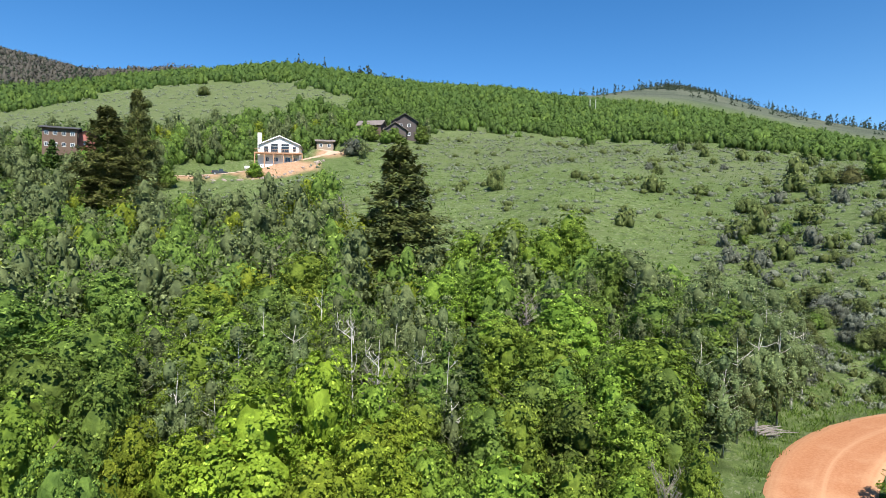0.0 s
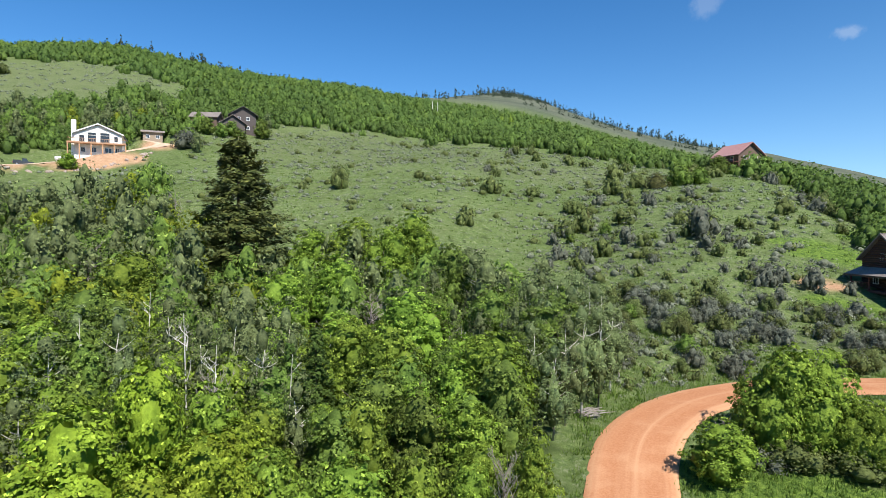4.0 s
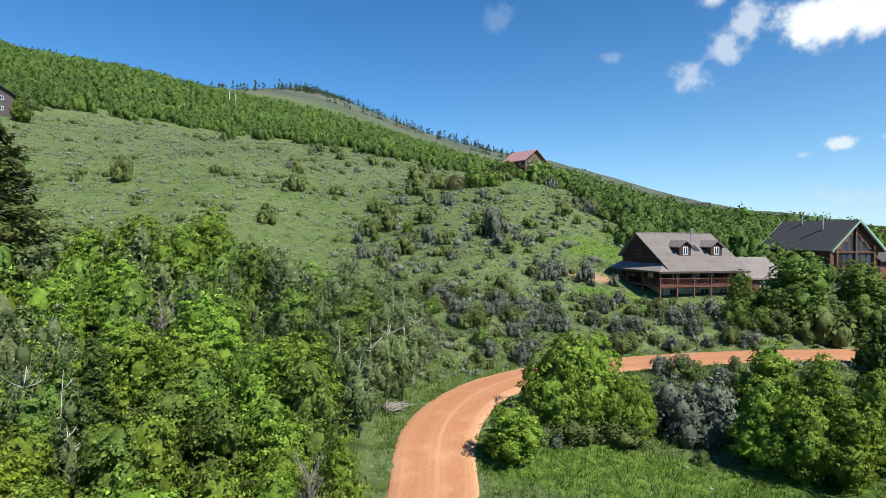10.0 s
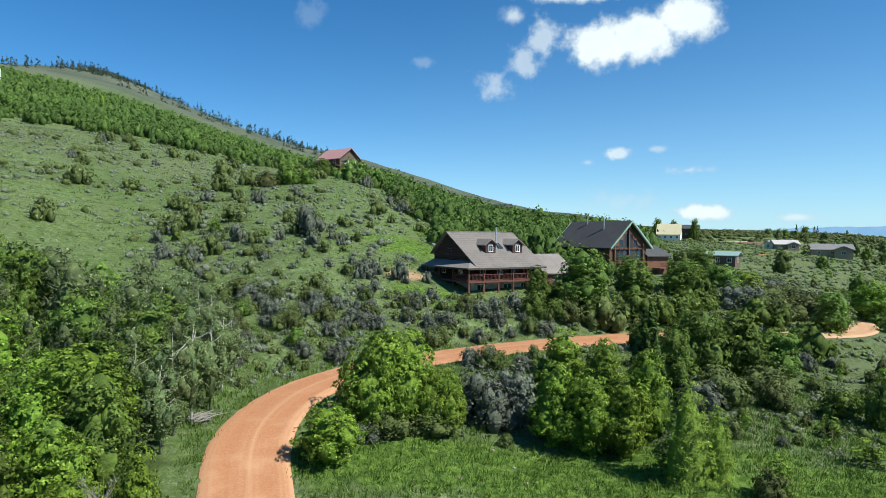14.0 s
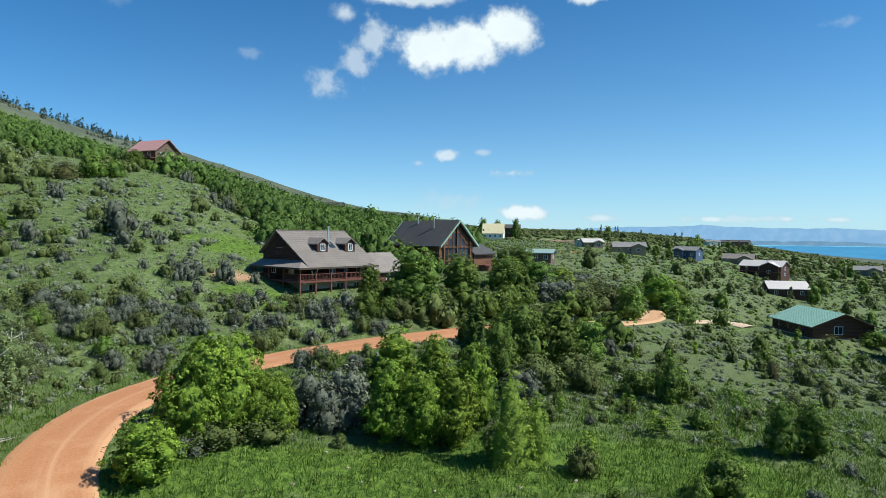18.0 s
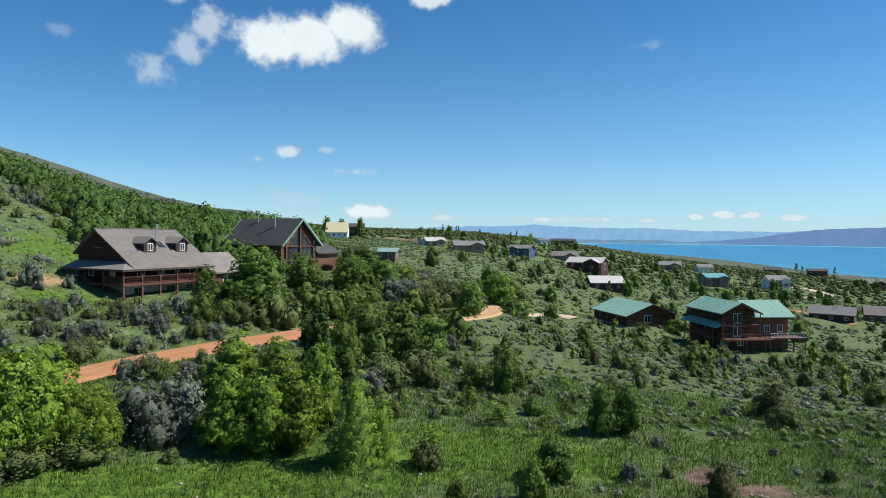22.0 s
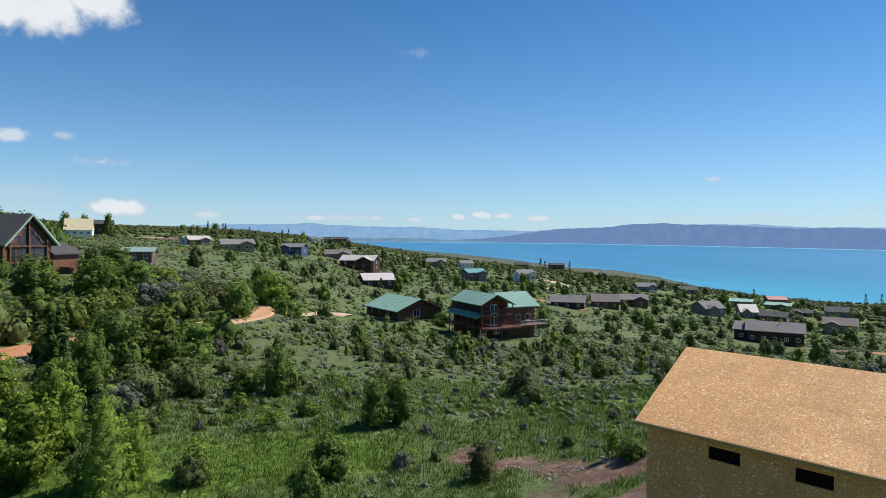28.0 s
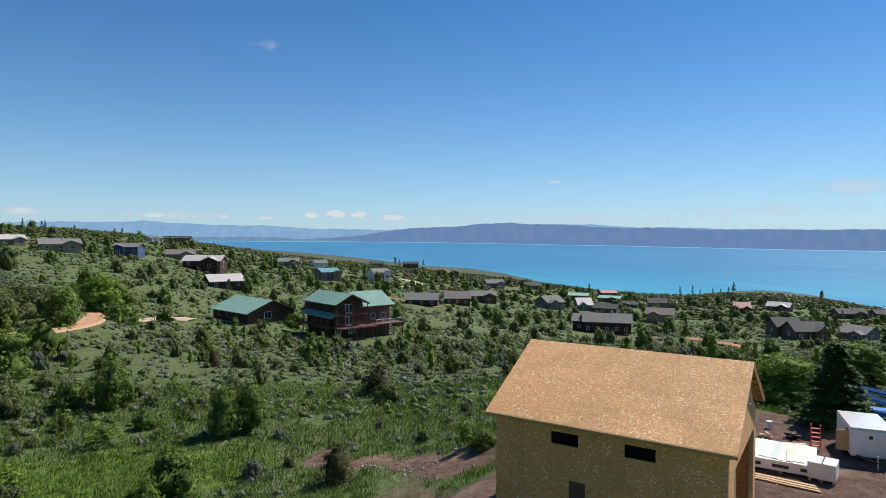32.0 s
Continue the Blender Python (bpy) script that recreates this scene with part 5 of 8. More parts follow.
        window(body, dx, y0, z0 + 0.72, 0.85, 1.1, 0, TRIM_WHITE, 1)
        bpy.data.objects.remove(d)
    for px, tall in ((8.2, 3.1),):
        y0 = 4.4
        z0 = EV + (RG - EV) * y0 / yr
        flue = part("flue_pipe", Form().tube([(px, y0, z0 - 0.3), (px, y0, z0 + tall)], [0.13, 0.13], 10), GALV, root, "shiny metal flue pipe")
        part("flue_cap", Form().tube([(px, y0, z0 + tall), (px, y0, z0 + tall + 0.18)], [0.2, 0.2], 10), GALV, flue)
    sky = quad_slab([(8.7, 4.3, EV + 0.62 * 4.3 + 0.12), (9.6, 4.3, EV + 0.62 * 4.3 + 0.12), (9.6, 5.5, EV + 0.62 * 5.5 + 0.12), (8.7, 5.5, EV + 0.62 * 5.5 + 0.12)], 0.14)
    part("skylight", sky, GLASS, root, "pale roof skylight")
    window(root, x0, 8.3, 6.35, 1.5, 1.25, -90, TRIM_WHITE, 2)
    # porch and deck
    part("deck_floor", Form().box(0.3, x1, 0.3, yf - 0.03, DK - 0.28, DK), DECK_RED, root, "red-stained plank deck")
    part("deck_floor", Form().box(0.3, x0 - 0.03, yf - 0.02, yb - 0.5, DK - 0.28, DK), DECK_RED, root)
    for px in (0.45, 3.1, 5.8, 8.5, 11.2, 13.9):
        part("porch_post", Form().box(px - 0.09, px + 0.09, 0.35, 0.53, DK, EV - 0.15), DECK_RED, root)
        part("deck_post", Form().box(px - 0.1, px + 0.1, 0.36, 0.56, -1.6, DK - 0.28), DECK_RED, root)
    for py in (4.5, 8.4, 12.2):
        part("porch_post", Form().box(0.35, 0.53, py - 0.09, py + 0.09, DK - 2.0, EV - 0.15), DECK_RED, root)
    for a, b in zip((0.45, 3.1, 5.8, 8.5, 11.2), (3.1, 5.8, 8.5, 11.2, 13.9)):
        rail_run(root, (a + 0.1, 0.45, DK), (b - 0.1, 0.45, DK))
    rail_run(root, (0.44, 8.5, DK), (0.44, 12.1, DK))
    rail_run(root, (0.44, 0.6, DK), (0.44, 4.4, DK))
    for wx in (4.2, 7.4, 12.6):
        window(root, wx, yf - 0.14, DK + 1.25, 1.1, 1.2, 0, TRIM_WHITE, 1)
    door = part("door", Form().box(9.4, 10.4, yf - 0.22, yf - 0.14, DK, DK + 2.05), TRIM_DARK, root)
    part("door_pane", Form().box(9.55, 10.25, yf - 0.24, yf - 0.225, DK + 0.9, DK + 1.9), GLASS, door)
    for wy in (5.0, 9.6):
        window(root, x0 - 0.16, wy, DK + 1.25, 1.1, 1.1, -90, TRIM_WHITE, 1)
    for wx in (4.0, 9.0, 12.2):
        window(root, wx, yf + 0.05, 1.0, 1.5, 1.3, 0, TRIM_WHITE, 1, "basement_window")
    # garage wing
    gx0, gx1, gf, gr, gb = x1 + 0.03, 20.8, 0.6, 4.4, 8.2
    ge, gg = 3.25, 6.0
    f = Form().prism([(gf, -1.2), (gb, -1.2), (gb, ge), (gr, gg - 0.25), (gf, ge)], gx0, gx1, turn)
    f.f = [t[::-1] for t in f.f]
    wing = part("garage_wall", f, DECK_RED, root, "red-brown garage wing wall")
    part("garage_roof", quad_slab([(gx0 - 0.5, gf - 0.5, ge - 0.1), (gx1 + 0.4, gf - 0.5, ge - 0.1), (gx1 + 0.4, gr, gg), (gx0 - 2.5, gr, gg)], 0.2), SHINGLE_BROWN, root)
    part("garage_roof", quad_slab([(gx0 - 1, gr + 0.01, gg), (gx1 + 0.4, gr + 0.01, gg), (gx1 + 0.4, gb + 0.4, ge - 0.1), (gx0, gb + 0.4, ge - 0.1)], 0.2), SHINGLE_BROWN, root)
    window(wing, 17.2, gf, 1.9, 0.9, 1.2, 0, TRIM_WHITE, 0)
    window(wing, 19.6, gf, 1.9, 1.0, 1.2, 0, TRIM_WHITE, 1)
    part("garage_footing", Form().box(gx0, gx1, gf - 0.06, gf - 0.01, -1.2, 0.35), CONCRETE, wing)
    tagged(root, "dark log house with brown shingle roof, dormers and wrap-round porch", "house")


log_house()


# ---- the house with the glazed gable ----
def glazed_house():
    root = new("glazed_gable_house")
    x, y = 111.7, 55.9
    root.matrix_basis = pose(x, y, EYE - 7.4, 0, 0, 90 - 198)
    L, W, H, R = 14.0, 9.6, 5.9, 10.35
    turn = Matrix.Rotation(radians(90), 4, "Z")
    part("wall", Form().prism([(-W / 2, -1.5), (W / 2, -1.5), (W / 2, H), (0, R - 0.25), (-W / 2, H)], -L / 2, L / 2, turn), LOG_BROWN, root, "reddish brown log walls")
    o = 0.7
    for s in (-1, 1):
        e = (s * (W / 2 + o), H - o * (R - H) / (W / 2) + 0.05)
        poly = [e, (0, R), (0, R + 0.22), (e[0], e[1] + 0.22)]
        part("roof_slope", Form().prism(poly if s < 0 else poly[::-1], -L / 2 - o, L / 2 + 1.1, turn), SHINGLE_DARK, root, "near-black shingle roof slope")
        poly = [(e[0], e[1] - 0.1), (0, R - 0.1), (0, R + 0.26), (e[0], e[1] + 0.26)]
        part("bargeboard", Form().prism(poly if s < 0 else poly[::-1], -L / 2 - 1.14, -L / 2 - 1.04, turn), METAL_GREEN, root)
        poly = [(e[0], e[1] - 0.1), (0, R - 0.1), (0, R + 0.26), (e[0], e[1] + 0.26)]
        part("bargeboard", Form().prism(poly if s < 0 else poly[::-1], L / 2 + 1.11, L / 2 + 1.2, turn), METAL_GREEN, root)
    # glazing on the end that looks down the valley
    gx = L / 2
    for i in range(6):
        c = -3.0 + 1.2 * i
        top = min(R - 1.1 - abs(c) * (R - H) / (W / 2) - 0.55, R - 1.6)
        for z0, z1 in ((0.7, 2.6), (3.1, 5.2), (5.45, max(5.9, top))):
            window(root, gx, c, (z0 + z1) / 2, 1.1, z1 - z0, 90, LOG_BROWN, 0, "gable_window")
    for c in (-3.7, 0.0, 3.7):
        part("gable_post", Form().box(gx + 0.05, gx + 0.35, c - 0.14, c + 0.14, -1.5, R - 0.5 - abs(c) * 0.93), LOG_BROWN, root)
    part("gable_beam", Form().box(gx + 0.06, gx + 0.3, -W / 2, W / 2, 2.68, 3.0), LOG_BROWN, root)
    part("gable_beam", Form().box(gx + 0.06, gx + 0.3, -4.2, 4.2, 5.22, 5.42), LOG_BROWN, root)
    for px, py, t in ((2.5, 1.7, 2.4), (-3.0, 0.6, 1.5)):
        z0 = R - abs(py) * (R - H) / (W / 2)
        part("flue_pipe", Form().tube([(px, -py, z0 - 0.2), (px, -py, z0 + t)], [0.14, 0.14], 8), GALV, root)
    # lower wing with its landing and stair
    m = pose(3.6, 8.2, 0)
    part("wing_wall", Form().prism([(-3.4, -1.5), (3.4, -1.5), (3.4, 4.0), (0, 5.6), (-3.4, 4.0)], -3.0, 3.0, m), LOG_BROWN, root)
    for s in (-1, 1):
        poly = [(s * 4.0, 3.75), (0, 5.65), (0, 5.85), (s * 4.0, 3.95)]
        part("wing_roof", Form().prism(poly if s < 0 else poly[::-1], -3.5, 3.5, m), SHINGLE_DARK, root)
    part("landing", Form().box(7.1, 9.2, 6.2, 10.2, 1.5, 1.7), DECK_RED, root)
    rail_run(root, (9.1, 6.3, 1.7), (9.1, 10.1, 1.7))
    for i in range(9):
        part("step", Form().box(9.25 + 0.3 * i, 9.6 + 0.3 * i, 8.6, 10.0, 1.35 - 0.19 * i, 1.42 - 0.19 * i), DECK_RED, root)
    tagged(root, "brown log house with glazed gable and near-black roof", "house")


glazed_house()


# ---- the cabin and the three-storey house with green metal roofs ----
def metal_slope(parent, corners, thick, mat, ribs):
    """A sheet-metal roof slope with standing ribs running from eave to ridge."""
    s = part("roof_slope", quad_slab(corners, thick), mat, parent, "green standing-seam metal roof" if mat is METAL_GREEN else "")
    a, b, c, d = [Vector(p) for p in corners]
    for i in range(1, ribs):
        t = i / ribs
        p, q = a.lerp(b, t), d.lerp(c, t)
        m = Matrix.Translation(p) @ (q - p).to_track_quat("X", "Z").to_matrix().to_4x4()
        part("seam", Form().box(0, (q - p).length, -0.025, 0.025, 0, 0.05, m), mat, s)


def log_cabin():
    root = new("log_cabin")
    x, y = bearing(96.0, 147.5)
    root.matrix_basis = pose(x, y, EYE - 19.0, 0, 0, 90 - 245)
    L, W, H, R, o = 14.6, 11.6, 2.45, 4.75, 0.7
    turn = Matrix.Rotation(radians(90), 4, "Z")
    wall = part("wall", Form().prism([(-W / 2, -0.9), (W / 2, -0.9), (W / 2, H), (0, R - 0.2), (-W / 2, H)], -L / 2, L / 2, turn), LOG_BROWN, root)
    # the near wall's logs are darker: its shaded side put into the colour
    for s, name in ((-1, "near"), (1, "far")):
        courses(wall, -L / 2, L / 2, s * (W / 2 + 0.02), 0, 0.0, H - 0.1, LOG_DARK if s < 0 else LOG_BROWN, 0.25)
    for s in (-1, 1):
        for i in range(16):
            z = 0.14 + 0.27 * i
            half = W / 2 if z < H else W / 2 * (R - 0.25 - z) / (R - 0.25 - H)
            if half > 0.4:
                part("log", Form().tube([(s * (L / 2 + 0.02), -half, z), (s * (L / 2 + 0.02), half, z)], [0.135, 0.135], 8), LOG_BROWN, wall)
    k = (R - H) / (W / 2)
    e = H - o * k
    metal_slope(root, [(-L / 2 - o, -W / 2 - o, e), (L / 2 + o, -W / 2 - o, e), (L / 2 + o, 0, R), (-L / 2 - o, 0, R)], 0.14, METAL_GREEN, 28)
    metal_slope(root, [(L / 2 + o, W / 2 + o, e), (-L / 2 - o, W / 2 + o, e), (-L / 2 - o, 0.01, R), (L / 2 + o, 0.01, R)], 0.14, METAL_GREEN, 28)
    for s in (-1, 1):
        for a in (-1, 1):
            poly = [(a * (W / 2 + o), e - 0.22), (0, R - 0.22), (0, R - 0.02), (a * (W / 2 + o), e - 0.02)]
            c = s * (L / 2 + o)
            part("bargeboard", Form().prism(poly if a < 0 else poly[::-1], c - 0.05, c + 0.05, turn), TRIM_DARK, root)
    for wx in (-4.6, -1.0, 3.0):
        window(root, wx, -W / 2 - 0.12, 1.25, 1.0, 1.3, 0, TRIM_DARK, 1)
    window(root, -L / 2 - 0.14, -1.0, 1.45, 1.7, 1.6, -90, TRIM_WHITE, 1)
    part("door", Form().box(-L / 2 - 0.2, -L / 2 - 0.14, 3.4, 4.4, 0, 2.05), TRIM_WHITE, root, "white side door")
    part("footing", Form().box(-L / 2 - 0.1, L / 2 + 0.1, -W / 2 - 0.1, W / 2 + 0.1, -0.95, -0.12), CONCRETE, root, "stone footing")
    window(root, L / 2 + 0.14, -1.0, 1.45, 1.7, 1.6, 90, TRIM_WHITE, 1)
    tagged(root, "brown log cabin with green metal roof on the grass slope", "cabin")


log_cabin()


def tall_house():
    root = new("three_storey_house")
    px, py = bearing(103.13, 128)
    root.matrix_basis = pose(px, py, EYE - 20.9, 0, 0, 90 - 252)
    # local: x runs towards the camera's right-hand corner is 0; -y looks up the slope
    L, W = 13.2, 7.6
    E1, R1 = 7.0, 8.75
    F1, F2 = 1.95, 4.45
    turn = Matrix(((0, 1, 0, 0), (1, 0, 0, 0), (0, 0, 1, 0), (0, 0, 0, 1)))
    c = W / 2
    f = Form().prism([(1.0, -1.5), (W, -1.5), (W, E1), (c + 0.3, R1 - 0.2), (1.0, E1)], -L, -1.6, turn)
    f.f = [t[::-1] for t in f.f]
    wall = part("wall", f, LOG_DARK, root, "dark stained log walls")
    for i in range(24):
        z = F1 + 0.14 + 0.27 * i
        if z < R1 - 0.5:
            half = (W - 1) / 2 if z < E1 else (W - 1) / 2 * (R1 - 0.3 - z) / (R1 - 0.3 - E1)
            part("log", Form().tube([(-1.58, c + 0.5 - half, z), (-1.58, c + 0.5 + half, z)], [0.135, 0.135], 8), LOG_BROWN, wall)
    for i in range(17):
        z = F1 + 0.14 + 0.28 * i
        part("log", Form().tube([(-L, 0.98, z), (-1.6, 0.98, z)], [0.14, 0.14], 8), LOG_DARK, wall)
    metal_slope(root, [(-L - 0.5, 0, E1 - 0.35), (0.2, 0, E1 - 0.35), (0.2, c + 0.3, R1), (-L - 0.5, c + 0.3, R1)], 0.14, METAL_GREEN, 26)
    metal_slope(root, [(0.2, W + 0.8, E1 - 0.35), (-L - 0.5, W + 0.8, E1 - 0.35), (-L - 0.5, c + 0.31, R1), (0.2, c + 0.31, R1)], 0.14, METAL_GREEN, 26)
    for a, b in (((0, E1 - 0.35), (c + 0.3, R1)), ((W + 0.8, E1 - 0.35), (c + 0.3, R1))):
        poly = [(a[0], a[1] - 0.3), (b[0], b[1] - 0.3), (b[0], b[1] - 0.02), (a[0], a[1] - 0.02)]
        fm = Form().prism(poly, 0.15, 0.24, turn)
        part("bargeboard", fm, TRIM_DARK, root)
    # lower skirt roof on the uphill side
    metal_slope(root, [(-L - 0.3, -0.9, F2 - 0.45), (0.0, -0.9, F2 - 0.45), (0.0, 0.95, F2 + 0.35), (-L - 0.3, 0.95, F2 + 0.35)], 0.12, METAL_GREEN, 24)
    for wx in (-10.5, -7.2, -4.2):
        window(root, wx, 0.84, F2 + 1.15, 1.0, 1.1, 0, TRIM_DARK, 1)
        window(root, wx, 0.84, F1 + 1.15, 1.0, 1.1, 0, TRIM_DARK, 1)
    # gable end: decks at two levels
    for z in (F1, F2):
        part("deck_floor", Form().box(-1.55, 1.9 if z == F1 else 0.1, 0.2, W + (1.6 if z == F1 else 0.4), z - 0.25, z), DECK_RED, root)
        xx = 1.8 if z == F1 else 0.0
        rail_run(root, (xx, 0.25, z), (xx, W + (1.5 if z == F1 else 0.3), z), 1.0)
        rail_run(root, (-1.5, 0.25, z), (xx, 0.25, z), 1.0)
        dz = z
        door = part("french_door", Form().box(-1.42, -1.36, c - 0.5, c + 1.3, dz, dz + 2.1), TRIM_WHITE, root, "white double glazed doors")
        for k in (0, 1):
            part("door_pane", Form().box(-1.355, -1.345, c - 0.4 + 0.9 * k, c + 0.3 + 0.9 * k, dz + 0.3, dz + 1.95), GLASS, door)
    for py2 in (0.3, c + 0.3, W + 0.3):
        part("deck_post", Form().box(0.0, 0.16, py2 - 0.08, py2 + 0.08, F1, E1 + (1.0 if py2 == c + 0.3 else -0.3)), LOG_BROWN, root)
        part("deck_post", Form().box(1.7, 1.86, py2 - 0.08, py2 + 0.08, -1.5, F1), LOG_BROWN, root)
    part("side_deck", Form().box(-L, -1.6, -0.9, 0.9, F1 - 0.25, F1), DECK_RED, root)
    rail_run(root, (-L + 0.2, -0.8, F1), (-1.7, -0.8, F1), 1.0)
    for px2 in (-12, -9.4, -6.8, -4.2, -1.6):
        part("deck_post", Form().box(px2, px2 + 0.16, -0.85, -0.69, -1.5, F2 - 0.4), LOG_BROWN, root)
    for wy in (1.6, 5.0):
        window(root, -1.6, wy, 0.95, 1.3, 1.4, 90, TRIM_WHITE, 1, "basement_window")
    # wing behind with a wide roof slope
    part("wing_wall", Form().prism([(-9.5, -1.5), (-2.6, -1.5), (-2.6, E1 - 0.72), (-6.0, R1 - 0.42), (-9.5, E1 - 0.72)], W, W + 8.0), LOG_BROWN, root)
    metal_slope(root, [(-1.3, W - 0.6, E1 - 1.25), (-1.3, W + 8.6, E1 - 1.25), (-6.0, W + 8.0, R1 - 0.15), (-6.0, W - 0.6, R1 - 0.15)], 0.14, METAL_GREEN, 18)
    metal_slope(root, [(-10.8, W + 8.6, E1 - 1.25), (-10.8, W - 0.6, E1 - 1.25), (-6.01, W - 0.6, R1 - 0.15), (-6.01, W + 8.0, R1 - 0.15)], 0.14, METAL_GREEN, 18)
    part("corner_deck", Form().box(-2.6, 0.6, W + 2.0, W + 9.6, F1 - 0.25, F1), DECK_RED, root)
    rail_run(root, (0.55, W + 2.0, F1), (0.55, W + 9.5, F1), 1.0, TRIM_WHITE, 0.3)
    for py2 in (W + 2.2, W + 4.6, W + 7.0, W + 9.4):
        part("deck_post", Form().box(0.4, 0.56, py2 - 0.08, py2 + 0.08, -1.5, F1), LOG_BROWN, root)
    for wy in (W + 3.5, W + 6.2):
        window(root, -2.6, wy, F1 + 1.4, 1.2, 1.4, 90, TRIM_WHITE, 1)
    tagged(root, "three-storey dark log house with green metal roofs and decks", "house")


tall_house()


# ---- the white house on its terrace ----
def white_house():
    root = new("white_house")
    x, y = bearing(-14.6, 198)
    root.matrix_basis = pose(x, y, EYE + 192 * math.tan(radians(6.35)), 0, 0, 8)
    W, L, F, H, R = 11.4, 11.0, 3.1, 5.7, 8.2
    part("lower_wall", Form().box(-W / 2, W / 2, -L / 2, L / 2, -1.5, F - 0.3), WALL_WHITE, root, "white lower storey wall")
    part("wall", Form().prism([(-W / 2, F - 0.3), (W / 2, F - 0.3), (W / 2, H), (0, R - 0.2), (-W / 2, H)], -L / 2, L / 2), WALL_WHITE, root)
    for s in (-1, 1):
        poly = [(s * (W / 2 + 0.5), H - 0.22), (0, R), (0, R + 0.2), (s * (W / 2 + 0.5), H - 0.02)]
        part("roof_slope", Form().prism(poly if s < 0 else poly[::-1], -L / 2 - 0.6, L / 2 + 0.6), SHINGLE_GREY, root)
        poly = [(s * (W / 2 + 0.52), H - 0.3), (0, R - 0.08), (0, R + 0.24), (s * (W / 2 + 0.52), H + 0.02)]
        part("bargeboard", Form().prism(poly if s < 0 else poly[::-1], -L / 2 - 0.68, -L / 2 - 0.61), TRIM_WHITE, root)
    part("chimney", Form().box(-W / 2 - 0.75, -W / 2 + 0.35, -L / 2 + 0.4, -L / 2 + 1.5, -1.5, 9.2), WALL_WHITE, root, "tall white chimney")
    part("deck_floor", Form().box(-W / 2 - 1.4, W / 2 + 1.2, -L / 2 - 2.4, -L / 2 - 0.02, F - 0.4, F - 0.05), DECK_TAN, root, "tan timber deck")
    for i in range(6):
        px = -W / 2 - 1.2 + (W + 2.3) * i / 5
        part("deck_post", Form().box(px - 0.14, px + 0.14, -L / 2 - 2.35, -L / 2 - 2.07, -1.5, F - 0.4), DECK_TAN, root)
    rail_run(root, (-W / 2 - 1.3, -L / 2 - 2.3, F - 0.05), (W / 2 + 1.1, -L / 2 - 2.3, F - 0.05), 1.0, DECK_TAN, 0.5)
    for wx, w, h, z in ((-3.9, 1.2, 1.7, F + 1.15), (-1.5, 2.0, 1.9, F + 1.1), (1.6, 2.2, 1.9, F + 1.1), (4.3, 0.9, 1.4, F + 1.3), (-1.5, 2.0, 0.6, F + 2.5), (1.6, 2.2, 0.6, F + 2.5)):
        window(root, wx, -L / 2, z, w, h, 0, TRIM_DARK, 1)
    for wx, w in ((-3.6, 1.1), (-1.2, 1.7), (2.4, 1.7), (4.6, 0.9)):
        window(root, wx, -L / 2, 1.25, w, 1.35, 0, TRIM_WHITE, 1)
    tagged(root, "white gabled house with tan deck on a dirt terrace", "house")


DECK_TAN = surface("tan_timber", (0.36, 0.2, 0.11), (0.48, 0.28, 0.16), 6, 0.5, 0.8, 0.2)
white_house()

# ---- the garage under construction ----
def osb_material():
    m, nt, bsdf = nodes_of("strand_board")
    tc = nt.nodes.new("ShaderNodeTexCoord")
    cols = []
    flakes = []
    for k, (sx2, sy2) in enumerate(((1.0, 0.42), (0.42, 1.0))):
        mp = nt.nodes.new("ShaderNodeMapping")
        mp.inputs["Scale"].default_value = (sx2, sy2, 0.7)
        mp.inputs["Rotation"].default_value = (0, 0, 0.4 + k)
        nt.links.new(tc.outputs["Object"], mp.inputs[0])
        v = nt.nodes.new("ShaderNodeTexVoronoi")
        v.inputs["Scale"].default_value = 36.0
        nt.links.new(mp.outputs[0], v.inputs["Vector"])
        sep = nt.nodes.new("ShaderNodeSeparateColor")
        nt.links.new(v.outputs["Color"], sep.inputs[0])
        flakes.append(sep.outputs[0])
    a = mix(nt, flakes[0], (0.58, 0.28, 0.095), (0.88, 0.5, 0.21))
    a = mix(nt, ramp(nt, flakes[1], 0.9, 0.98), a, (0.96, 0.8, 0.54))
    a = mix(nt, ramp(nt, texnoise(nt, 0.8, 4), 0.4, 0.7), a, mix(nt, 0.35, a, (0.5, 0.26, 0.1)))
    info = nt.nodes.new("ShaderNodeObjectInfo")
    hsv = node(nt, "ShaderNodeHueSaturation")
    mr = nt.nodes.new("ShaderNodeMapRange")
    mr.inputs[3].default_value, mr.inputs[4].default_value = 0.93, 1.07
    nt.links.new(info.outputs["Random"], mr.inputs[0])
    nt.links.new(mr.outputs[0], hsv.inputs["Value"])
    nt.links.new(a, hsv.inputs["Color"])
    nt.links.new(hsv.outputs[0], bsdf.inputs["Base Color"])
    bsdf.inputs["Roughness"].default_value = 0.7
    bn = node(nt, "ShaderNodeBump", Strength=0.25, Distance=0.01)
    nt.links.new(flakes[1], bn.inputs["Height"])
    nt.links.new(bn.outputs[0], bsdf.inputs["Normal"])
    return m


OSB = osb_material()
OPENING_SHADE = surface("opening_shade", (0.006, 0.006, 0.006), (0.012, 0.011, 0.01), 6, 0.6, 0.9, 0.1, spec=0.1)
STUD = surface("raw_stud", (0.42, 0.27, 0.14), (0.55, 0.37, 0.2), 8, 0.6, 0.8, 0.2, (1, 1, 0.3))


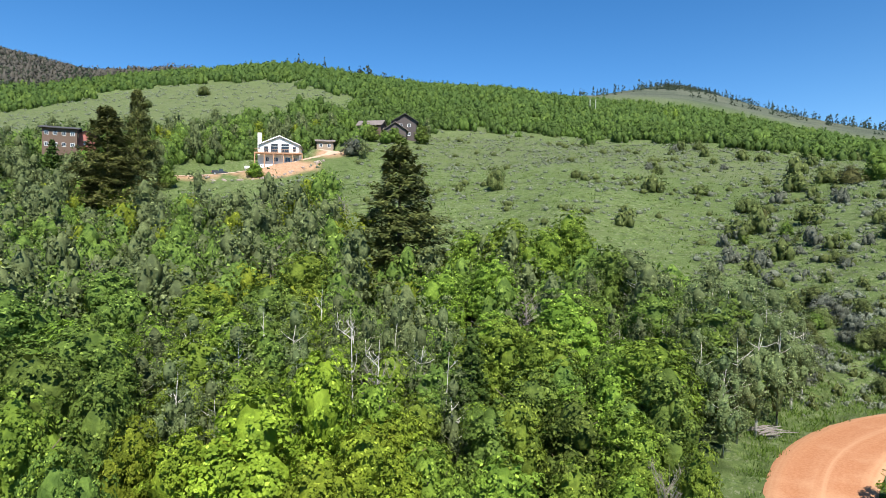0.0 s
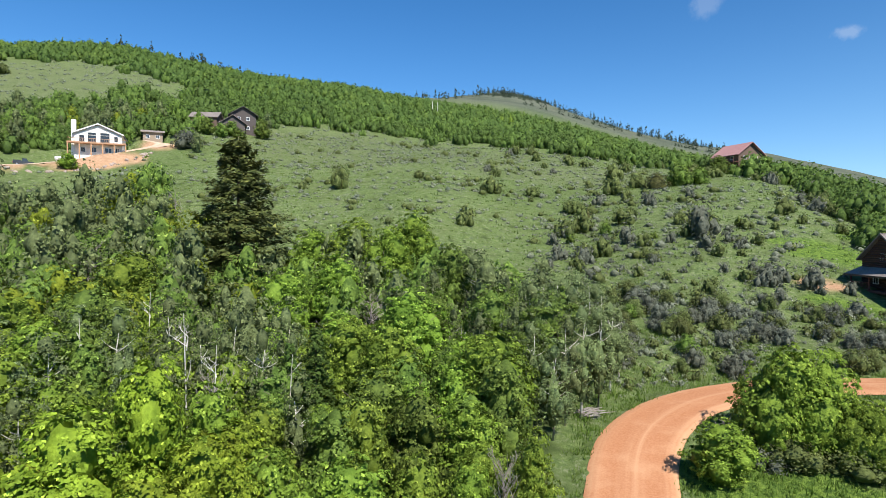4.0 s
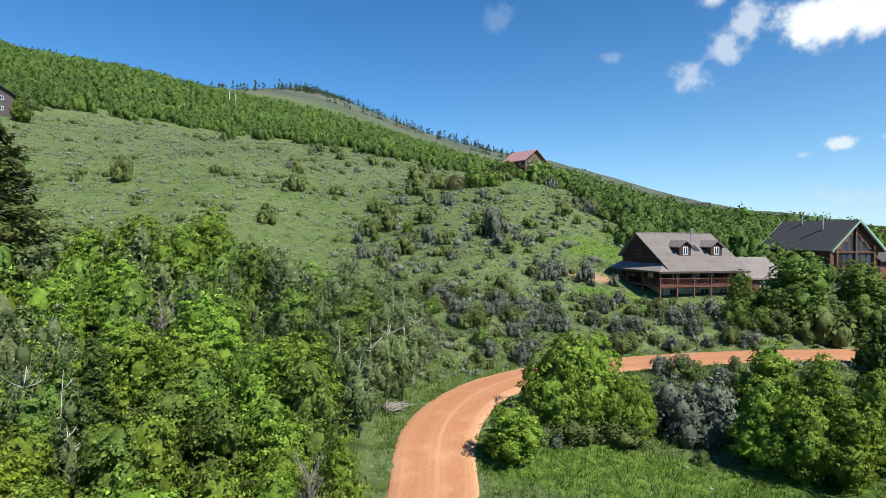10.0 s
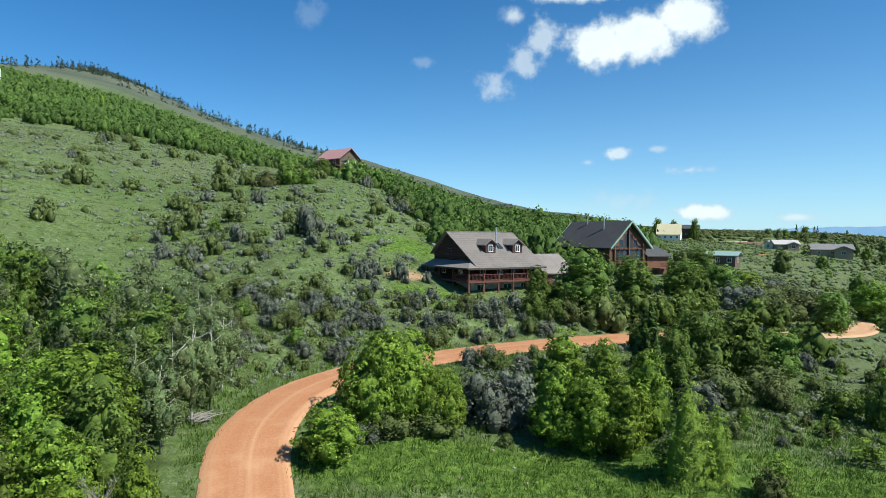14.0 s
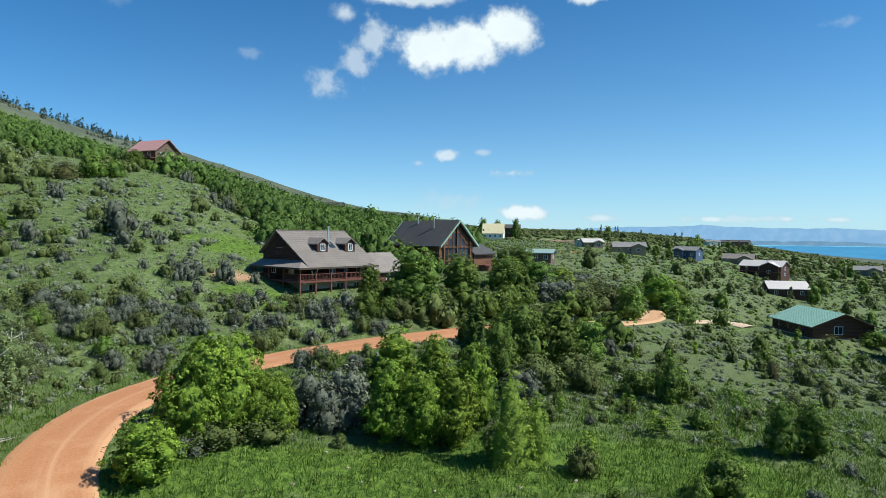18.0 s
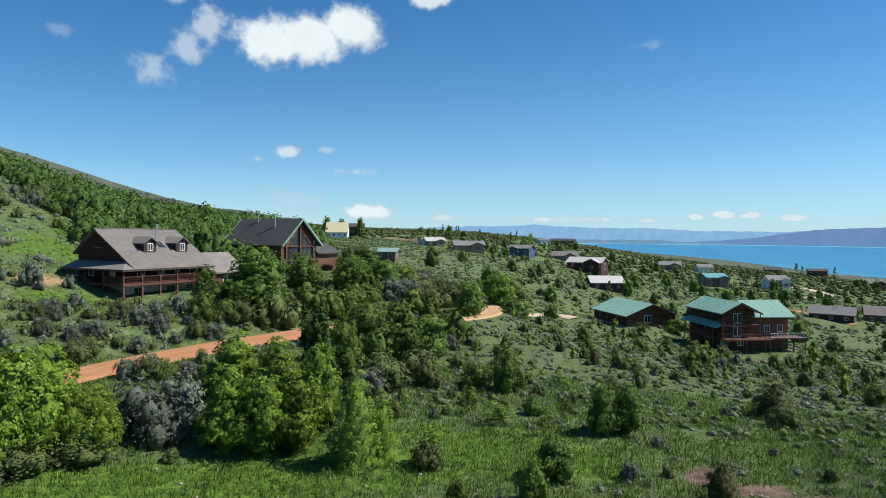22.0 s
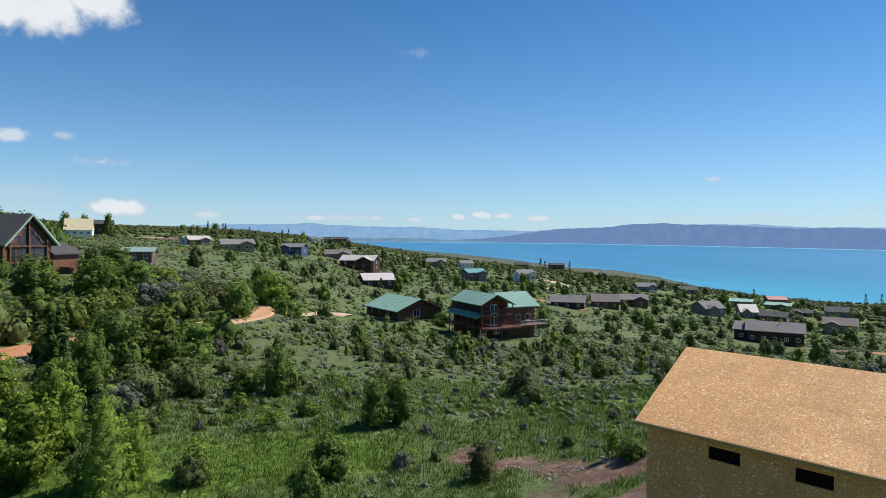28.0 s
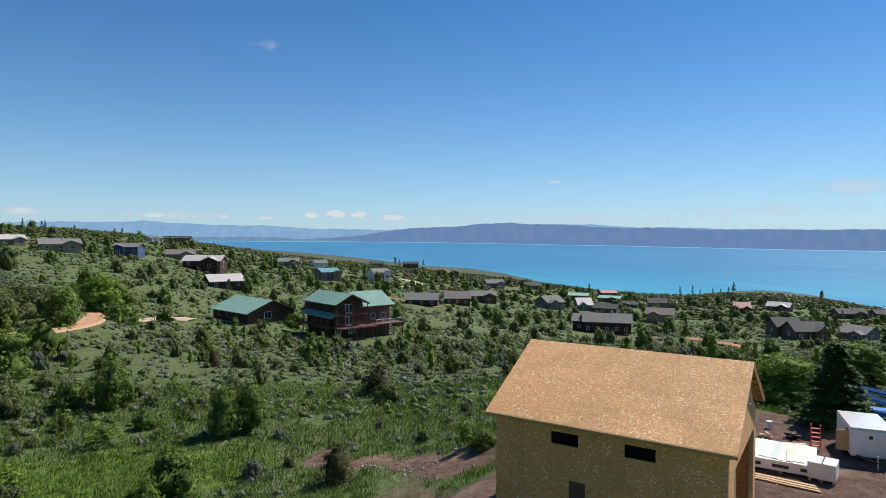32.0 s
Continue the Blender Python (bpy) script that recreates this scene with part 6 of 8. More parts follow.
def wall_pieces(u0, u1, z0, z1, holes):
    """Splits a wall's rectangle round its holes into upright sheets no wider than 1.22 m."""
    cuts = sorted({u0, u1, *[h[0] for h in holes], *[h[1] for h in holes]})
    for a, b in zip(cuts, cuts[1:]):
        n = max(1, math.ceil((b - a) / 1.22 - 0.01))
        for i in range(n):
            p, q = a + (b - a) * i / n, a + (b - a) * (i + 1) / n
            spans = [(z0, z1)]
            for h0, h1, hz0, hz1 in holes:
                if h0 - 1e-6 <= p and q <= h1 + 1e-6:
                    spans = [s for s0, s1 in spans for s in ((s0, hz0), (hz1, s1)) if s[1] - s[0] > 0.02]
            for s0, s1 in spans:
                yield p, q, s0, s1


def sheathed_garage():
    root = new("garage_under_construction")
    g = EYE - 11.8
    root.matrix_basis = pose(*OSB_XY, g, 0, 0, 90 - 235.5)
    L, W = 8.4, 7.8
    EV, RG, run = 11.8 - 6.815, 11.8 - 4.575, 4.26
    H = 11.8 - 7.0
    t, gap = 0.1, 0.003
    wn = [(-1.905, -0.845, 11.8 - 7.69, 11.8 - 7.24), (0.845, 1.905, 11.8 - 7.69, 11.8 - 7.24)]
    for name, s, holes in (("wall_uphill", -1, wn), ("wall_downhill", 1, [])):
        w = tagged(new(name), "")
        w.parent = root
        for a, b, z0, z1 in wall_pieces(-L / 2, L / 2, 0, H, holes):
            part("wall_sheet", Form().box(a + gap, b - gap, s * W / 2 - (t if s > 0 else 0), s * W / 2 + (t if s < 0 else 0), z0 + gap, z1 - gap), OSB, w)
    for name, s, holes in (("wall_closed_end", -1, []), ("wall_door_end", 1, [(-2.4, 3.0, 0, 3.9)])):
        w = tagged(new(name), "")
        w.parent = root
        x0, x1 = (s * L / 2 - t, s * L / 2) if s > 0 else (s * L / 2, s * L / 2 + t)
        for a, b, z0, z1 in wall_pieces(-W / 2 + t + 0.01, W / 2 - t - 0.01, 0, H - 0.3, holes):
            part("wall_sheet", Form().box(x0, x1, a + gap, b - gap, z0, z1), OSB, w)
        turn = Matrix.Rotation(radians(90), 4, "Z")
        k = (RG - EV) / run
        part("gable_sheet", Form().prism([(-W / 2 + 0.12, H - 0.295), (W / 2 - 0.12, H - 0.295), (0, RG - 0.26)], x0, x1, turn), OSB, w)
        if s > 0:
            for c, d in ((-2.4, 1), (3.0, -1)):
                f = Form().prism([(c, 3.2), (c + d * 0.9, 3.9), (c, 3.9)] if d > 0 else [(c, 3.9), (c + d * 0.9, 3.9), (c, 3.2)], -L / 2 - 0.0, -L / 2 + 0.1, Matrix.Rotation(radians(-90), 4, "Z"))
                part("corner_gusset", f, OSB, w)
    # roof: staggered sheets on each slope
    slope = math.hypot(run, RG - EV)
    ang = math.atan2(RG - EV, run)
    for s in (-1, 1):
        m0 = Matrix.Translation((0, s * run, EV)) @ Matrix.Rotation(0 if s < 0 else math.pi, 4, "Z") @ Matrix.Rotation(ang, 4, "X")
        w = new("roof_uphill" if s < 0 else "roof_downhill")
        w.parent = root
        rows = 4
        for r in range(rows):
            y0, y1 = slope * r / rows, slope * (r + 1) / rows
            cuts = [-4.5, -2.06, 0.38, 2.82, 4.5] if r % 2 == 0 else [-4.5, -3.28, -0.84, 1.6, 4.04, 4.5]
            for a, b in zip(cuts, cuts[1:]):
                part("roof_sheet", Form().box(a + gap, b - gap, y0 + gap, y1 - gap, -0.02, 0.0, m0), OSB, w)
        for i in range(15):
            c = -4.2 + 8.4 * i / 14
            part("rafter", Form().box(c - 0.02, c + 0.02, 0.04, slope - 0.03, -0.2, -0.025, m0), STUD, w)
        part("fascia_board", Form().box(-4.5, 4.5, -0.045, -0.005, -0.17, -0.004, m0), STUD, w)
        for e in (-1, 1):
            part("barge_rafter", Form().box(e * 4.46 - 0.02, e * 4.46 + 0.02, 0, slope - 0.02, -0.17, -0.025, m0), STUD, w)
            for i in range(6):
                y = slope * (i + 0.5) / 6
                part("lookout", Form().box(min(e * 4.2, e * 4.44), max(e * 4.2, e * 4.44), y - 0.02, y + 0.02, -0.12, -0.027, m0), STUD, w)
    # matt black sheets stand in for the unlit inside behind the openings
    for h in wn:
        part("window_pane", Form().box(h[0] + 0.004, h[1] - 0.004, -W / 2 + 0.05, -W / 2 + 0.06, h[2] + 0.004, h[3] - 0.004), OPENING_SHADE, root, "black sheet standing in for the dark inside of the window opening")
    part("floor_slab", Form().box(-L / 2, L / 2 + 0.6, -W / 2, W / 2, -0.4, 0.02), CONCRETE, root)
    part("vent_panel", Form().box(-1.16, -0.57, -W / 2 - 0.04, -W / 2 - 0.005, 1.75, 2.83), WALL_BROWN, root, "grey-brown panel leaning on the wall")
    for c in (-2.42, 3.02):
        part("door_jamb", Form().box(L / 2 - 0.14, L / 2 + 0.02, c - 0.06, c + 0.06, 0.02, 3.9), STUD, root)
    tagged(root, "garage under construction sheathed in bare strand board", "garage")


sheathed_garage()

# ---- the other houses ----
WALL_DUSK = wall_paint("dusky_wall", (0.085, 0.07, 0.065))
GREYGREEN_ROOF = surface("grey_green_metal", (0.2, 0.28, 0.26), (0.26, 0.35, 0.32), 2, 0.4, 0.5, 0.1)
FADED_RED = surface("faded_red_metal", (0.33, 0.165, 0.15), (0.40, 0.22, 0.205), 2, 0.4, 0.5, 0.1)
CREAM_ROOF = surface("cream_metal", (0.62, 0.54, 0.33), (0.72, 0.63, 0.4), 2, 0.4, 0.5, 0.1)
house_at(39.6, 222, "red_roof_house", "brown chalet with red metal roof on the hillside", 175, 10.4, 9.6, 5.2, 36, WALL_BROWN, FADED_RED, 0.9, wins=2, gable_wins=3, storeys=2, trim=TRIM_WHITE, deck=2.0, dz=0.6)
house_at(69.2, 331, "cream_barn", "cream barn-like house with pale roof", 165, 11.0, 9.0, 2.9, 48, WALL_WHITE, CREAM_ROOF, 0.3, wins=4, foundation=2.0)
house_at(70.6, 352, "dark_house", "dark house behind the cream barn", 160, 12, 8, 6.0, 24, WALL_BROWN, SHINGLE_DARK, 0.6, wins=3)
house_at(73.3, 170, "low_house", "low house with grey-green metal roof", 175, 8.0, 6.4, 2.3, 14, WALL_BROWN, GREYGREEN_ROOF, 0.7, wins=3)
house_at(-3.6, 236, "brown_house", "brown house with peaked roof above the woods", 176, 9.0, 8.6, 6.4, 32, WALL_DUSK, SHINGLE_DARK, 0.9, storeys=2, wins=2, gable_wins=2, dz=-0.8, trim=TRIM_WHITE)
house_at(-4.5, 229, "brown_annex", "brown timber annex with peaked roof below a taller house", 174, 7.0, 8.0, 3.6, 34, WALL_DUSK, SHINGLE_BROWN, 0.8, wins=2, dz=-0.6, trim=TRIM_WHITE)
house_at(-6.6, 238, "brown_lodge", "low brown lodge among trees on the hillside", 100, 9.0, 7.0, 3.4, 30, WALL_BROWN, SHINGLE_BROWN, 0.6, wins=2)
house_at(-31.6, 222, "glazed_hill_house", "two-storey grey house with wide blue windows", 65, 9.0, 8.0, 6.6, 12, WALL_BROWN, SHINGLE_DARK, 0.9, storeys=2, wins=4, gable_wins=2, dz=1.2)
house_at(-29.7, 224, "red_hill_house", "red-walled house with dark roof on the hillside", 345, 7.0, 6.0, 5.0, 22, METAL_RED, SHINGLE_DARK, 0.6, wins=2)
house_at(-10.8, 218, "shed", "small pale garden shed with flat porch", 80, 5.6, 4.6, 3.0, 16, WALL_TAN, SHINGLE_BROWN, 0.7, wins=2)
house_at(54.6, 449, "ridge_house", "dark-roofed house on the wooded ridge", 150, 13, 9, 5, 30, WALL_BROWN, SHINGLE_DARK, wins=3, dz=2.0)

# bearing, distance, ridge bearing, length, width, wall height, pitch, wall, roof, storeys, label
TOWN_A = [
    (78.0, 276, 170, 9, 7, 2.4, 22, WALL_TAN, METAL_PALE, 1, "low tan house with pale roof"), (81.2, 272, 165, 14, 9, 2.8, 22, WALL_TAN, SHINGLE_GREY, 1, "tan house with grey roof and carport"),
    (86.1, 294, 180, 11, 8, 4.2, 20, WALL_BLUE, SHINGLE_GREY, 1, "dark blue house with white-framed windows"), (89.8, 548, 170, 22, 10, 5.5, 18, WALL_BROWN, SHINGLE_DARK, 2, "big brown house on the skyline"),
    (88.0, 517, 175, 11, 8, 3.2, 16, WALL_WHITE, SHINGLE_GREY, 1, "white house on the skyline"), (90.1, 327, 165, 14, 9, 3.0, 24, WALL_TAN, SHINGLE_BROWN, 1, "tan house with garage"),
    (92.0, 283, 175, 17, 9, 5.0, 24, LOG_DARK, METAL_PALE, 2, "dark red house with pale metal roof"), (93.5, 224, 160, 12, 8, 3.2, 26, LOG_DARK, METAL_PALE, 1, "small dark house with pale roof"),
    (99.0, 422, 185, 14, 9, 4.2, 24, WALL_GREY, SHINGLE_GREY, 1, "grey house among scrub"), (101.7, 471, 15, 11, 8, 4, 26, WALL_WHITE, SHINGLE_GREY, 1, "white gabled house"),
    (102.4, 327, 185, 11, 9, 5.2, 20, WALL_GREY, METAL_TEAL, 2, "two-storey house with teal roofs"), (107.1, 361, 190, 11, 9, 5.4, 24, WALL_WHITE, SHINGLE_GREY, 2, "grey-roofed house with front porch"),
    (106.9, 650, 190, 15, 9, 4, 24, WALL_BROWN, SHINGLE_DARK, 1, "dark house near the shore"), (110.0, 700, 195, 18, 10, 7, 20, WALL_BROWN, SHINGLE_DARK, 2, "dark house beside tall trees"),
]
TOWN_B = [
    (111.1, 233, 190, 13, 8, 3.0, 26, LOG_DARK, SHINGLE_GREY, 1, "dark cabin with solar panels"), (113.6, 524, 200, 13, 9, 5.0, 30, LOG_BROWN, SHINGLE_BROWN, 2, "brown timber house above the lake"),
    (117.7, 420, 205, 13, 9, 4.0, 24, WALL_GREY, SHINGLE_GREY, 1, "grey house with parked vehicles"), (114.3, 259, 30, 11, 9, 3.6, 28, LOG_BROWN, SHINGLE_BROWN, 1, "brown house with gabled front"),
    (116.6, 282, 205, 13, 8, 3.8, 24, LOG_BROWN, SHINGLE_GREY, 1, "brown house with long grey roof"), (121.1, 450, 210, 13, 9, 3.8, 26, WALL_BROWN, SHINGLE_DARK, 1, "dark-roofed house in scrub"),
    (122.8, 303, 20, 11, 10, 4.0, 28, WALL_GREY, SHINGLE_GREY, 1, "light grey house with gables"), (125.4, 381, 215, 12, 9, 4.2, 14, WALL_BROWN, METAL_GREEN, 1, "dark house with green roof"),
    (127.9, 487, 215, 13, 9, 4.0, 22, WALL_BROWN, METAL_RED, 1, "house with faded red roof"), (128.2, 421, 215, 15, 9, 3.6, 16, WALL_BROWN, METAL_GREEN, 1, "long house with dark green roof"),
    (125.8, 324, 30, 8, 7, 3.4, 40, WALL_GREY, METAL_PALE, 1, "steep pale-roofed cabin"), (127.8, 324, 215, 13, 9, 3.2, 22, WALL_BROWN, SHINGLE_DARK, 1, "dark-roofed house behind another"),
    (129.9, 391, 220, 10, 7, 2.6, 20, WALL_BROWN, SHINGLE_DARK, 1, "low dark house"), (132.2, 401, 220, 13, 9, 4.0, 26, WALL_GREY, SHINGLE_DARK, 1, "grey house above the shore"),
]
TOWN_C = [
    (126.2, 214, 25, 9, 8, 4.6, 24, LOG_DARK, SHINGLE_GREY, 1, "dark wing of a lodge"), (132.4, 289, 215, 12, 9, 4.0, 26, WALL_TAN, SHINGLE_BROWN, 1, "tan house with brown roof"),
    (138.8, 354, 60, 8, 8, 3.6, 32, WALL_BROWN, METAL_RED, 1, "small house with red roof"), (141.6, 385, 230, 12, 8, 3.4, 26, WALL_BROWN, METAL_PALE, 1, "pale-roofed house on the crest"),
    (146.3, 373, 235, 14, 9, 3.2, 24, WALL_BROWN, SHINGLE_DARK, 1, "dark house on the crest"), (143.4, 212, 232, 10, 8, 3.4, 28, WALL_BROWN, SHINGLE_DARK, 1, "grey house with dark gabled roof"),
    (141.9, 220, 50, 8, 8, 4.2, 28, WALL_BROWN, SHINGLE_DARK, 1, "dark gable beside a grey house"), (147.0, 221, 238, 8, 8, 2.6, 24, WALL_GREY, SHINGLE_GREY, 1, "small grey house in scrub"),
    (148.4, 432, 238, 10, 8, 3.4, 24, WALL_BROWN, SHINGLE_DARK, 1, "dark house by the shore"), (77.6, 279, 165, 9, 6, 2.4, 16, WALL_WHITE, METAL_PALE, 1, "low white outbuilding"),
]
turns = random.Random(21)
TOWN_SPOTS = [(*bearing(127.9, 208), 10.0), (*bearing(127.9, 196), 9.0)]
for az, d, rb, L, W, H, pitch, wall, roof, st, label in TOWN_A + TOWN_B + TOWN_C:
    # most look out over the lake or back up the slope, each turned a little its own way
    rb += turns.uniform(-28, 28) + (180 if turns.random() < 0.2 else 0)
    house_at(az, d, "house", label + " on the lakeside slope", rb, 0.92 * L, W, 0.85 * H, pitch, wall, roof, 0.6, wing=turns.choice((0, -0.45, 0.4, 0.5)), wins=3 if L > 9 else 2, storeys=st, chimney=L > 12, deck=2.2 if st == 2 else 0.0)
    TOWN_SPOTS.append((*bearing(az, d - 3), 0.5 * L + 2.5))
    TOWN_SPOTS.append((*bearing(az, d - 13), 0.4 * L + 1.5))
house_at(127.9, 213, "lodge", "dark lodge with long grey roof and a wide pale deck", 217, 15, 9, 4.6, 26, LOG_DARK, SHINGLE_GREY, 0.6, wins=5, deck=2.6, chimney=True)

# ---- woods ----
for cx, cy, r in [(OSB_XY[0], OSB_XY[1], 8.5), (*bearing(54.5, 97), 10), (*bearing(65.5, 125), 10), (*bearing(95.3, 147), 9), (*bearing(104.5, 134), 11), (*bearing(-14.6, 198), 12), (*bearing(144, 38), 8), (*bearing(-10.4, 209), 8), (*bearing(-10.2, 196), 8), (*bearing(-9.4, 182), 5), (*bearing(-3.8, 222), 5), (*bearing(-31.6, 213), 11), (*bearing(-31.4, 196), 8)]:
    KEEP_CLEAR.append((cx, cy, r))
KEEP_CLEAR += TOWN_SPOTS
rng = random.Random(5)
SP = bearing(-4.0, 89)
KEEP_CLEAR.append((*SP, 5.0))
plant("spruce_big", *SP, 20.3, 1, radius=9.2, label= "tall dark spruce rising above the aspen wood")
plant("spruce_big", *bearing(-28.4, 150), 21.5, 2, radius=9.5, label= "broad dark spruce below the hillside houses")
plant("spruce_big", *bearing(-26.2, 168), 24, 3, radius=6.0, label="dark spruce behind a broader spruce")

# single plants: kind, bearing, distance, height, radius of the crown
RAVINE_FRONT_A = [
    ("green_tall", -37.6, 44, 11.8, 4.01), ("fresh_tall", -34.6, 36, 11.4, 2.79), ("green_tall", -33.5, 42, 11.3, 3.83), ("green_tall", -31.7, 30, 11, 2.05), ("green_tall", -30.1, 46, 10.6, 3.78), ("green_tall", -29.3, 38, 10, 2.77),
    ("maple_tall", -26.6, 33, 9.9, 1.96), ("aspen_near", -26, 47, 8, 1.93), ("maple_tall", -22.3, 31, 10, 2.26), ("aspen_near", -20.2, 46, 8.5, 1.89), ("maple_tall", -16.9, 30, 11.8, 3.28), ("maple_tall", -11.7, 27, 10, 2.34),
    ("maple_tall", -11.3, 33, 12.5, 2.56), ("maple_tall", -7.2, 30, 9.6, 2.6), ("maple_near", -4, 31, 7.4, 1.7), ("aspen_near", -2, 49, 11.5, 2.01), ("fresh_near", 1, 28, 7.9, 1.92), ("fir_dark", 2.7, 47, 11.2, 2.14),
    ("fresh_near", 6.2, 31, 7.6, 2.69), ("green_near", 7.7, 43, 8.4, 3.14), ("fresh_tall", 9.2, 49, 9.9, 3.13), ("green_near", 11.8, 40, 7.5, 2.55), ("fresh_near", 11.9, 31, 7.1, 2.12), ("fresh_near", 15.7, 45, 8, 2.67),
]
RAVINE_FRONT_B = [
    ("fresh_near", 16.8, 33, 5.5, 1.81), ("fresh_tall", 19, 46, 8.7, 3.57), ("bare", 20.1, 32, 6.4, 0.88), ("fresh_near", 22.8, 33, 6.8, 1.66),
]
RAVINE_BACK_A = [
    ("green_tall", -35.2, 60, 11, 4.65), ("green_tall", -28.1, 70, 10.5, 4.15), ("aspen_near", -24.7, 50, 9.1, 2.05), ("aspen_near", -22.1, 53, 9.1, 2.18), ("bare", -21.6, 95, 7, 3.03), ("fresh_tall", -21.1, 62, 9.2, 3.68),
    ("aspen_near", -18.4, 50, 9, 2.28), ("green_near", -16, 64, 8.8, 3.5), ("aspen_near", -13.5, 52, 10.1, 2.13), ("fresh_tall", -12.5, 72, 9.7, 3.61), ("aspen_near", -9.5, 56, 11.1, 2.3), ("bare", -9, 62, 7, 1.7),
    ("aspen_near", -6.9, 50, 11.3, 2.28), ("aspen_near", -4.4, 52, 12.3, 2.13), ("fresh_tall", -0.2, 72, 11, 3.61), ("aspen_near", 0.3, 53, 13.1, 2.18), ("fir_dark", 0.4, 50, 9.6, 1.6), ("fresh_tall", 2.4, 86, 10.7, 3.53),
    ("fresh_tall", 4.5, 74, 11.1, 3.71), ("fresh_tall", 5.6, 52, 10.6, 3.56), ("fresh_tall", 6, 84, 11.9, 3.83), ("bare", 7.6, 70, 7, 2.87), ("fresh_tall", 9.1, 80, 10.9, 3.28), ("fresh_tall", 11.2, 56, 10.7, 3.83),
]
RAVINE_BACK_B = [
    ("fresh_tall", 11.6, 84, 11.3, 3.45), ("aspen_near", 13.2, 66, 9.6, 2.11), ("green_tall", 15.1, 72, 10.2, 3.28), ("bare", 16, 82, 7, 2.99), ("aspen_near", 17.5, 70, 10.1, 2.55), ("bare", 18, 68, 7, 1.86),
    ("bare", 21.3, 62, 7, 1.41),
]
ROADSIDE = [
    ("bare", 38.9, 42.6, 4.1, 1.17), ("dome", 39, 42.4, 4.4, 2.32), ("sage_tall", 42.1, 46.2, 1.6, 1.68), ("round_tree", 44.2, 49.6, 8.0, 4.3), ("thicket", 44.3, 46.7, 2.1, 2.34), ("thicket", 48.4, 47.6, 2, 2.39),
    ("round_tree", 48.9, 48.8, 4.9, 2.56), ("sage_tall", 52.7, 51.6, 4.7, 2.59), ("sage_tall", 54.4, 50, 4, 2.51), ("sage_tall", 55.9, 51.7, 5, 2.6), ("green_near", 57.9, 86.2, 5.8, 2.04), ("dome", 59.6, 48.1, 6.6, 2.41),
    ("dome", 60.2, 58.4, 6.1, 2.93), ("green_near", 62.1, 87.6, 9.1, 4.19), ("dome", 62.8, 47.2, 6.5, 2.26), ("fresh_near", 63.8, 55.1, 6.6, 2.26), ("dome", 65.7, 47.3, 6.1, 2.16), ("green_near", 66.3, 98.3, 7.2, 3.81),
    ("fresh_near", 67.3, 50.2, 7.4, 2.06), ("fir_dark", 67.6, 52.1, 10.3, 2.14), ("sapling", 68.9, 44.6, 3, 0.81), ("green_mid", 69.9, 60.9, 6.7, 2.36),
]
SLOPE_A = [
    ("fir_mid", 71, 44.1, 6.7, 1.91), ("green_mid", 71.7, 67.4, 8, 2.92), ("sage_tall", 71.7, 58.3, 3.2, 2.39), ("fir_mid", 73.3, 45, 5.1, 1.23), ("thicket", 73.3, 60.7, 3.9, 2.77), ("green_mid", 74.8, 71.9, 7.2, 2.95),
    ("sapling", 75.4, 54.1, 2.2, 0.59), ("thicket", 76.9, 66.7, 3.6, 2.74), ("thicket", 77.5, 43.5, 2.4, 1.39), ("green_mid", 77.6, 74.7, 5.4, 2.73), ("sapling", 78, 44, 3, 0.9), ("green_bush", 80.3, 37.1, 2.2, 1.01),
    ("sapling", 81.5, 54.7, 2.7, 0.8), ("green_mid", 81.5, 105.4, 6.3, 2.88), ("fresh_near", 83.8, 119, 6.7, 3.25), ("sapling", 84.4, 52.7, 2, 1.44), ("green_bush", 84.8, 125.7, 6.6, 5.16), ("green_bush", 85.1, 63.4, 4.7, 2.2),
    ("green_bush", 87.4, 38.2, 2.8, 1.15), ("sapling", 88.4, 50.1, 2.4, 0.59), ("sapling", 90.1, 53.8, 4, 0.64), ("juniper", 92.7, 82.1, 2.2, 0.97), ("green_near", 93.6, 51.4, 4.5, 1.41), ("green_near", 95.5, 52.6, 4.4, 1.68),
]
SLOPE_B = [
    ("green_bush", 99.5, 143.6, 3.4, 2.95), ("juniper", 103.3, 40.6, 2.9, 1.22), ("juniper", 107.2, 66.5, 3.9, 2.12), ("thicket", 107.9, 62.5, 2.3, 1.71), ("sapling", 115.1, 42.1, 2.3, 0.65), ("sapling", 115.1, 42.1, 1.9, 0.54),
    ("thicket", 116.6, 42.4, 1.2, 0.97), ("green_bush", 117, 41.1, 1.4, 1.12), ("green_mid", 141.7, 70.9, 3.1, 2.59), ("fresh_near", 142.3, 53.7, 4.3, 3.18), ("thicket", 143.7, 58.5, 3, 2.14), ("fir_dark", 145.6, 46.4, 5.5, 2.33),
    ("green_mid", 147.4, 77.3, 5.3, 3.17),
]
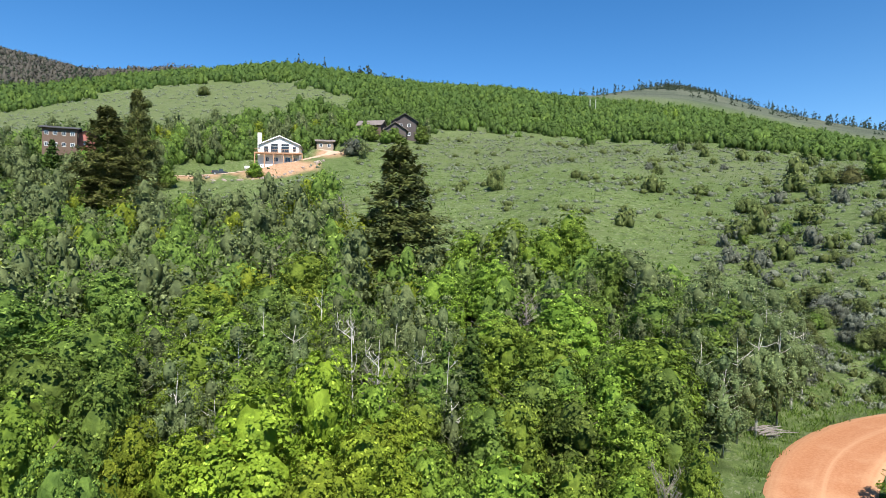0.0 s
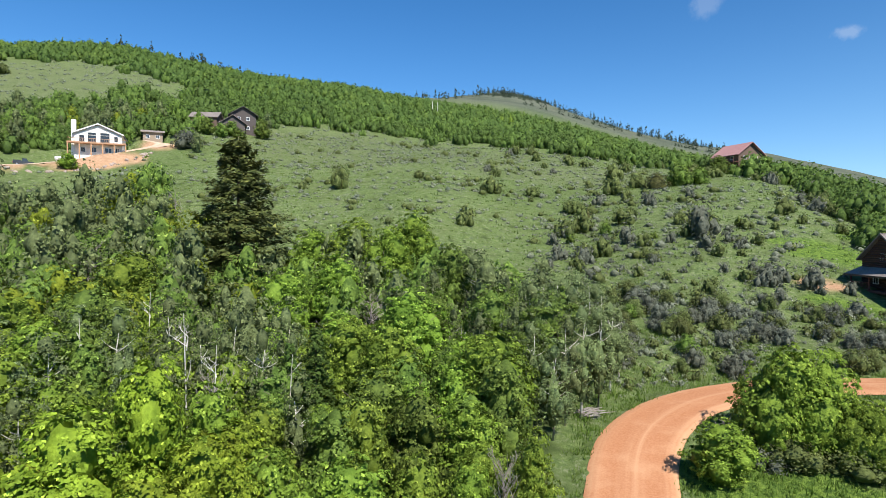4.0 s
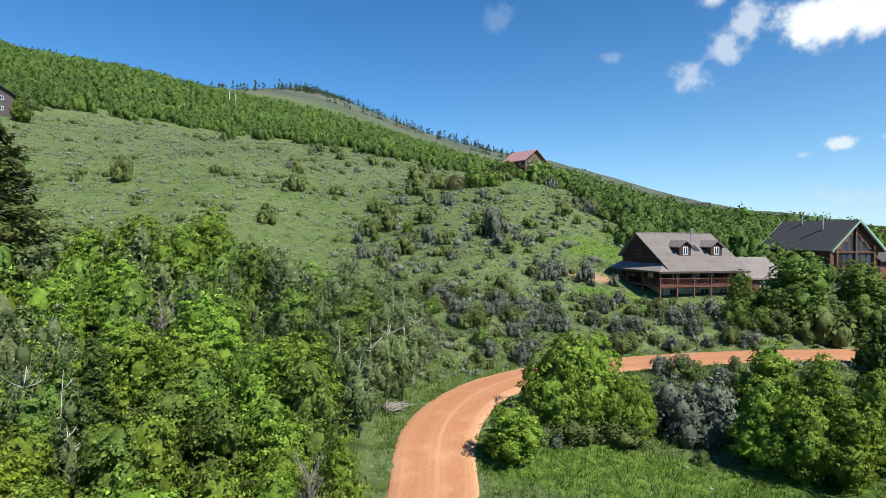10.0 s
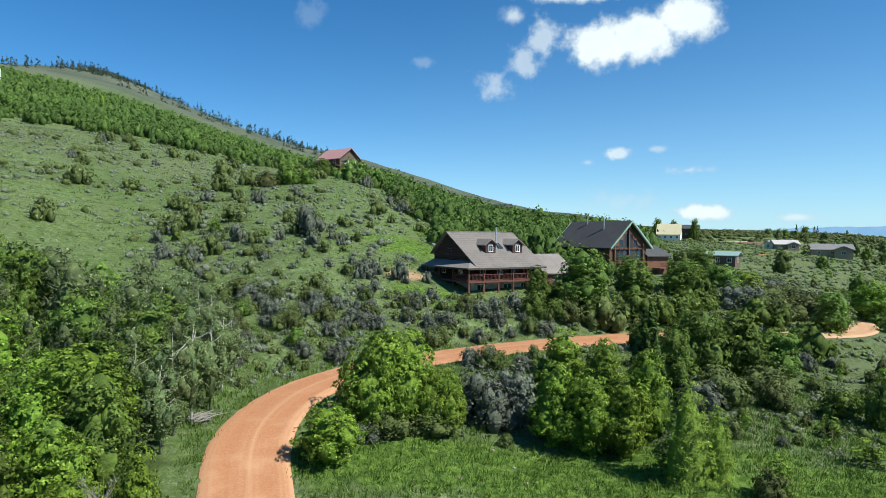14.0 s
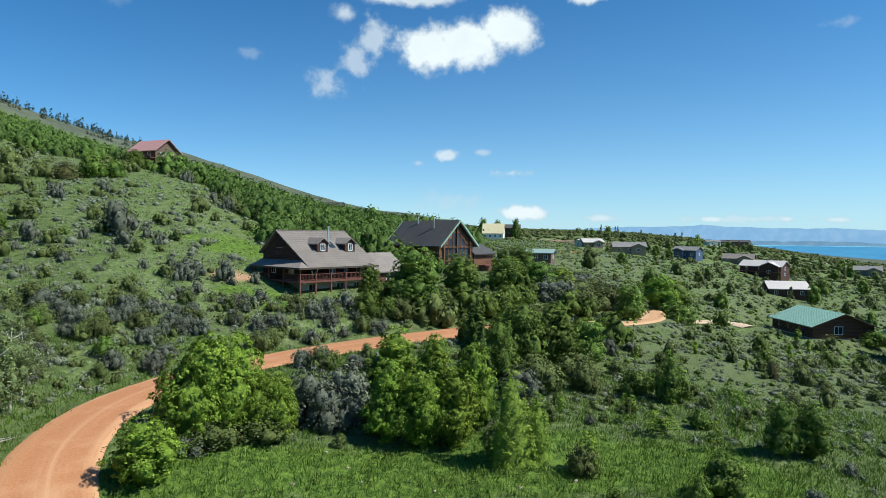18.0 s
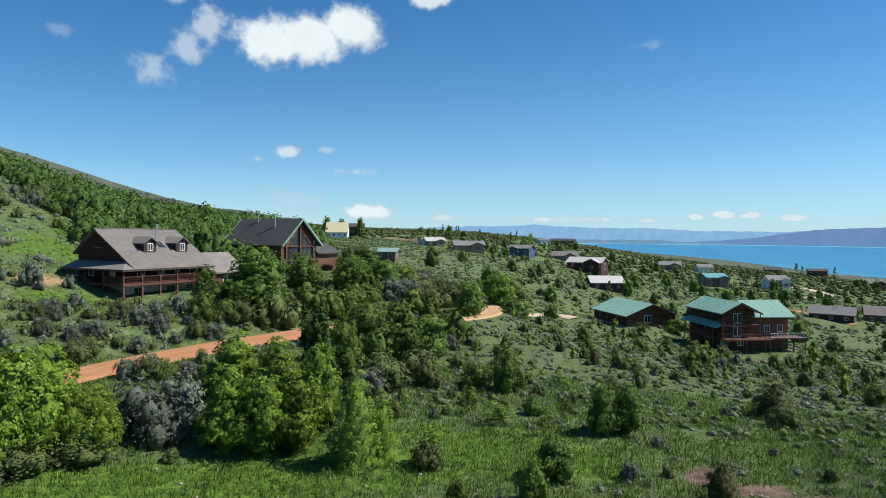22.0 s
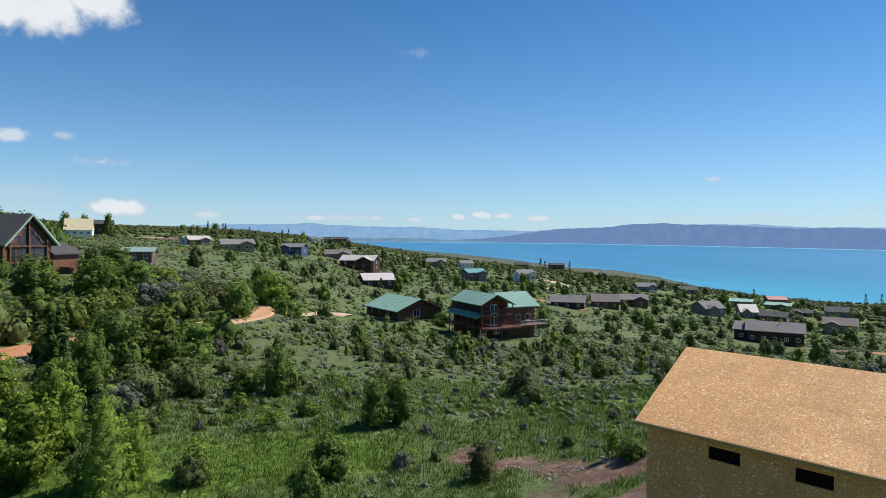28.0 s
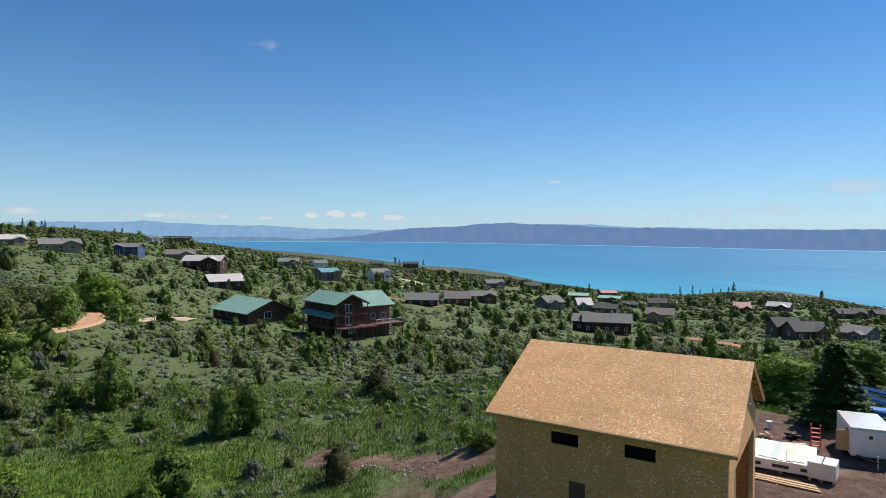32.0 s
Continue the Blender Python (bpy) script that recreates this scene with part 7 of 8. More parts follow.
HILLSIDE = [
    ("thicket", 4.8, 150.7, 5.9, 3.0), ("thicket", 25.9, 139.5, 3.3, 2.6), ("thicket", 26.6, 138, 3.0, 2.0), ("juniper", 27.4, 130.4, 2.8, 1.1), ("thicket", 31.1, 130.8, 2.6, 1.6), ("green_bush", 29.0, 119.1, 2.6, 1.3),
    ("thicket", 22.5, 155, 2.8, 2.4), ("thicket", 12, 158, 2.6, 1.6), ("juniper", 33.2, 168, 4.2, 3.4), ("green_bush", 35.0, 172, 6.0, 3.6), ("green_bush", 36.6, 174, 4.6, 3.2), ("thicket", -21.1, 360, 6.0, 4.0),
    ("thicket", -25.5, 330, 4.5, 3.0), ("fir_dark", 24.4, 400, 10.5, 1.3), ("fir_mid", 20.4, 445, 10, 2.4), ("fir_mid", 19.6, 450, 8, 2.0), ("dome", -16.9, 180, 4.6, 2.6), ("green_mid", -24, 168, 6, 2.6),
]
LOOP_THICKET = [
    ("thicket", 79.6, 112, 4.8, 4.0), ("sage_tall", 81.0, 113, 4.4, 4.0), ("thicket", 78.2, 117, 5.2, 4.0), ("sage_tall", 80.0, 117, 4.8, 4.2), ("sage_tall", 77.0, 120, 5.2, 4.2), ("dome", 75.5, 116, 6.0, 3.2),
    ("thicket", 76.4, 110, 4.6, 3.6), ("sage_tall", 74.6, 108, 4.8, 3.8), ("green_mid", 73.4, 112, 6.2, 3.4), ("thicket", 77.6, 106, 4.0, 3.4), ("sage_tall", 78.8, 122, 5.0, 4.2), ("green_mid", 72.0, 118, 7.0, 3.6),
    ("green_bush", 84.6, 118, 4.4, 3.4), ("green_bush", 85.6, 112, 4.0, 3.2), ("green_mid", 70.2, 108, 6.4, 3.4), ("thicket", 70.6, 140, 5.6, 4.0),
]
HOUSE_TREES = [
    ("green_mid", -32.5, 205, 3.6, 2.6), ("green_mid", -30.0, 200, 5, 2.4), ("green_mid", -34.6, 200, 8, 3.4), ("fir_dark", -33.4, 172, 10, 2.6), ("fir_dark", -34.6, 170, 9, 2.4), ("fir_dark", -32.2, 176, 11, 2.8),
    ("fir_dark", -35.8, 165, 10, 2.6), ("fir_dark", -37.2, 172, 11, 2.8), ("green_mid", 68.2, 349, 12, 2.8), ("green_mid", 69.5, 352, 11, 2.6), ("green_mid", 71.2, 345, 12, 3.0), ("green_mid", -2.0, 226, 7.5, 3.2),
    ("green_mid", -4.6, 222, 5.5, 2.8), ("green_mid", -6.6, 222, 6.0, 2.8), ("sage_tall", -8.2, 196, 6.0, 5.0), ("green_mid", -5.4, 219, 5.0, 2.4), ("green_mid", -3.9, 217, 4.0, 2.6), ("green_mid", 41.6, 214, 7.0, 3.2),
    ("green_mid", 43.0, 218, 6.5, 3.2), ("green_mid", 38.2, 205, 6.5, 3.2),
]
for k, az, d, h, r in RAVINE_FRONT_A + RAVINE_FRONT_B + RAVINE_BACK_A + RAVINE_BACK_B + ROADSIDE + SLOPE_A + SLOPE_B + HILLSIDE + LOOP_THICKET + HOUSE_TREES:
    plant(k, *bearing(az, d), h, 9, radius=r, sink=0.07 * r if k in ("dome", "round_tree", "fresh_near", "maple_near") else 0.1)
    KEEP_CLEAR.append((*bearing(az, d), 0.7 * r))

x, y = scatter(1, -45, 27, 25, 64, 3.3, -1.2, margin=4.0)
for px, py in zip(x, y):
    d, a = math.hypot(px, py), math.degrees(math.atan2(px, py))
    k = rng.random() + 0.25 * float(waves(np.array([px]), np.array([py]), 18, 70)[0])
    if d < 38:
        if a < 1:
            plant("maple_near" if k < 0.55 else "fresh_near", px, py, rng.uniform(5, 7.5), 1, group="ravine trees")
        else:
            plant("fresh_near" if k < 0.85 else "green_near", px, py, rng.uniform(3.2, 5.2), 1, group="ravine trees")
    elif 3 < a < 22 and d < 52:
        plant("fresh_near" if k < 0.75 else "green_near", px, py, rng.uniform(5.5, 8), 1, group="ravine trees")
    elif a > 14 and d > 40:
        plant("aspen_near" if k < 0.6 else "green_near", px, py, rng.uniform(7.0, 9.5), 1, group="ravine trees")
    else:
        plant("aspen_near" if k < 0.42 else "fresh_near" if k < 0.74 else "green_near" if k < 0.95 or d < 46 else "bare", px, py, rng.uniform(6, 9), 1, group="ravine trees")
for az, d, h in ((24.5, 45.5, 7.5), (25.6, 48, 9), (27, 50, 9.5), (28.5, 52.5, 9), (26, 54, 10), (29.5, 56, 8.5), (27.8, 58, 9.5), (24, 52, 9.5), (30.3, 59, 7), (25, 60, 10), (22.5, 57, 10), (28.6, 63, 8), (22, 63, 9), (20, 61, 10), (23.4, 67, 9), (26.5, 67, 8.5)):
    plant("aspen_near", *bearing(az, d), h, 6, group="ravine trees", wide=1.1)
for az, d, h in ((0.4, 46, 9.5), (-2.5, 50, 9.5), (4.0, 58, 8), (-8.2, 49, 11), (-11, 60, 9), (7.5, 54, 7), (12, 60, 7.5), (-16, 52, 9), (-22, 48, 8), (16, 55, 6.5), (19.5, 56, 7), (-5.8, 47, 9.5), (24.6, 47, 5.5), (22.2, 50, 6)):
    plant("aspen_stem", *bearing(az, d), h, 4, group="aspen stems")

# the wood farther up, too dense to count
MID_ASPEN = [clump(300 + i, LEAF_ASPEN, 420, 0.024, 1.0, 0.27, 4, 0.08, 0.2, 0.55, inner=0.66, rings=2, segs=5, tone=0.1) for i in range(4)]
MID_MAPLE = [clump(310 + i, LEAF_MAPLE, 400, 0.03, 1.0, 0.38, 4, inner=0.72, rings=2, segs=5, tone=0.1) for i in range(3)]
MID_GREEN = [clump(320 + i, LEAF_GREEN, 400, 0.03, 1.0, 0.38, 4, inner=0.72, rings=2, segs=5, tone=0.1) for i in range(4)]
x, y = scatter(2, -45, 24, 62, 130, 3.7, -1.1)
d, a = np.hypot(x, y), np.degrees(np.arctan2(x, y))
keep = (a < -9) | (d < 92 - 0.55 * np.maximum(a, 0))
x2, y2 = scatter(12, -45, 0, 128, 245, 6.0, -0.7, 40)
op = spot_mask(x2, y2, OPEN) < 0.4
x, y = np.concatenate([x[keep], x2[op]]), np.concatenate([y[keep], y2[op]])
pick = np.random.RandomState(7).uniform(0, 1, len(x)) + 0.12 * waves(x, y, 25, 77)
for name, meshes, lo, hi, h, label in (("aspen_wood", MID_ASPEN, -9, 0.46, 7.5, "grey-green aspens massed on the slope"), ("maple_wood", MID_MAPLE, 0.46, 0.6, 6.0, "yellow-green maples in the hillside wood"),
                                        ("green_wood", MID_GREEN, 0.6, 9, 6.4, "fresh green trees in the hillside wood")):
    sel = (pick >= lo) & (pick < hi)
    strew(name, meshes, x[sel], y[sel], h, 40, label, "wood", 0.3)
for i in range(0, len(x), 16):
    if math.hypot(x[i], y[i]) < 135:
        plant("bare", x[i] + 1.5, y[i] + 1.0, rng.uniform(5, 7), 2, group="dead trees")

# bushes on the slopes: the nearest are things, those past them are massed
BUSHES = []


def bush(k, x, y, h, group):
    BUSHES.append((math.hypot(x, y), k, x, y, h, group))


x, y = scatter(3, 24, 152, 40, 125, 3.9, -0.3, 20)
lush = spot_mask(x, y, LUSH) < 0.5
for px, py in zip(x[lush], y[lush]):
    k, a = rng.random(), math.degrees(math.atan2(px, py))
    if a < 60 and rng.random() < 0.25 or a < 30 and math.hypot(px, py) < 62:
        continue
    if a > 95 and math.hypot(px, py) < 78:
        if k < 0.45:
            bush("thicket" if k < 0.15 else "sage_tall", px, py, rng.uniform(0.6, 1.3), "slope bushes")
    elif a > 60:
        bush("thicket" if k < 0.55 else "sage_tall" if k < 0.72 else "sapling" if k < 0.86 else "green_bush", px, py, rng.uniform(0.7, 1.7) if k < 0.72 else rng.uniform(1.4, 3.0), "slope bushes")
    else:
        bush("thicket" if k < 0.4 else "sage_tall" if k < 0.9 else "green_bush", px, py, rng.uniform(1.0, 2.2), "slope bushes")
x, y = scatter(13, 57, 74, 71, 92, 3.2, -0.9)
for px, py in zip(x, y):
    bush("thicket" if rng.random() < 0.4 else "green_bush", px, py, rng.uniform(2.4, 4.2), "bank thicket")
x, y = scatter(14, 68, 81, 60, 108, 4.6, -0.6)
for px, py in zip(x, y):
    k = rng.random()
    bush("thicket" if k < 0.2 else "green_bush" if k < 0.8 else "sage_tall", px, py, rng.uniform(2.2, 4.2), "bank thicket")
x, y = scatter(15, 27, 58, 62, 84, 2.6, -0.7, 14, jitter=0.7)
for px, py in zip(x, y):
    bush("sage_tall" if rng.random() < 0.7 else "thicket", px, py, rng.uniform(1.2, 2.4), "bank bushes")
x, y = scatter(16, 16, 60, 95, 240, 7.0, 0.1, 35, jitter=0.8)
for px, py in zip(x, y):
    a = math.degrees(math.atan2(px, py))
    if rng.random() < (a - 6) / 40:
        bush("thicket" if rng.random() < 0.7 else "sage_tall", px, py, rng.uniform(1.8, 3.8), "meadow bushes")
BUSHES.sort()
for d, k, px, py, h, g in BUSHES[:250]:
    plant(k, px, py, h, 3, group=g)
REST = {"thicket": [clump(340 + i, LEAF_SHRUB, 130, 0.075, 1.0, 0.62, 3, inner=0.75, rings=2, segs=5, tone=0.1) for i in range(3)], "sage_tall": [clump(345 + i, LEAF_BRUSH, 130, 0.07, 1.0, 0.66, 3, 0, 0.2, inner=0.72, rings=2, segs=5, tone=0.15) for i in range(3)],
        "green_bush": [clump(350 + i, LEAF_GREEN, 130, 0.075, 1.0, 0.6, 3, inner=0.75, rings=2, segs=5, tone=0.1) for i in range(3)], "sapling": [clump(355 + i, LEAF_FRESH, 80, 0.05, 1.0, 0.24, 2) for i in range(3)]}
for k, meshes in REST.items():
    sel = [b for b in BUSHES[250:] if b[1] == k]
    if sel:
        strew("massed_" + k.replace("_tall", "brush"), meshes, np.array([b[2] for b in sel]), np.array([b[3] for b in sel]), np.array([b[4] for b in sel]), 45, KINDS[k][1] + " over the farther slope", "scrub", 0.1)

HILL_NEAR = [clump(180 + i, LEAF_HILL, 120, 0.075, 1.0, 0.95, 4, 0, 0.1, 0.6, inner=0.74, rings=2, segs=5, tone=0.22) for i in range(5)]
HILL_NEAR_MAPLE = [clump(185 + i, LEAF_HILL_BRIGHT, 120, 0.075, 1.0, 0.95, 4, 0, 0.1, 0.6, inner=0.74, rings=2, segs=5, tone=0.22) for i in range(4)]
HILL = [clump(200 + i, LEAF_HILL, 20, 0.12, 1.0, 0.78, 1, rings=2, segs=4) for i in range(6)]
HILL_MAPLE = [clump(210 + i, LEAF_HILL_BRIGHT, 20, 0.12, 1.0, 0.78, 1, rings=2, segs=4) for i in range(4)]
HILL_DARK = [clump(215 + i, LEAF_OAK, 26, 0.1, 1.0, 0.7, 1, rings=2, segs=5) for i in range(3)]
SAGE_CLUMP = [clump(220 + i, LEAF_SAGE, 28, 0.085, 0.55, 0.62, 0, inner=0.66, rings=2, segs=4, tone=0.2) for i in range(6)]
SHRUB_CLUMP = [clump(230 + i, LEAF_SHRUB, 28, 0.09, 0.65, 0.66, 0, inner=0.68, rings=2, segs=4, tone=0.2) for i in range(6)]
FAR_CLUMP = [clump(235 + i, LEAF_SHRUB, 6, 0.14, 0.6, 0.75, 0, rings=2, segs=5) for i in range(5)]
GREEN_CLUMP = [clump(236 + i, LEAF_GREEN, 28, 0.09, 0.65, 0.62, 0, inner=0.68, rings=2, segs=4, tone=0.2) for i in range(5)]
SAGE_NEAR = [clump(420 + i, LEAF_SAGE, 46, 0.07, 0.55, 0.62, 1, 0, 0.2, 0.5, inner=0.58, rings=2, segs=4, tone=0.12) for i in range(6)]
SHRUB_NEAR = [clump(430 + i, LEAF_SHRUB, 46, 0.075, 0.65, 0.66, 1, 0, 0.15, 0.5, inner=0.6, rings=2, segs=4, tone=0.12) for i in range(6)]
TUFT = [grass_tuft(240 + i, GRASS_BLADE, 26, 0.34, 0.6, 0.035) for i in range(3)]


def wooded(x, y):
    keep = spot_mask(x, y, OPEN) < 0.35
    return x[keep], y[keep]


x, y = wooded(*scatter(4, -45, 66, 170, 600, 5.6, -1.0, 60, jitter=0.8))
m = 0.5 + 0.3 * np.random.RandomState(3).uniform(-1, 1, len(x)) + 0.3 * waves(x, y, 60, 9)
tall = 4.4 + 1.3 * waves(x, y, 34, 12)
near, far = (np.hypot(x, y) > 200) & (np.hypot(x, y) < 340), np.hypot(x, y) >= 340
strew("near_hillside_wood", HILL_NEAR, x[(m < 0.55) & near], y[(m < 0.55) & near], tall[(m < 0.55) & near], 21, "dense green scrub oak below the crest", "scrub", 0.6)
strew("near_hillside_maples", HILL_NEAR_MAPLE, x[(m > 0.55) & (m < 0.74) & near], y[(m > 0.55) & (m < 0.74) & near], tall[(m > 0.55) & (m < 0.74) & near], 22, "bright maples in the scrub oak below the crest", "scrub", 0.6)
strew("hillside_wood", HILL, x[(m < 0.55) & far], y[(m < 0.55) & far], 4.6, 1, "dense green scrub oak on the hillside", "scrub", 0.6)
strew("hillside_maples", HILL_MAPLE, x[(m > 0.55) & (m < 0.74) & far], y[(m > 0.55) & (m < 0.74) & far], 4.6, 2, "bright maples among the hillside scrub", "scrub", 0.6)
strew("hillside_thicket", HILL_DARK, x[m > 0.74], y[m > 0.74], 4.4, 3, "darker thickets among the hillside scrub", "scrub", 0.5)
x, y = scatter(23, 42, 67, 112, 340, 5.0, -1.2, 40, jitter=0.6)
keep = np.hypot(x, y) > 114 + 13 * np.maximum(0, 50 - np.degrees(np.arctan2(x, y)))
strew("oak_wood", [clump(390 + i, LEAF_OAK, 150, 0.06, 1.0, 0.9, 4, 0, 0.12, 0.55, inner=0.68, rings=2, segs=5, tone=0.15) for i in range(4)], x[keep], y[keep], 4.6 + 1.0 * waves(x[keep], y[keep], 26, 13), 17, "dense green oak wood behind the log houses", "wood", 0.3)
x, y = scatter(27, 40.6, 66, 205, 430, 6.2, -0.9, 40, jitter=0.8)
strew("crest_oaks", [clump(402 + i, LEAF_OAK, 90, 0.06, 1.0, 0.78, 2, 0, 0.12, 0.55, inner=0.72, rings=2, segs=5, tone=0.2) for i in range(4)], x, y, 4.8 + 1.2 * np.clip((np.hypot(x, y) - 240) / 90, 0, 1), 27, "tall green oaks along the crest behind the houses", "wood", 0.3)
x, y = scatter(6, 22, 152, 38, 120, 2.0, -0.3, 12)
keep = (spot_mask(x, y, LUSH) < 0.3) & ((np.degrees(np.arctan2(x, y)) > 28) | (np.hypot(x, y) > 64))
x, y = x[keep], y[keep]
strew("sagebrush", SAGE_NEAR, x, y, 0.95, 3, "low grey-green sagebrush over the slope", "sagebrush", 0.1, 0.8)
x, y = scatter(17, -40, 60, 100, 430, 3.9, -0.1, 17, jitter=0.9)
keep = spot_mask(x, y, OPEN) > 0.3
strew("meadow_sage", SAGE_CLUMP, x[keep], y[keep], 1.2, 8, "silver sage dotted over the hill meadow", "sagebrush", 0.1)
x, y = scatter(22, -6, 62, 66, 255, 2.8, -0.1, 11, jitter=0.9)
strew("low_sage", [clump(384 + i, LEAF_SAGE, 22, 0.085, 0.36, 0.6, 0, inner=0.0) for i in range(3)], x, y, 0.95, 16, "low silver sage tufts in the hill grass", "sagebrush", 0.05)
x, y = scatter(24, 80, 152, 70, 330, 9.5, -0.1, 26, jitter=0.8)
strew("round_bushes", [clump(394 + i, LEAF_SHRUB, 64, 0.085, 0.9, 0.62, 2, inner=0.78, rings=2, segs=5, tone=0.15) for i in range(4)], x, y, 1.9, 18, "round dark green bushes over the lakeside slope", "scrub", 0.1)
near_x, near_y = scatter(7, 58, 152, 56, 160, 1.6, -0.75, 30, jitter=0.85)
far_x, far_y = scatter(29, 58, 152, 160, 340, 2.7, -0.7, 40, jitter=0.85)
x, y = np.concatenate([near_x, far_x]), np.concatenate([near_y, far_y])
size = 0.9 + 0.3 * np.clip((np.hypot(x, y) - 120) / 120, 0, 1)
pick = np.random.RandomState(14).uniform(0, 1, len(x)) + 0.16 * waves(x, y, 38, 78)
for name, meshes, lo, hi, label, category in (("scrub", SHRUB_CLUMP, -9, 0.36, "green scrub over the lakeside slope", "scrub"), ("silver_brush", SAGE_CLUMP, 0.36, 0.76, "silver-green sagebrush over the lakeside slope", "sagebrush"),
                                              ("leafy_scrub", GREEN_CLUMP, 0.76, 9, "fresh green low bushes over the lakeside slope", "scrub")):
    sel = (pick >= lo) & (pick < hi)
    strew(name, meshes, x[sel], y[sel], size[sel], 14, label, category, 0.1, 0.9)
x, y = scatter(8, 55, 152, 320, 760, 7.0, -0.5, 60)
strew("far_scrub", FAR_CLUMP, x, y, 2.3, 5, "dark scrub on the far slope above the lake", "scrub", 0.2)
x, y = scatter(21, 38, 125, 36, 62, 1.6, 0.45, 7, jitter=0.9)
strew("meadow_herbs", [clump(380 + i, GRASS_BLADE, 40, 0.085, 0.34, 0.6, 2, inner=0.0) for i in range(3)], x, y, 0.7, 12, "low leafy herbs in the green clearing", "herbs", 0.1)
x, y = scatter(9, 26, 150, 33, 72, 0.8, -0.8, 9, 0.1)
strew("grass", TUFT, x, y, 1.0, 6, "long green grass in the clearing", "grass", 0.05)
x, y = scatter(18, -10, 60, 75, 260, 2.4, -0.6, 14, 0.3)
strew("meadow_grass", [grass_tuft(246 + i, GRASS_BLADE, 9, 0.4, 0.7, 0.09) for i in range(3)], x, y, 0.9, 7, "tussocky meadow grass on the hill", "grass", 0.05)
x, y = scatter(33, -8, 38, 112, 300, 2.9, 0.3, 24, jitter=0.9)
keep = spot_mask(x, y, OPEN) > 0.35
x, y = x[keep], y[keep]
pick = np.random.RandomState(17).uniform(0, 1, len(x))
strew("hill_sage", SAGE_CLUMP, x[pick < 0.8], y[pick < 0.8], 1.15, 30, "pale silver sagebrush drifts in the hill meadow", "sagebrush", 0.1, 0.8)
strew("hill_brush", SHRUB_CLUMP, x[pick >= 0.8], y[pick >= 0.8], 1.9, 31, "scattered green brush in the hill meadow", "scrub", 0.1)

x, y = scatter(25, 23, 46, 82, 165, 4.4, 0.0, 16, jitter=0.8)
pick = np.random.RandomState(15).uniform(0, 1, len(x))
strew("grey_brush", SAGE_CLUMP, x[pick < 0.6], y[pick < 0.6], 1.8, 25, "grey sagebrush thickening towards the road", "sagebrush", 0.1)
strew("low_brush", SHRUB_CLUMP, x[pick >= 0.6], y[pick >= 0.6], 1.7, 26, "low green brush thickening towards the road", "scrub", 0.1)

x, y = scatter(28, 27, 60, 58, 87, 1.45, -0.5, 10, jitter=0.8)
pick = np.random.RandomState(16).uniform(0, 1, len(x))
strew("road_sage", SAGE_NEAR, x[pick < 0.62], y[pick < 0.62], 1.15, 28, "silver sagebrush above the road", "sagebrush", 0.1)
strew("road_brush", SHRUB_NEAR, x[pick >= 0.62], y[pick >= 0.62], 1.25, 29, "low green brush above the road", "scrub", 0.1)

# dark conifers on the far crests
SPIKE = [spike(250 + i, FAR_NEEDLE, 26, 0.11, 0.2) for i in range(3)]
far_x, far_y = [], []
for az0, az1, d0, d1, n in ((-42, -29, 560, 1420, 1500), (-29, -23, 900, 1420, 700), (12, 24, 1250, 1500, 2400), (25, 42, 1600, 2050, 2400)):
    r = np.random.RandomState(int(d0))
    a, d = r.uniform(az0, az1, n), r.uniform(d0, d1, n)
    px, py = bearing_np(a, d)
    keep = waves(px, py, 120, 61) > (-0.25 if az1 < -28 else -0.2 if az1 < 0 else -0.3)
    far_x.append(px[keep])
    far_y.append(py[keep])
r = np.random.RandomState(8)
px, py = bearing_np(np.concatenate([r.uniform(-14, -13, 4), r.uniform(-11, -1, 16), r.uniform(-8, -5, 8)]), r.uniform(560, 600, 28))
strew("crest_conifers", SPIKE, px, py, 9.0, 10, "dark conifers along the crest of the hill", "conifers", 0.5)
strew("far_conifers", SPIKE, np.concatenate(far_x), np.concatenate(far_y), np.where(np.concatenate(far_x) > 150, 4.4, 7.0), 9, "dark conifer forest on the far crests", "forest", 0.5)

r = np.random.RandomState(18)
px, py = bearing_np(r.uniform(-42, -22, 2600), r.uniform(600, 1420, 2600))
strew("leafless_grove", [clump(398 + i, BARE_WOOD, 8, 0.16, 1.0, 0.45, 0, inner=0.7, rings=2, segs=5) for i in range(3)], px, py, 6.5, 19, "grey-brown leafless groves on the far hillside", "forest", 0.5)
x, y = scatter(19, 8, 40, 900, 2300, 17, 0.42, 130, jitter=0.9)
strew("far_hill_conifers", SPIKE, x, y, 11, 11, "dark conifers dotted over the far hill", "conifers", 0.5)
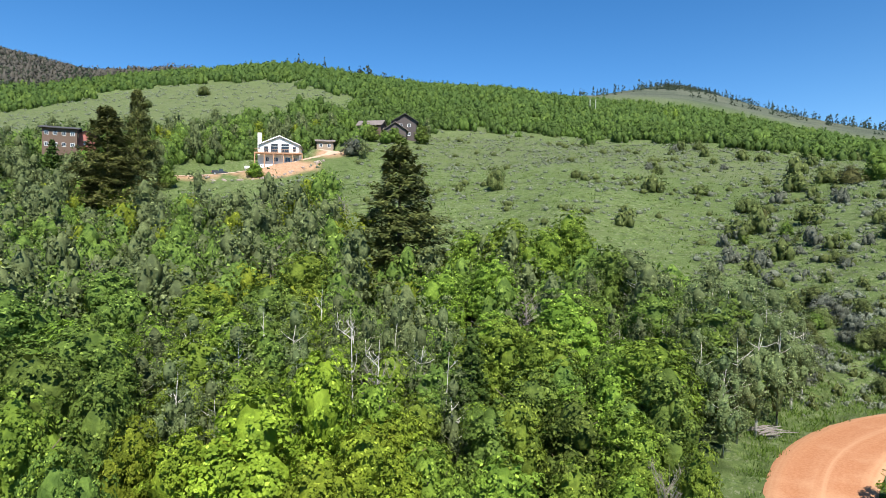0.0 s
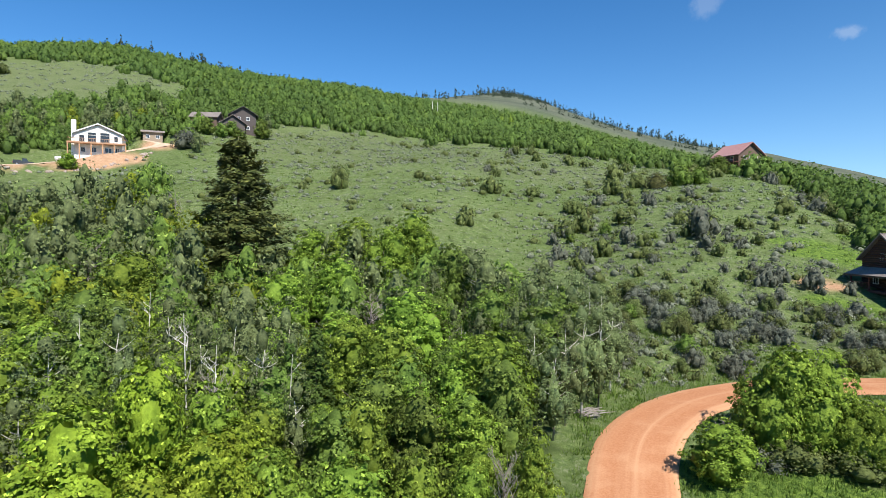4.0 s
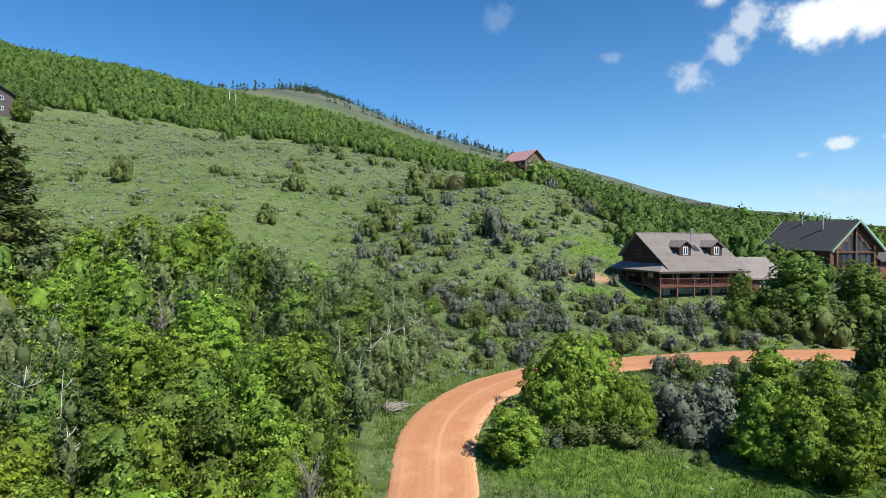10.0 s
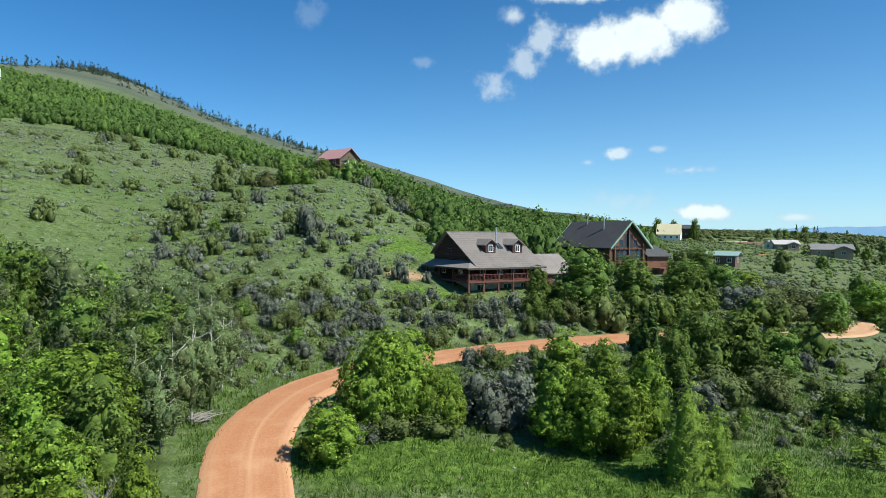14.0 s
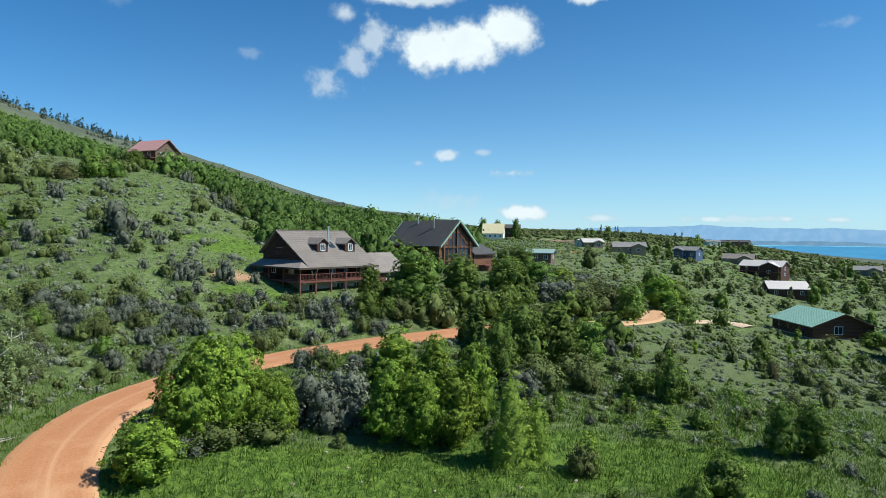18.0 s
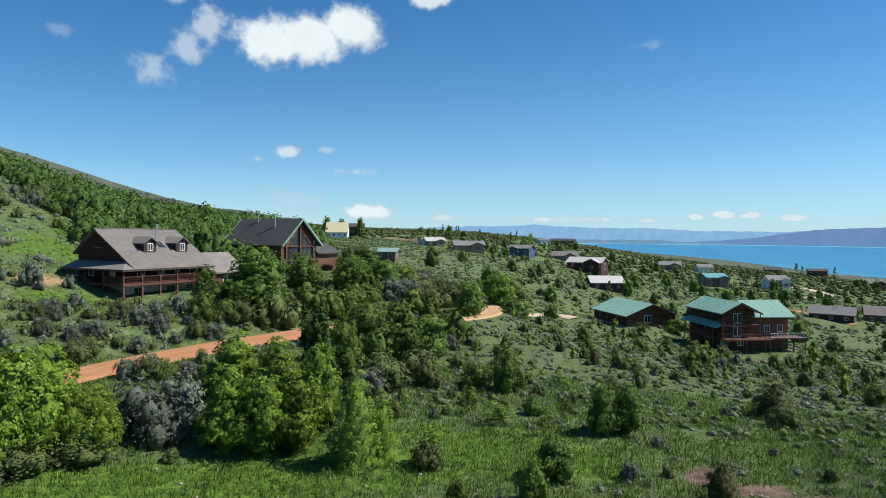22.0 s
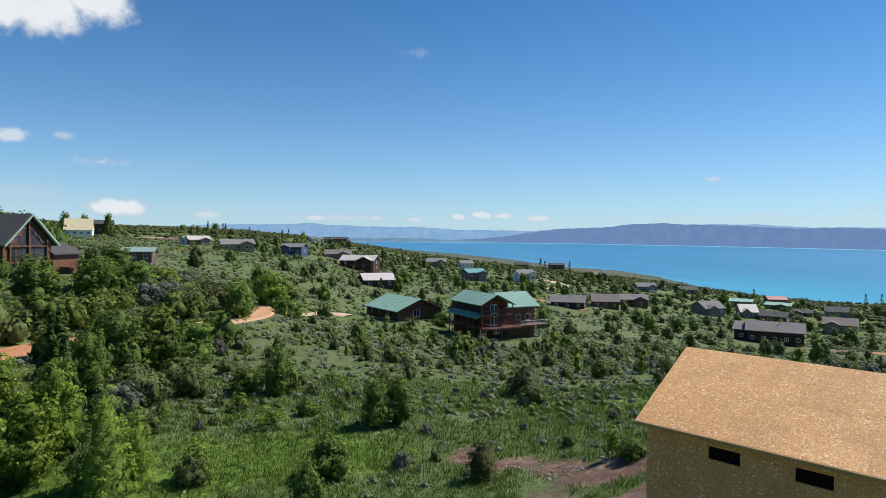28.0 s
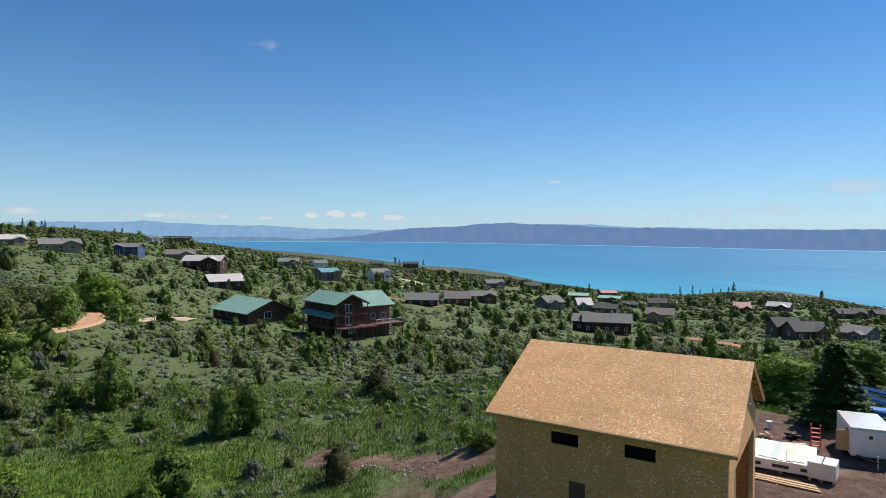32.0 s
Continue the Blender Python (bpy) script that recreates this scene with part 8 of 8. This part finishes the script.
# trees between the lakeside houses
x, y = scatter(20, 76, 152, 150, 520, 15.0, -0.1, 70)
pick = np.random.RandomState(12).uniform(0, 1, len(x))
TOWN_GREEN = [clump(360 + i, LEAF_GREEN, 120, 0.075, 1.0, 0.42, 4) for i in range(3)]
TOWN_DARK = [clump(365 + i, LEAF_SHRUB, 120, 0.075, 1.0, 0.45, 4) for i in range(3)]
TOWN_SPIKE = [spike(370 + i, NEEDLE, 110, 0.07, 0.24) for i in range(3)]
for name, meshes, lo, hi, h, label in (("town_trees", TOWN_GREEN, 0.0, 0.35, 4.4, "green garden trees between the lakeside houses"), ("town_bushes", TOWN_DARK, 0.35, 0.82, 3.8, "dark round bushes between the lakeside houses"),
                                        ("town_conifers", TOWN_SPIKE, 0.82, 1.0, 5.5, "dark pointed conifers between the lakeside houses")):
    sel = (pick >= lo) & (pick < hi)
    strew(name, meshes, x[sel], y[sel], h, 50, label, "trees", 0.2)
px, py = bearing_np(np.array([136.6, 137.2, 137.8, 138.2, 143.9, 144.5, 145.0, 109.0, 108.6, 111.2, 134.0, 135.0, 135.6]), np.array([560, 565, 555, 560, 395, 400, 392, 690, 695, 705, 700, 690, 700.0]))
strew("shore_conifers", TOWN_SPIKE, px, py, 9.5, 51, "tall dark conifers near the lake shore", "trees", 0.2)

# ---- building site beside the garage ----
PAINT_WHITE = surface("white_paint", (0.68, 0.68, 0.67), (0.78, 0.78, 0.77), 3, 0.4, 0.4, 0.03, wear=(0.55, 0.53, 0.5))
PLASTIC_WRAP = surface("white_wrap", (0.72, 0.72, 0.71), (0.82, 0.82, 0.81), 5, 1.2, 0.35, 0.25)
RUBBER = surface("tyre_rubber", (0.02, 0.02, 0.02), (0.035, 0.035, 0.035), 9, 1, 0.85, 0.1)
LIFT_BLUE = surface("blue_paint", (0.03, 0.14, 0.42), (0.04, 0.19, 0.5), 4, 0.6, 0.4, 0.03)
RED_PAINT = surface("red_paint", (0.45, 0.06, 0.03), (0.55, 0.09, 0.05), 5, 1, 0.5, 0.05)
BOARD_MINT = surface("primed_board", (0.5, 0.6, 0.52), (0.6, 0.68, 0.6), 5, 1, 0.7, 0.05)
BOARD_CREAM = surface("cream_board", (0.72, 0.63, 0.5), (0.8, 0.72, 0.6), 5, 1, 0.7, 0.05)
CAR_WHITE = surface("car_white", (0.72, 0.73, 0.74), (0.78, 0.79, 0.8), 2, 0.3, 0.25, 0.0)
CAR_DARK = surface("car_dark", (0.03, 0.035, 0.04), (0.05, 0.055, 0.06), 2, 0.3, 0.25, 0.0)
STONE = surface("pale_stone", (0.24, 0.18, 0.15), (0.4, 0.33, 0.28), 6, 1, 0.95, 0.5)
SITE_Z = EYE - 11.8


def wheel(parent, x, y, r, w, name="wheel"):
    tyre = part(name, Form().tube([(x, y - w / 2, r), (x, y + w / 2, r)], [r, r], 16), RUBBER, parent, "black rubber tyre")
    part("rim", Form().tube([(x, y - w / 2 - 0.01, r), (x, y + w / 2 + 0.01, r)], [0.55 * r, 0.55 * r], 12), GALV, tyre)


def cargo_trailer():
    root = new("cargo_trailer")
    root.matrix_basis = pose(22.1, -34.65, SITE_Z, 0, 0, 90 - 135)
    L, W, z0, z1 = 3.6, 1.95, 0.36, 1.8
    # local x runs away from the camera
    f = Form().prism([(-L / 2, z0), (L / 2, z0), (L / 2, z1 - 0.1), (L / 2 - 0.1, z1), (-L / 2 + 0.1, z1), (-L / 2, z1 - 0.1)], -W / 2, W / 2)
    part("body", f, PAINT_WHITE, root, "white panelled trailer body")
    part("roof_cap", Form().box(-L / 2 + 0.05, L / 2 - 0.05, -W / 2 - 0.02, W / 2 + 0.02, z1 + 0.003, z1 + 0.04), GALV, root)
    # the doorway's inner shade is a dark panel on the solid side
    part("side_doorway", Form().box(-L / 2 + 0.5, -L / 2 + 1.3, W / 2 + 0.002, W / 2 + 0.012, z0 + 0.1, z1 - 0.25), TRIM_DARK, root, "dark panel painted as the shaded inside of the open side doorway")
    part("side_door", Form().box(-L / 2 + 0.44, -L / 2 + 0.5, W / 2 + 0.01, W / 2 + 0.62, z0 + 0.1, z1 - 0.25), STUD, root)
    for x in (-0.15, 0.75):
        wheel(root, x, W / 2 + 0.06, 0.34, 0.2)
        wheel(root, x, -W / 2 - 0.06, 0.34, 0.2)
    part("fender", Form().box(-0.65, 1.25, W / 2 + 0.015, W / 2 + 0.26, 0.74, 0.79), TRIM_DARK, root)
    part("round_badge", Form().tube([(-L / 2 - 0.012, 0.1, 1.4), (-L / 2 - 0.002, 0.1, 1.4)], [0.1, 0.1], 16), TRIM_DARK, root, "small dark round badge")
    part("tongue", Form().tube([(-L / 2, 0.7, 0.4), (-L / 2 - 1.0, 0, 0.4)], [0.05, 0.05], 6), TRIM_DARK, root)
    part("tongue", Form().tube([(-L / 2, -0.7, 0.4), (-L / 2 - 1.0, 0, 0.4)], [0.05, 0.05], 6), TRIM_DARK, root)
    part("jack", Form().tube([(-L / 2 - 0.95, 0, -0.02), (-L / 2 - 0.95, 0, 0.75)], [0.04, 0.04], 8), GALV, root)
    tagged(root, "white enclosed cargo trailer parked on the dirt", "trailer")


cargo_trailer()

box = new("wrapped_crate")
box.matrix_basis = pose(20.5, -29.1, SITE_Z, 0, 0, 90 - 151)
f = Form().box(-0.62, 0.62, -0.6, 0.6, 0.14, 0.92)
part("wrap", f, PLASTIC_WRAP, box)
for k in (-0.5, 0, 0.5):
    part("skid", Form().box(-0.62, 0.62, k - 0.06, k + 0.06, 0.0, 0.135), STUD, box)
part("strap", Form().box(-0.63, 0.63, -0.03, 0.03, 0.922, 0.93), TRIM_DARK, box)
tagged(box, "white plastic-wrapped crate on skids in the dirt", "crate")

bundle = new("board_stack")
bundle.matrix_basis = pose(22.75, -29.15, SITE_Z, 0, 0, 90 - 235)
part("wrap", Form().box(-2.1, 1.5, -1.7, 1.7, 0.12, 0.62), PLASTIC_WRAP, bundle, "white printed wrapping")
for k in range(3):
    part("bearer", Form().box(-1.8 + 1.7 * k, -1.66 + 1.7 * k, -1.7, 1.7, 0.0, 0.118), STUD, bundle)
for k in range(3):
    c = -1.25 + 1.25 * k
    part("print_bar", Form().box(c - 0.4, c + 0.35, -1.712, -1.703, 0.28, 0.44), TRIM_DARK, bundle)
brng = random.Random(4)
for k in range(11):
    y = -1.55 + 0.02 * k
    x0 = -2.0 + 0.31 * k
    m = pose(x0 + 0.14, brng.uniform(-0.12, 0.12), 0.63 + 0.01 * (k % 2), 0, 0, brng.uniform(-3, 3))
    part("board", Form().box(-0.14, 0.14, -1.5, 1.55, 0.0, 0.025, m), BOARD_MINT if 1 < k < 7 and k % 2 else BOARD_CREAM, bundle)
tagged(bundle, "stack of primed boards in white wrapping", "lumber")

for i, (x, y, b, L, n) in enumerate(((20.9, -26.4, 240, 3.6, 5), (24.7, -31.6, 210, 2.8, 2))):
    pile = new("timber_pile")
    pile.matrix_basis = pose(x, y, SITE_Z, 0, 0, 90 - b)
    for k in range(n):
        part("plank", Form().box(-L / 2 + 0.1 * (k % 3), L / 2 - 0.07 * k, 0.16 * k, 0.16 * k + 0.14, 0.03 + 0.03 * (k % 2), 0.08 + 0.03 * (k % 2)), STUD if i == 0 else BOARD_CREAM, pile)
    part("sleeper", Form().box(-0.05, 0.05, -0.1, 0.16 * n, -0.02, 0.028), STUD, pile)
    tagged(pile, "loose raw timber planks on the dirt", "lumber")

ladder = new("ladder")
ladder.matrix_basis = pose(23.55, -32.75, SITE_Z, 24, 0, 90 - 235)
for s in (-0.22, 0.22):
    part("stile", Form().box(s - 0.03, s + 0.03, -0.03, 0.03, 0, 1.75), RED_PAINT, ladder)
for k in range(5):
    part("rung", Form().box(-0.19, 0.19, -0.04, 0.04, 0.25 + 0.3 * k, 0.29 + 0.3 * k), RED_PAINT, ladder)
tagged(ladder, "red step ladder leaning on the trailer", "ladder")


def boom_lift():
    root = new("boom_lift")
    x, y = bearing(149.0, 48.5)
    root.matrix_basis = pose(x, y, land_at(x, y), 0, 0, 90 - 238)
    part("chassis", Form().box(-1.2, 1.2, -0.9, 0.9, 0.45, 0.95), LIFT_BLUE, root)
    part("turntable", Form().box(-1.0, 1.2, -0.7, 0.7, 0.98, 1.75), LIFT_BLUE, root)
    for sx in (-0.85, 0.85):
        for sy in (-0.95, 0.95):
            wheel(root, sx, sy, 0.45, 0.3)
    for p, q, w in (((-1.6, 0, 2.6), (2.2, 0, 1.7), 0.16), ((-1.5, 0.0, 3.0), (2.3, 0.0, 2.5), 0.13), ((-1.7, 0, 3.3), (-1.3, 0, 2.3), 0.14)):
        part("boom_arm", Form().tube([p, q], [w * 1.3, w * 1.3], 4), LIFT_BLUE, root)
    part("mast_link", Form().tube([(1.0, 0, 1.7), (2.2, 0, 2.6)], [0.12, 0.12], 4), TRIM_DARK, root)
    b = part("basket_floor", Form().box(-2.7, -1.8, -0.7, 0.7, 2.2, 2.26), TRIM_DARK, root)
    for yy in (-0.68, 0.68):
        part("basket_rail", Form().tube([(-2.7, yy, 2.3), (-2.7, yy, 3.2), (-1.8, yy, 3.2), (-1.8, yy, 2.3)], [0.025] * 4, 5), LIFT_BLUE, b)
    tagged(root, "blue articulated boom lift behind the fir", "lift")


boom_lift()

# small litter of the site
for i, (az, d, w, h, mat, text) in enumerate(((140.9, 41.2, 0.7, 0.25, STUD, "offcuts of timber in a heap"), (141.0, 43.4, 0.4, 0.45, PAINT_WHITE, "white bucket on the dirt"), (142.5, 41.9, 0.9, 0.5, TRIM_DARK, "dark scrap pile by the fir"),
                                               (139.8, 42.6, 0.4, 0.7, GALV, "metal drum standing on dirt"))):
    x, y = bearing(az, d)
    o = new("debris")
    o.matrix_basis = pose(x, y, land_at(x, y), 0, 0, 30 * i)
    if h > w:
        part("drum", Form().tube([(0, 0, 0), (0, 0, h)], [w / 2, w / 2], 12), mat, o)
    else:
        for k in range(5):
            m = pose(brng.uniform(-0.3, 0.3) * w, brng.uniform(-0.3, 0.3) * w, 0.02 + 0.06 * k, brng.uniform(-8, 8), brng.uniform(-8, 8), brng.uniform(0, 180))
            part("piece", Form().box(-w / 2, w / 2, -0.08, 0.08, 0, h / 5, m), mat, o)
    tagged(o, text, "debris")


def pebble(seed):
    r = np.random.RandomState(seed)
    bm = bmesh.new()
    bmesh.ops.create_icosphere(bm, subdivisions=1, radius=1.0)
    for v in bm.verts:
        v.co *= r.uniform(0.75, 1.2)
        v.co.z *= 0.6
    me = bpy.data.meshes.new("stone")
    bm.to_mesh(me)
    bm.free()
    me.materials.append(STONE)
    return me


STONES = [pebble(i) for i in range(4)]
srng = random.Random(9)


def stone_row(spots, n, size, label, group, width=0.6):
    line = smooth_line([bearing(a, d) for a, d in spots], 0.3)
    for i in range(n):
        x, y = line[int(srng.uniform(0, len(line) - 1))]
        x, y = x + srng.uniform(-width, width), y + srng.uniform(-width, width)
        s = size * srng.uniform(0.5, 1.4)
        o = new("stone", STONES[i % 4])
        o.matrix_basis = pose(x, y, land_at(x, y) + 0.15 * s, 0, 0, srng.uniform(0, 360)) @ Matrix.Diagonal((s, s * 0.8, s, 1))
        tagged(o, label, "stone", group)


stone_row([(110.5, 40.5), (113.5, 41.8), (117.5, 42.8)], 26, 0.15, "pale stone in the spoil bank", "spoil bank stones", 0.9)
stone_row([(103, 44), (108, 43), (111, 41)], 20, 0.16, "stone in the bare dirt", "dirt stones", 1.2)
stone_row([(-21.5, 177), (-17, 177), (-12.5, 184), (-11, 190)], 50, 0.55, "pale boulder edging the terrace", "terrace boulders", 0.8)
stone_row([(50, 42), (62, 41), (75, 43), (95, 46)], 14, 0.16, "pale stone lying in grass", "grass stones", 4.0)

# fallen branches at the road's edge
bx, by = bearing(27.2, 50.5)
brush = new("fallen_branches")
brush.matrix_basis = pose(bx, by, land_at(bx, by), 0, 0, 20)
for k in range(16):
    a = brng.uniform(-0.5, 0.5)
    p = Vector((brng.uniform(-0.8, 0.3), brng.uniform(-0.7, 0.7), brng.uniform(0.05, 0.5)))
    L = brng.uniform(1.2, 2.6)
    q = p + Vector((L * math.cos(a), -L * math.sin(a) * 0.7, brng.uniform(-0.35, 0.1)))
    q.z = max(q.z, 0.03)
    part("branch", Form().tube([p, (p + q) / 2 + Vector((0, 0, 0.08)), q], [0.06, 0.045, 0.015], 5), TWIG_GREY, brush)
tagged(brush, "heap of grey fallen branches beside the road", "brushwood")


# ---- vehicles ----
def parked_car(name, label, x, y, heading, paint, pickup=False, z=None):
    root = new(name)
    root.matrix_basis = pose(x, y, land_at(x, y) if z is None else z, 0, 0, 90 - heading)
    W = 0.9
    part("body", Form().prism([(-2.2, 0.35), (2.2, 0.35), (2.25, 0.75), (1.9, 0.92), (1.0, 1.0), (-2.15, 1.02), (-2.25, 0.7)], -W, W), paint, root)
    if pickup:
        cab = [(-0.3, 1.0), (1.05, 1.0), (0.6, 1.68), (-0.2, 1.7)]
        part("bed_wall", Form().box(-2.15, -0.4, -W, -W + 0.08, 1.02, 1.25), paint, root)
        part("bed_wall", Form().box(-2.15, -0.4, W - 0.08, W, 1.02, 1.25), paint, root)
    else:
        cab = [(-2.05, 1.02), (1.1, 1.0), (0.45, 1.6), (-1.7, 1.64)]
    c = part("cabin", Form().prism(cab, -W + 0.12, W - 0.12), GLASS, root, "dark glazed cabin")
    x0, x1 = cab[3][0], cab[2][0]
    part("roof", Form().box(x0 - 0.08, x1 + 0.08, -W + 0.08, W - 0.08, 1.62, 1.7), paint, c)
    for wx in (-1.35, 1.4):
        for s in (-1, 1):
            wheel(root, wx, s * (W - 0.08), 0.34, 0.22)
    for s in (-0.6, 0.6):
        part("headlight", Form().box(2.2, 2.27, s - 0.18, s + 0.18, 0.66, 0.8), TRIM_WHITE, root)
        part("tail_light", Form().box(-2.27, -2.2, s - 0.15, s + 0.15, 0.7, 0.9), RED_PAINT, root)
    tagged(root, label, "car")


x, y = bearing(107.1, 31.5)
parked_car("suv", "pale blue-grey car parked on the grass", x, y, 200, CAR_WHITE)
x, y = bearing(-19.8, 186)
parked_car("pickup_truck", "dark pickup truck on the dirt drive", x, y, 70, CAR_DARK, True)
for az, d, hd, p in ((74.2, 121, 160, CAR_WHITE), (72.9, 124, 100, CAR_WHITE), (118.4, 410, 200, CAR_WHITE), (117.0, 408, 120, CAR_WHITE), (112.5, 300, 60, CAR_DARK)):
    x, y = bearing(az, d)
    parked_car("parked_car", "white car parked near a house" if p is CAR_WHITE else "dark car parked near a house", x, y, hd, p)


def excavator():
    root = new("excavator")
    x, y = bearing(118.9, 470)
    root.matrix_basis = pose(x, y, land_at(x, y), 0, 0, 90 - 200)
    for s in (-1.1, 1.1):
        part("track", Form().prism([(-2, 0.3), (-1.6, 0), (1.6, 0), (2, 0.3), (1.6, 0.9), (-1.6, 0.9)], s - 0.3, s + 0.3), TRIM_DARK, root)
    part("house", Form().box(-2.2, 1.0, -1.3, 1.3, 1.0, 2.2), TRIM_DARK, root)
    part("cab", Form().box(-0.2, 1.1, 0.2, 1.3, 2.22, 3.3), TRIM_DARK, root)
    part("boom", Form().tube([(0.8, -0.3, 1.8), (2.6, -0.3, 5.2), (4.4, -0.3, 5.6)], [0.3, 0.32, 0.22], 5), TRIM_DARK, root)
    part("stick", Form().tube([(4.4, -0.3, 5.6), (5.8, -0.3, 3.2)], [0.22, 0.16], 5), TRIM_DARK, root)
    part("bucket", Form().prism([(5.3, 3.1), (6.1, 3.2), (6.2, 2.5), (5.6, 2.1), (5.1, 2.5)], -0.8, 0.2), TRIM_DARK, root)
    tagged(root, "dark excavator standing against the lake", "excavator")


excavator()

for az, d in ((13.2, 470), (13.7, 468)):
    x, y = bearing(az, d)
    o = new("post")
    o.matrix_basis = pose(x, y, land_at(x, y))
    part("shaft", Form().tube([(0, 0, -0.3), (0, 0, 8.5)], [0.25, 0.18], 8), TRIM_WHITE, o)
    part("cap", Form().tube([(0, 0, 8.5), (0, 0, 8.7)], [0.3, 0.3], 8), TRIM_WHITE, o)
    tagged(o, "pale post on the wooded ridge", "post")
o = new("propane_tank")
x, y = bearing(-17.4, 190)
o.matrix_basis = pose(x, y, land_at(x, y))
part("tank", Form().tube([(-1.3, 0, 0.8), (-1.1, 0, 0.8), (1.1, 0, 0.8), (1.3, 0, 0.8)], [0.3, 0.55, 0.55, 0.3], 14), PAINT_WHITE, o)
for s in (-0.8, 0.8):
    part("foot", Form().box(s - 0.1, s + 0.1, -0.4, 0.4, -0.2, 0.5), CONCRETE, o)
tagged(o, "white propane tank beside the white house", "tank")
